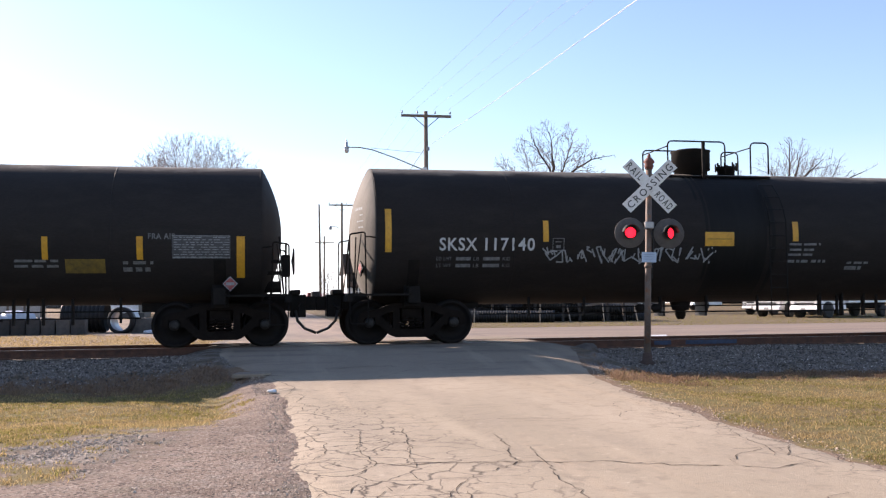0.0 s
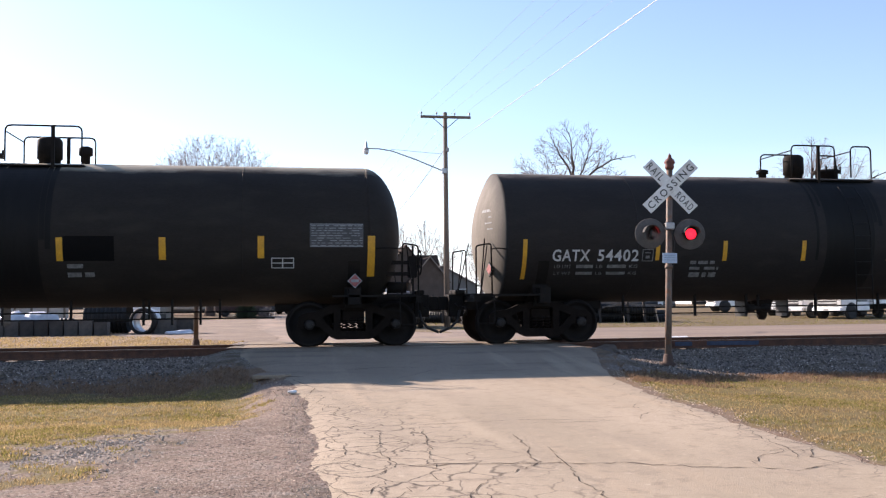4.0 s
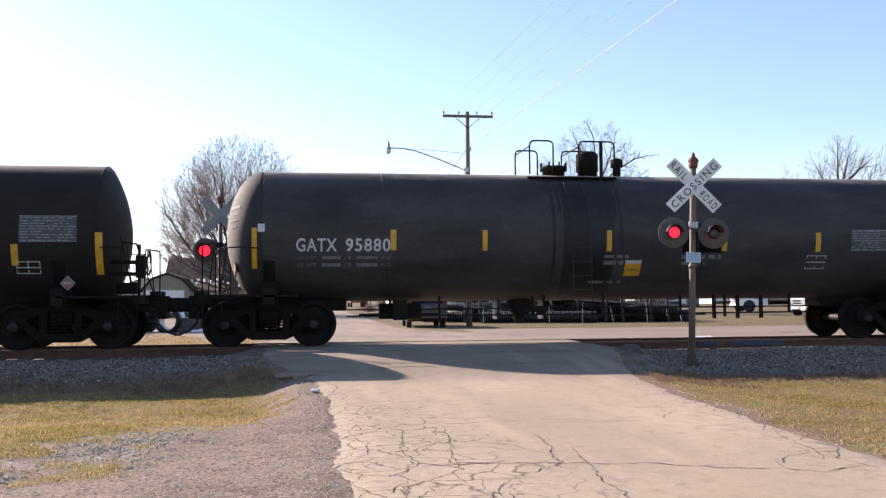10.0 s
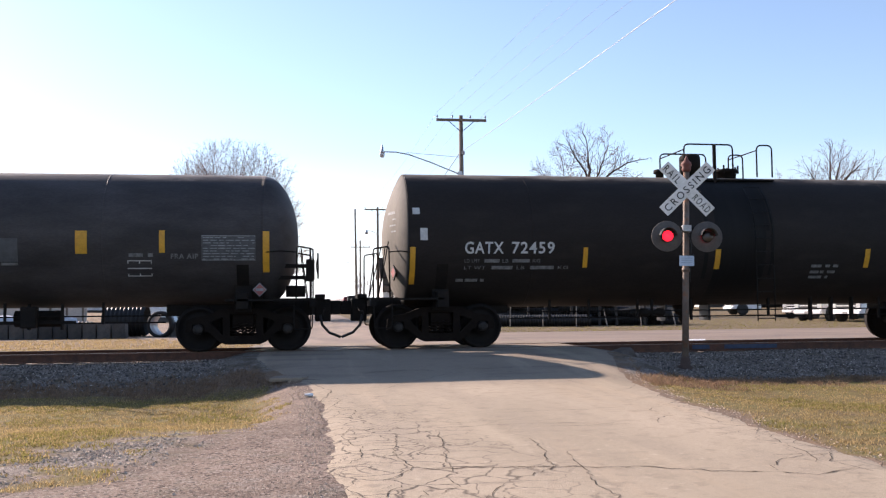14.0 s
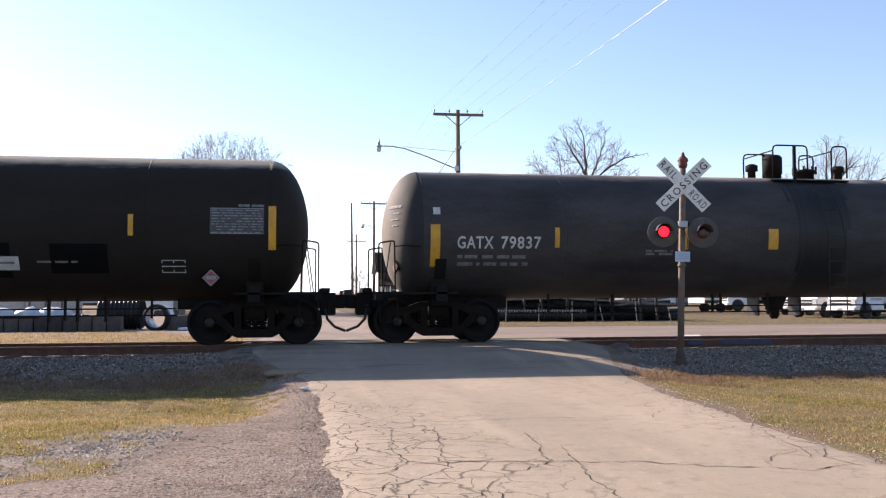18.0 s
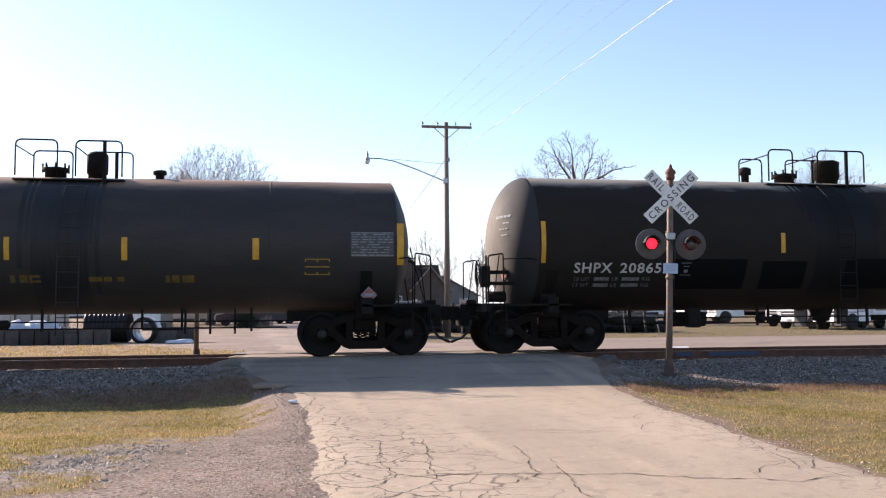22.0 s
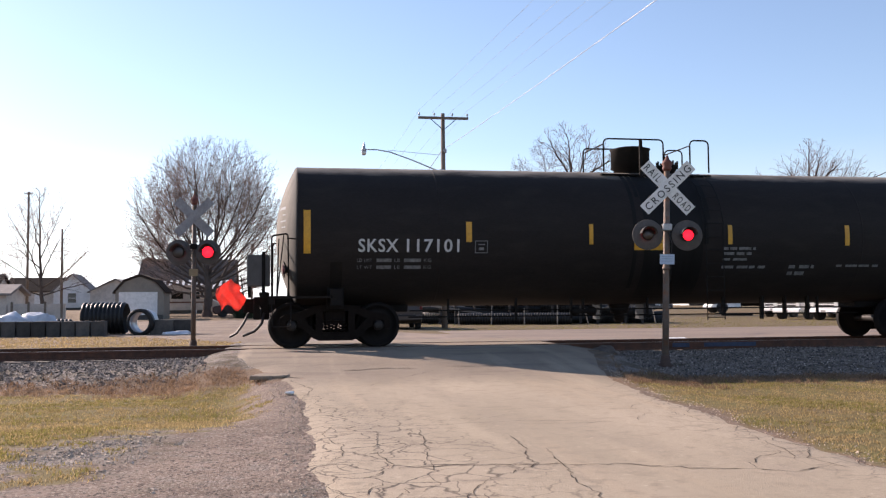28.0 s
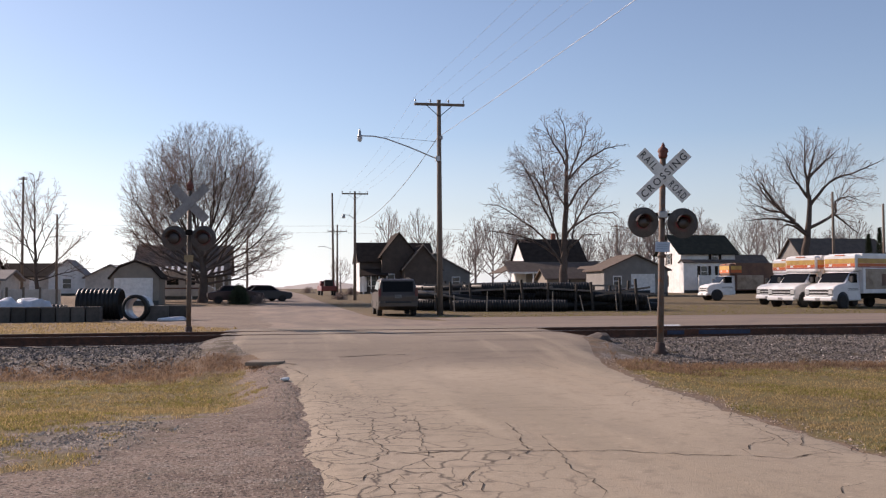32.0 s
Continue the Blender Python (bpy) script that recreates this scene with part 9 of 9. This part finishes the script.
b0 = block(pose(-12.9, 39.9, -0.11))
for k in range(1, 11):
    copy_thing(b0, pose(-12.9 + 0.575 * k, 39.9 - 0.06 * k + 0.05 * wob(k, 3), -0.11, 0, 0, 4 * wob(k, 9)))
bb = block(pose(-4.85, 40.6, -0.11), 0.95)
copy_thing(bb, pose(-4.0, 40.7, -0.11))
corrugated(pose(-7.3, 41.6, 0.58, 0, 0, -6), 1.75, 0.68, "large black corrugated culvert pipe on its side", 0.16)
corrugated(pose(-5.62, 40.5, 0.42, 0, 0, 74), 0.75, 0.53, "short wide culvert ring with a bright inside", name="culvert_ring", mat=STEEL_BRIGHT, plain=True, wall=0.10)
# dark ring laid over the near end of the bright culvert
rim_bm = lathe([(-0.39, 0.42), (-0.39, 0.56), (-0.10, 0.56), (-0.10, 0.545), (-0.375, 0.545), (-0.375, 0.42), (-0.39, 0.42)], "x", 24)
bmesh.ops.delete(rim_bm, geom=[f for f in rim_bm.faces if len(f.verts) > 4], context="FACES_ONLY")
part("rim", rim_bm, PIPE_BLACK, bpy.data.objects["culvert_ring"], "black ring round the culvert end")
corrugated(pose(-10.6, 42.6, 0.35, 0, 4, 8), 3.4, 0.30, "black drain pipe lying behind concrete blocks", 0.15)
corrugated(pose(-9.4, 41.4, 0.14, 0, 0, 70), 0.8, 0.30, "short black drain pipe with its open end showing", 0.15)
corrugated(pose(-12.0, 41.2, 0.18, 0, 0, 75), 0.9, 0.34, "short black drain pipe with its open end showing", 0.15)
for k, (x, y, s) in enumerate(((-12.2, 41.3, 0.52), (-11.0, 41.5, 0.5), (-10.1, 41.9, 0.55))):
    bm = bmesh.new()
    bmesh.ops.create_icosphere(bm, subdivisions=3, radius=1.0)
    for v in bm.verts:
        v.co *= 1 + 0.28 * noise.noise(v.co * 1.7 + Vector((k, 0, 0))) + 0.16 * noise.noise(v.co * 4.5)
        v.co = Vector((v.co.x * s * 1.5, v.co.y * s, max(-0.1, v.co.z * s)))
    b = tagged(part("tarpaulin", bm, TARP, smooth=True), "crumpled white plastic sheet heaped behind the blocks", "tarpaulin", "plastic heaps")
    b.matrix_basis = pose(x, y, 0.32)
bm = bmesh.new()
bmesh.ops.create_icosphere(bm, subdivisions=2, radius=0.35)
for v in bm.verts:
    v.co *= 1 + 0.4 * noise.noise(v.co * 5)
    v.co = Vector((v.co.x * 1.8, v.co.y, max(-0.05, v.co.z * 0.4)))
tagged(part("plastic_sheet", bm, TARP), "crumpled pale plastic sheet on the ground", "plastic sheet").matrix_basis = pose(-4.1, 39.4, -0.06)
tagged(part("fence", boxes((-16.2, -12.9, 60.0, 60.15, -0.15, 1.2), bev=0.02), SIDING_PALE), "low tan board fence behind the yard", "fence")
for k in range(4):
    f = tagged(part("fence_post", boxes((-0.06, 0.06, -0.06, 0.06, 0, 1.45), bev=0.01), POLE_WOOD), "wooden fence post before the board fence", "post", "fence posts")
    f.matrix_basis = pose(-15.9 + 0.95 * k, 59.7, -0.12)
house(pose(-18.3, 62, -0.1), 4.0, 4.0, 1.9, 2.4, SIDING_PALE, SHINGLE_PALE, "tan shed at the edge of the yard", name="shed", category="shed")


# ---- far rise ----
vs, fs = [], []
for i in range(61):
    x = -60 + 3.0 * i
    tall = 4.2 * math.exp(-((x - 38) / 26) ** 2) + 0.8 + 0.9 * wob(x, 1, 0.12, 3) + 0.5 * wob(x, 2, 0.5, 5)
    vs += [(x, 560, -0.5), (x, 640, tall * 0.85), (x, 668, tall), (x, 720, -0.5)]
for i in range(60):
    for k in range(3):
        fs.append((i * 4 + k, i * 4 + 4 + k, i * 4 + 5 + k, i * 4 + 1 + k))
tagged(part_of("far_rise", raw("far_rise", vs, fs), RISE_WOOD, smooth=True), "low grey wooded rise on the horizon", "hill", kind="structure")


# ---- far roads ----
def strip(name, xa, xb, ys_, mat, label, lift=0.008, across=10):
    vs = []
    for y in ys_:
        l, r = xa(y), xb(y)
        vs += [(l + (r - l) * i / across, y, height(l + (r - l) * i / across, y) + lift - (0.03 if i in (0, across) else 0)) for i in range(across + 1)]
    n = across + 1
    fs = [(j * n + i, j * n + i + 1, (j + 1) * n + i + 1, (j + 1) * n + i) for j in range(len(ys_) - 1) for i in range(across)]
    return tagged(part_of(name, raw(name, vs, fs), mat, smooth=True), label, "road", kind="structure")


PALE_TAR = material("pale dusty asphalt", (0.26, 0.188, 0.138), 0.9, 0, (0.15, 0.11, 0.082), 0.55, 0.3, 30, 0.75, (0.115, 0.088, 0.068), stretch=(1, 0.3, 1))
STREET_TAR = material("pale street asphalt", (0.245, 0.178, 0.132), 0.9, 0, (0.155, 0.115, 0.087), 0.5, 0.3, 30, 0.7, (0.12, 0.092, 0.072), stretch=(0.16, 1.2, 1))
strip("far_road", lambda y: -0.95 - 1.1 * step(32, 60, y) + 0.5 * wob(1, y, 0.35) + 0.25 * wob(1, y, 1.3), lambda y: 6.0 + 3.4 * step(24, 27, y) * (1 - step(31, 41, y)) - 1.3 * step(30, 45, y) - 0.6 * step(60, 110, y) + 0.15 * wob(9, y, 0.6), lines([(23.2, 60, 60), (60, 150, 40), (150, 420, 30)]), PALE_TAR, "pale dusty far road running to the horizon")
strip("side_street", lambda y: 5.6, lambda y: 90.0, lines([(29.2, 39.8, 14)]), STREET_TAR, "pale asphalt street beyond the track", 0.006, 60)


# ---- what moves ----
def travel(t):
    """How far the train has rolled at t, from where it stands at 15 s."""
    u = t - 15.0
    return 4.9806 * u - 0.000676 * u * u - 0.0001825 * u ** 3


def motions():
    seconds = [k * 0.5 for k in range(65)]
    tenths = [k * 0.1 for k in range(321)]
    for c, car, wheels in TRAIN:
        walk(car, [(t, pose(c["x"] + travel(t), TRACK_Y, RAIL_Z)) for t in seconds])
        for wheelset, x in wheels:
            walk(wheelset, [(t, pose(x, 0, 0.457, 0, math.degrees(travel(t) / 0.457) % 360, 0)) for t in tenths])
    # the lamps take turns; each cup turns its lit roundel to the front, then its dark back
    half = 0.657
    fine_ = [k * 0.04 for k in range(801)]
    for lamps, lead in ((near_lamps, 0.02), (far_lamps, 0.10)):
        for k, r in enumerate(lamps):
            x = -0.365 if k == 0 else 0.365
            rows = []
            for t in fine_:
                n = int((t + lead) / half)
                late = t + lead - n * half
                lit = n % 2 == (1 if k == 0 else 0)
                # going out lags a little, coming on leads a little
                if lit:
                    turn = 180 * (1 - step(-0.08, 0.06, late))
                else:
                    turn = 180 * min(step(0.02, 0.16, late), 1 - step(-0.08, 0.06, late - half))
                if t > 30.87:
                    turn = 180 if not lit or turn > 0 else 180 * step(30.87, 31.0, t)
                rows.append((t, pose(x, -0.165, 2.445, 0, 0, turn)))
            walk(r, rows)


motions()
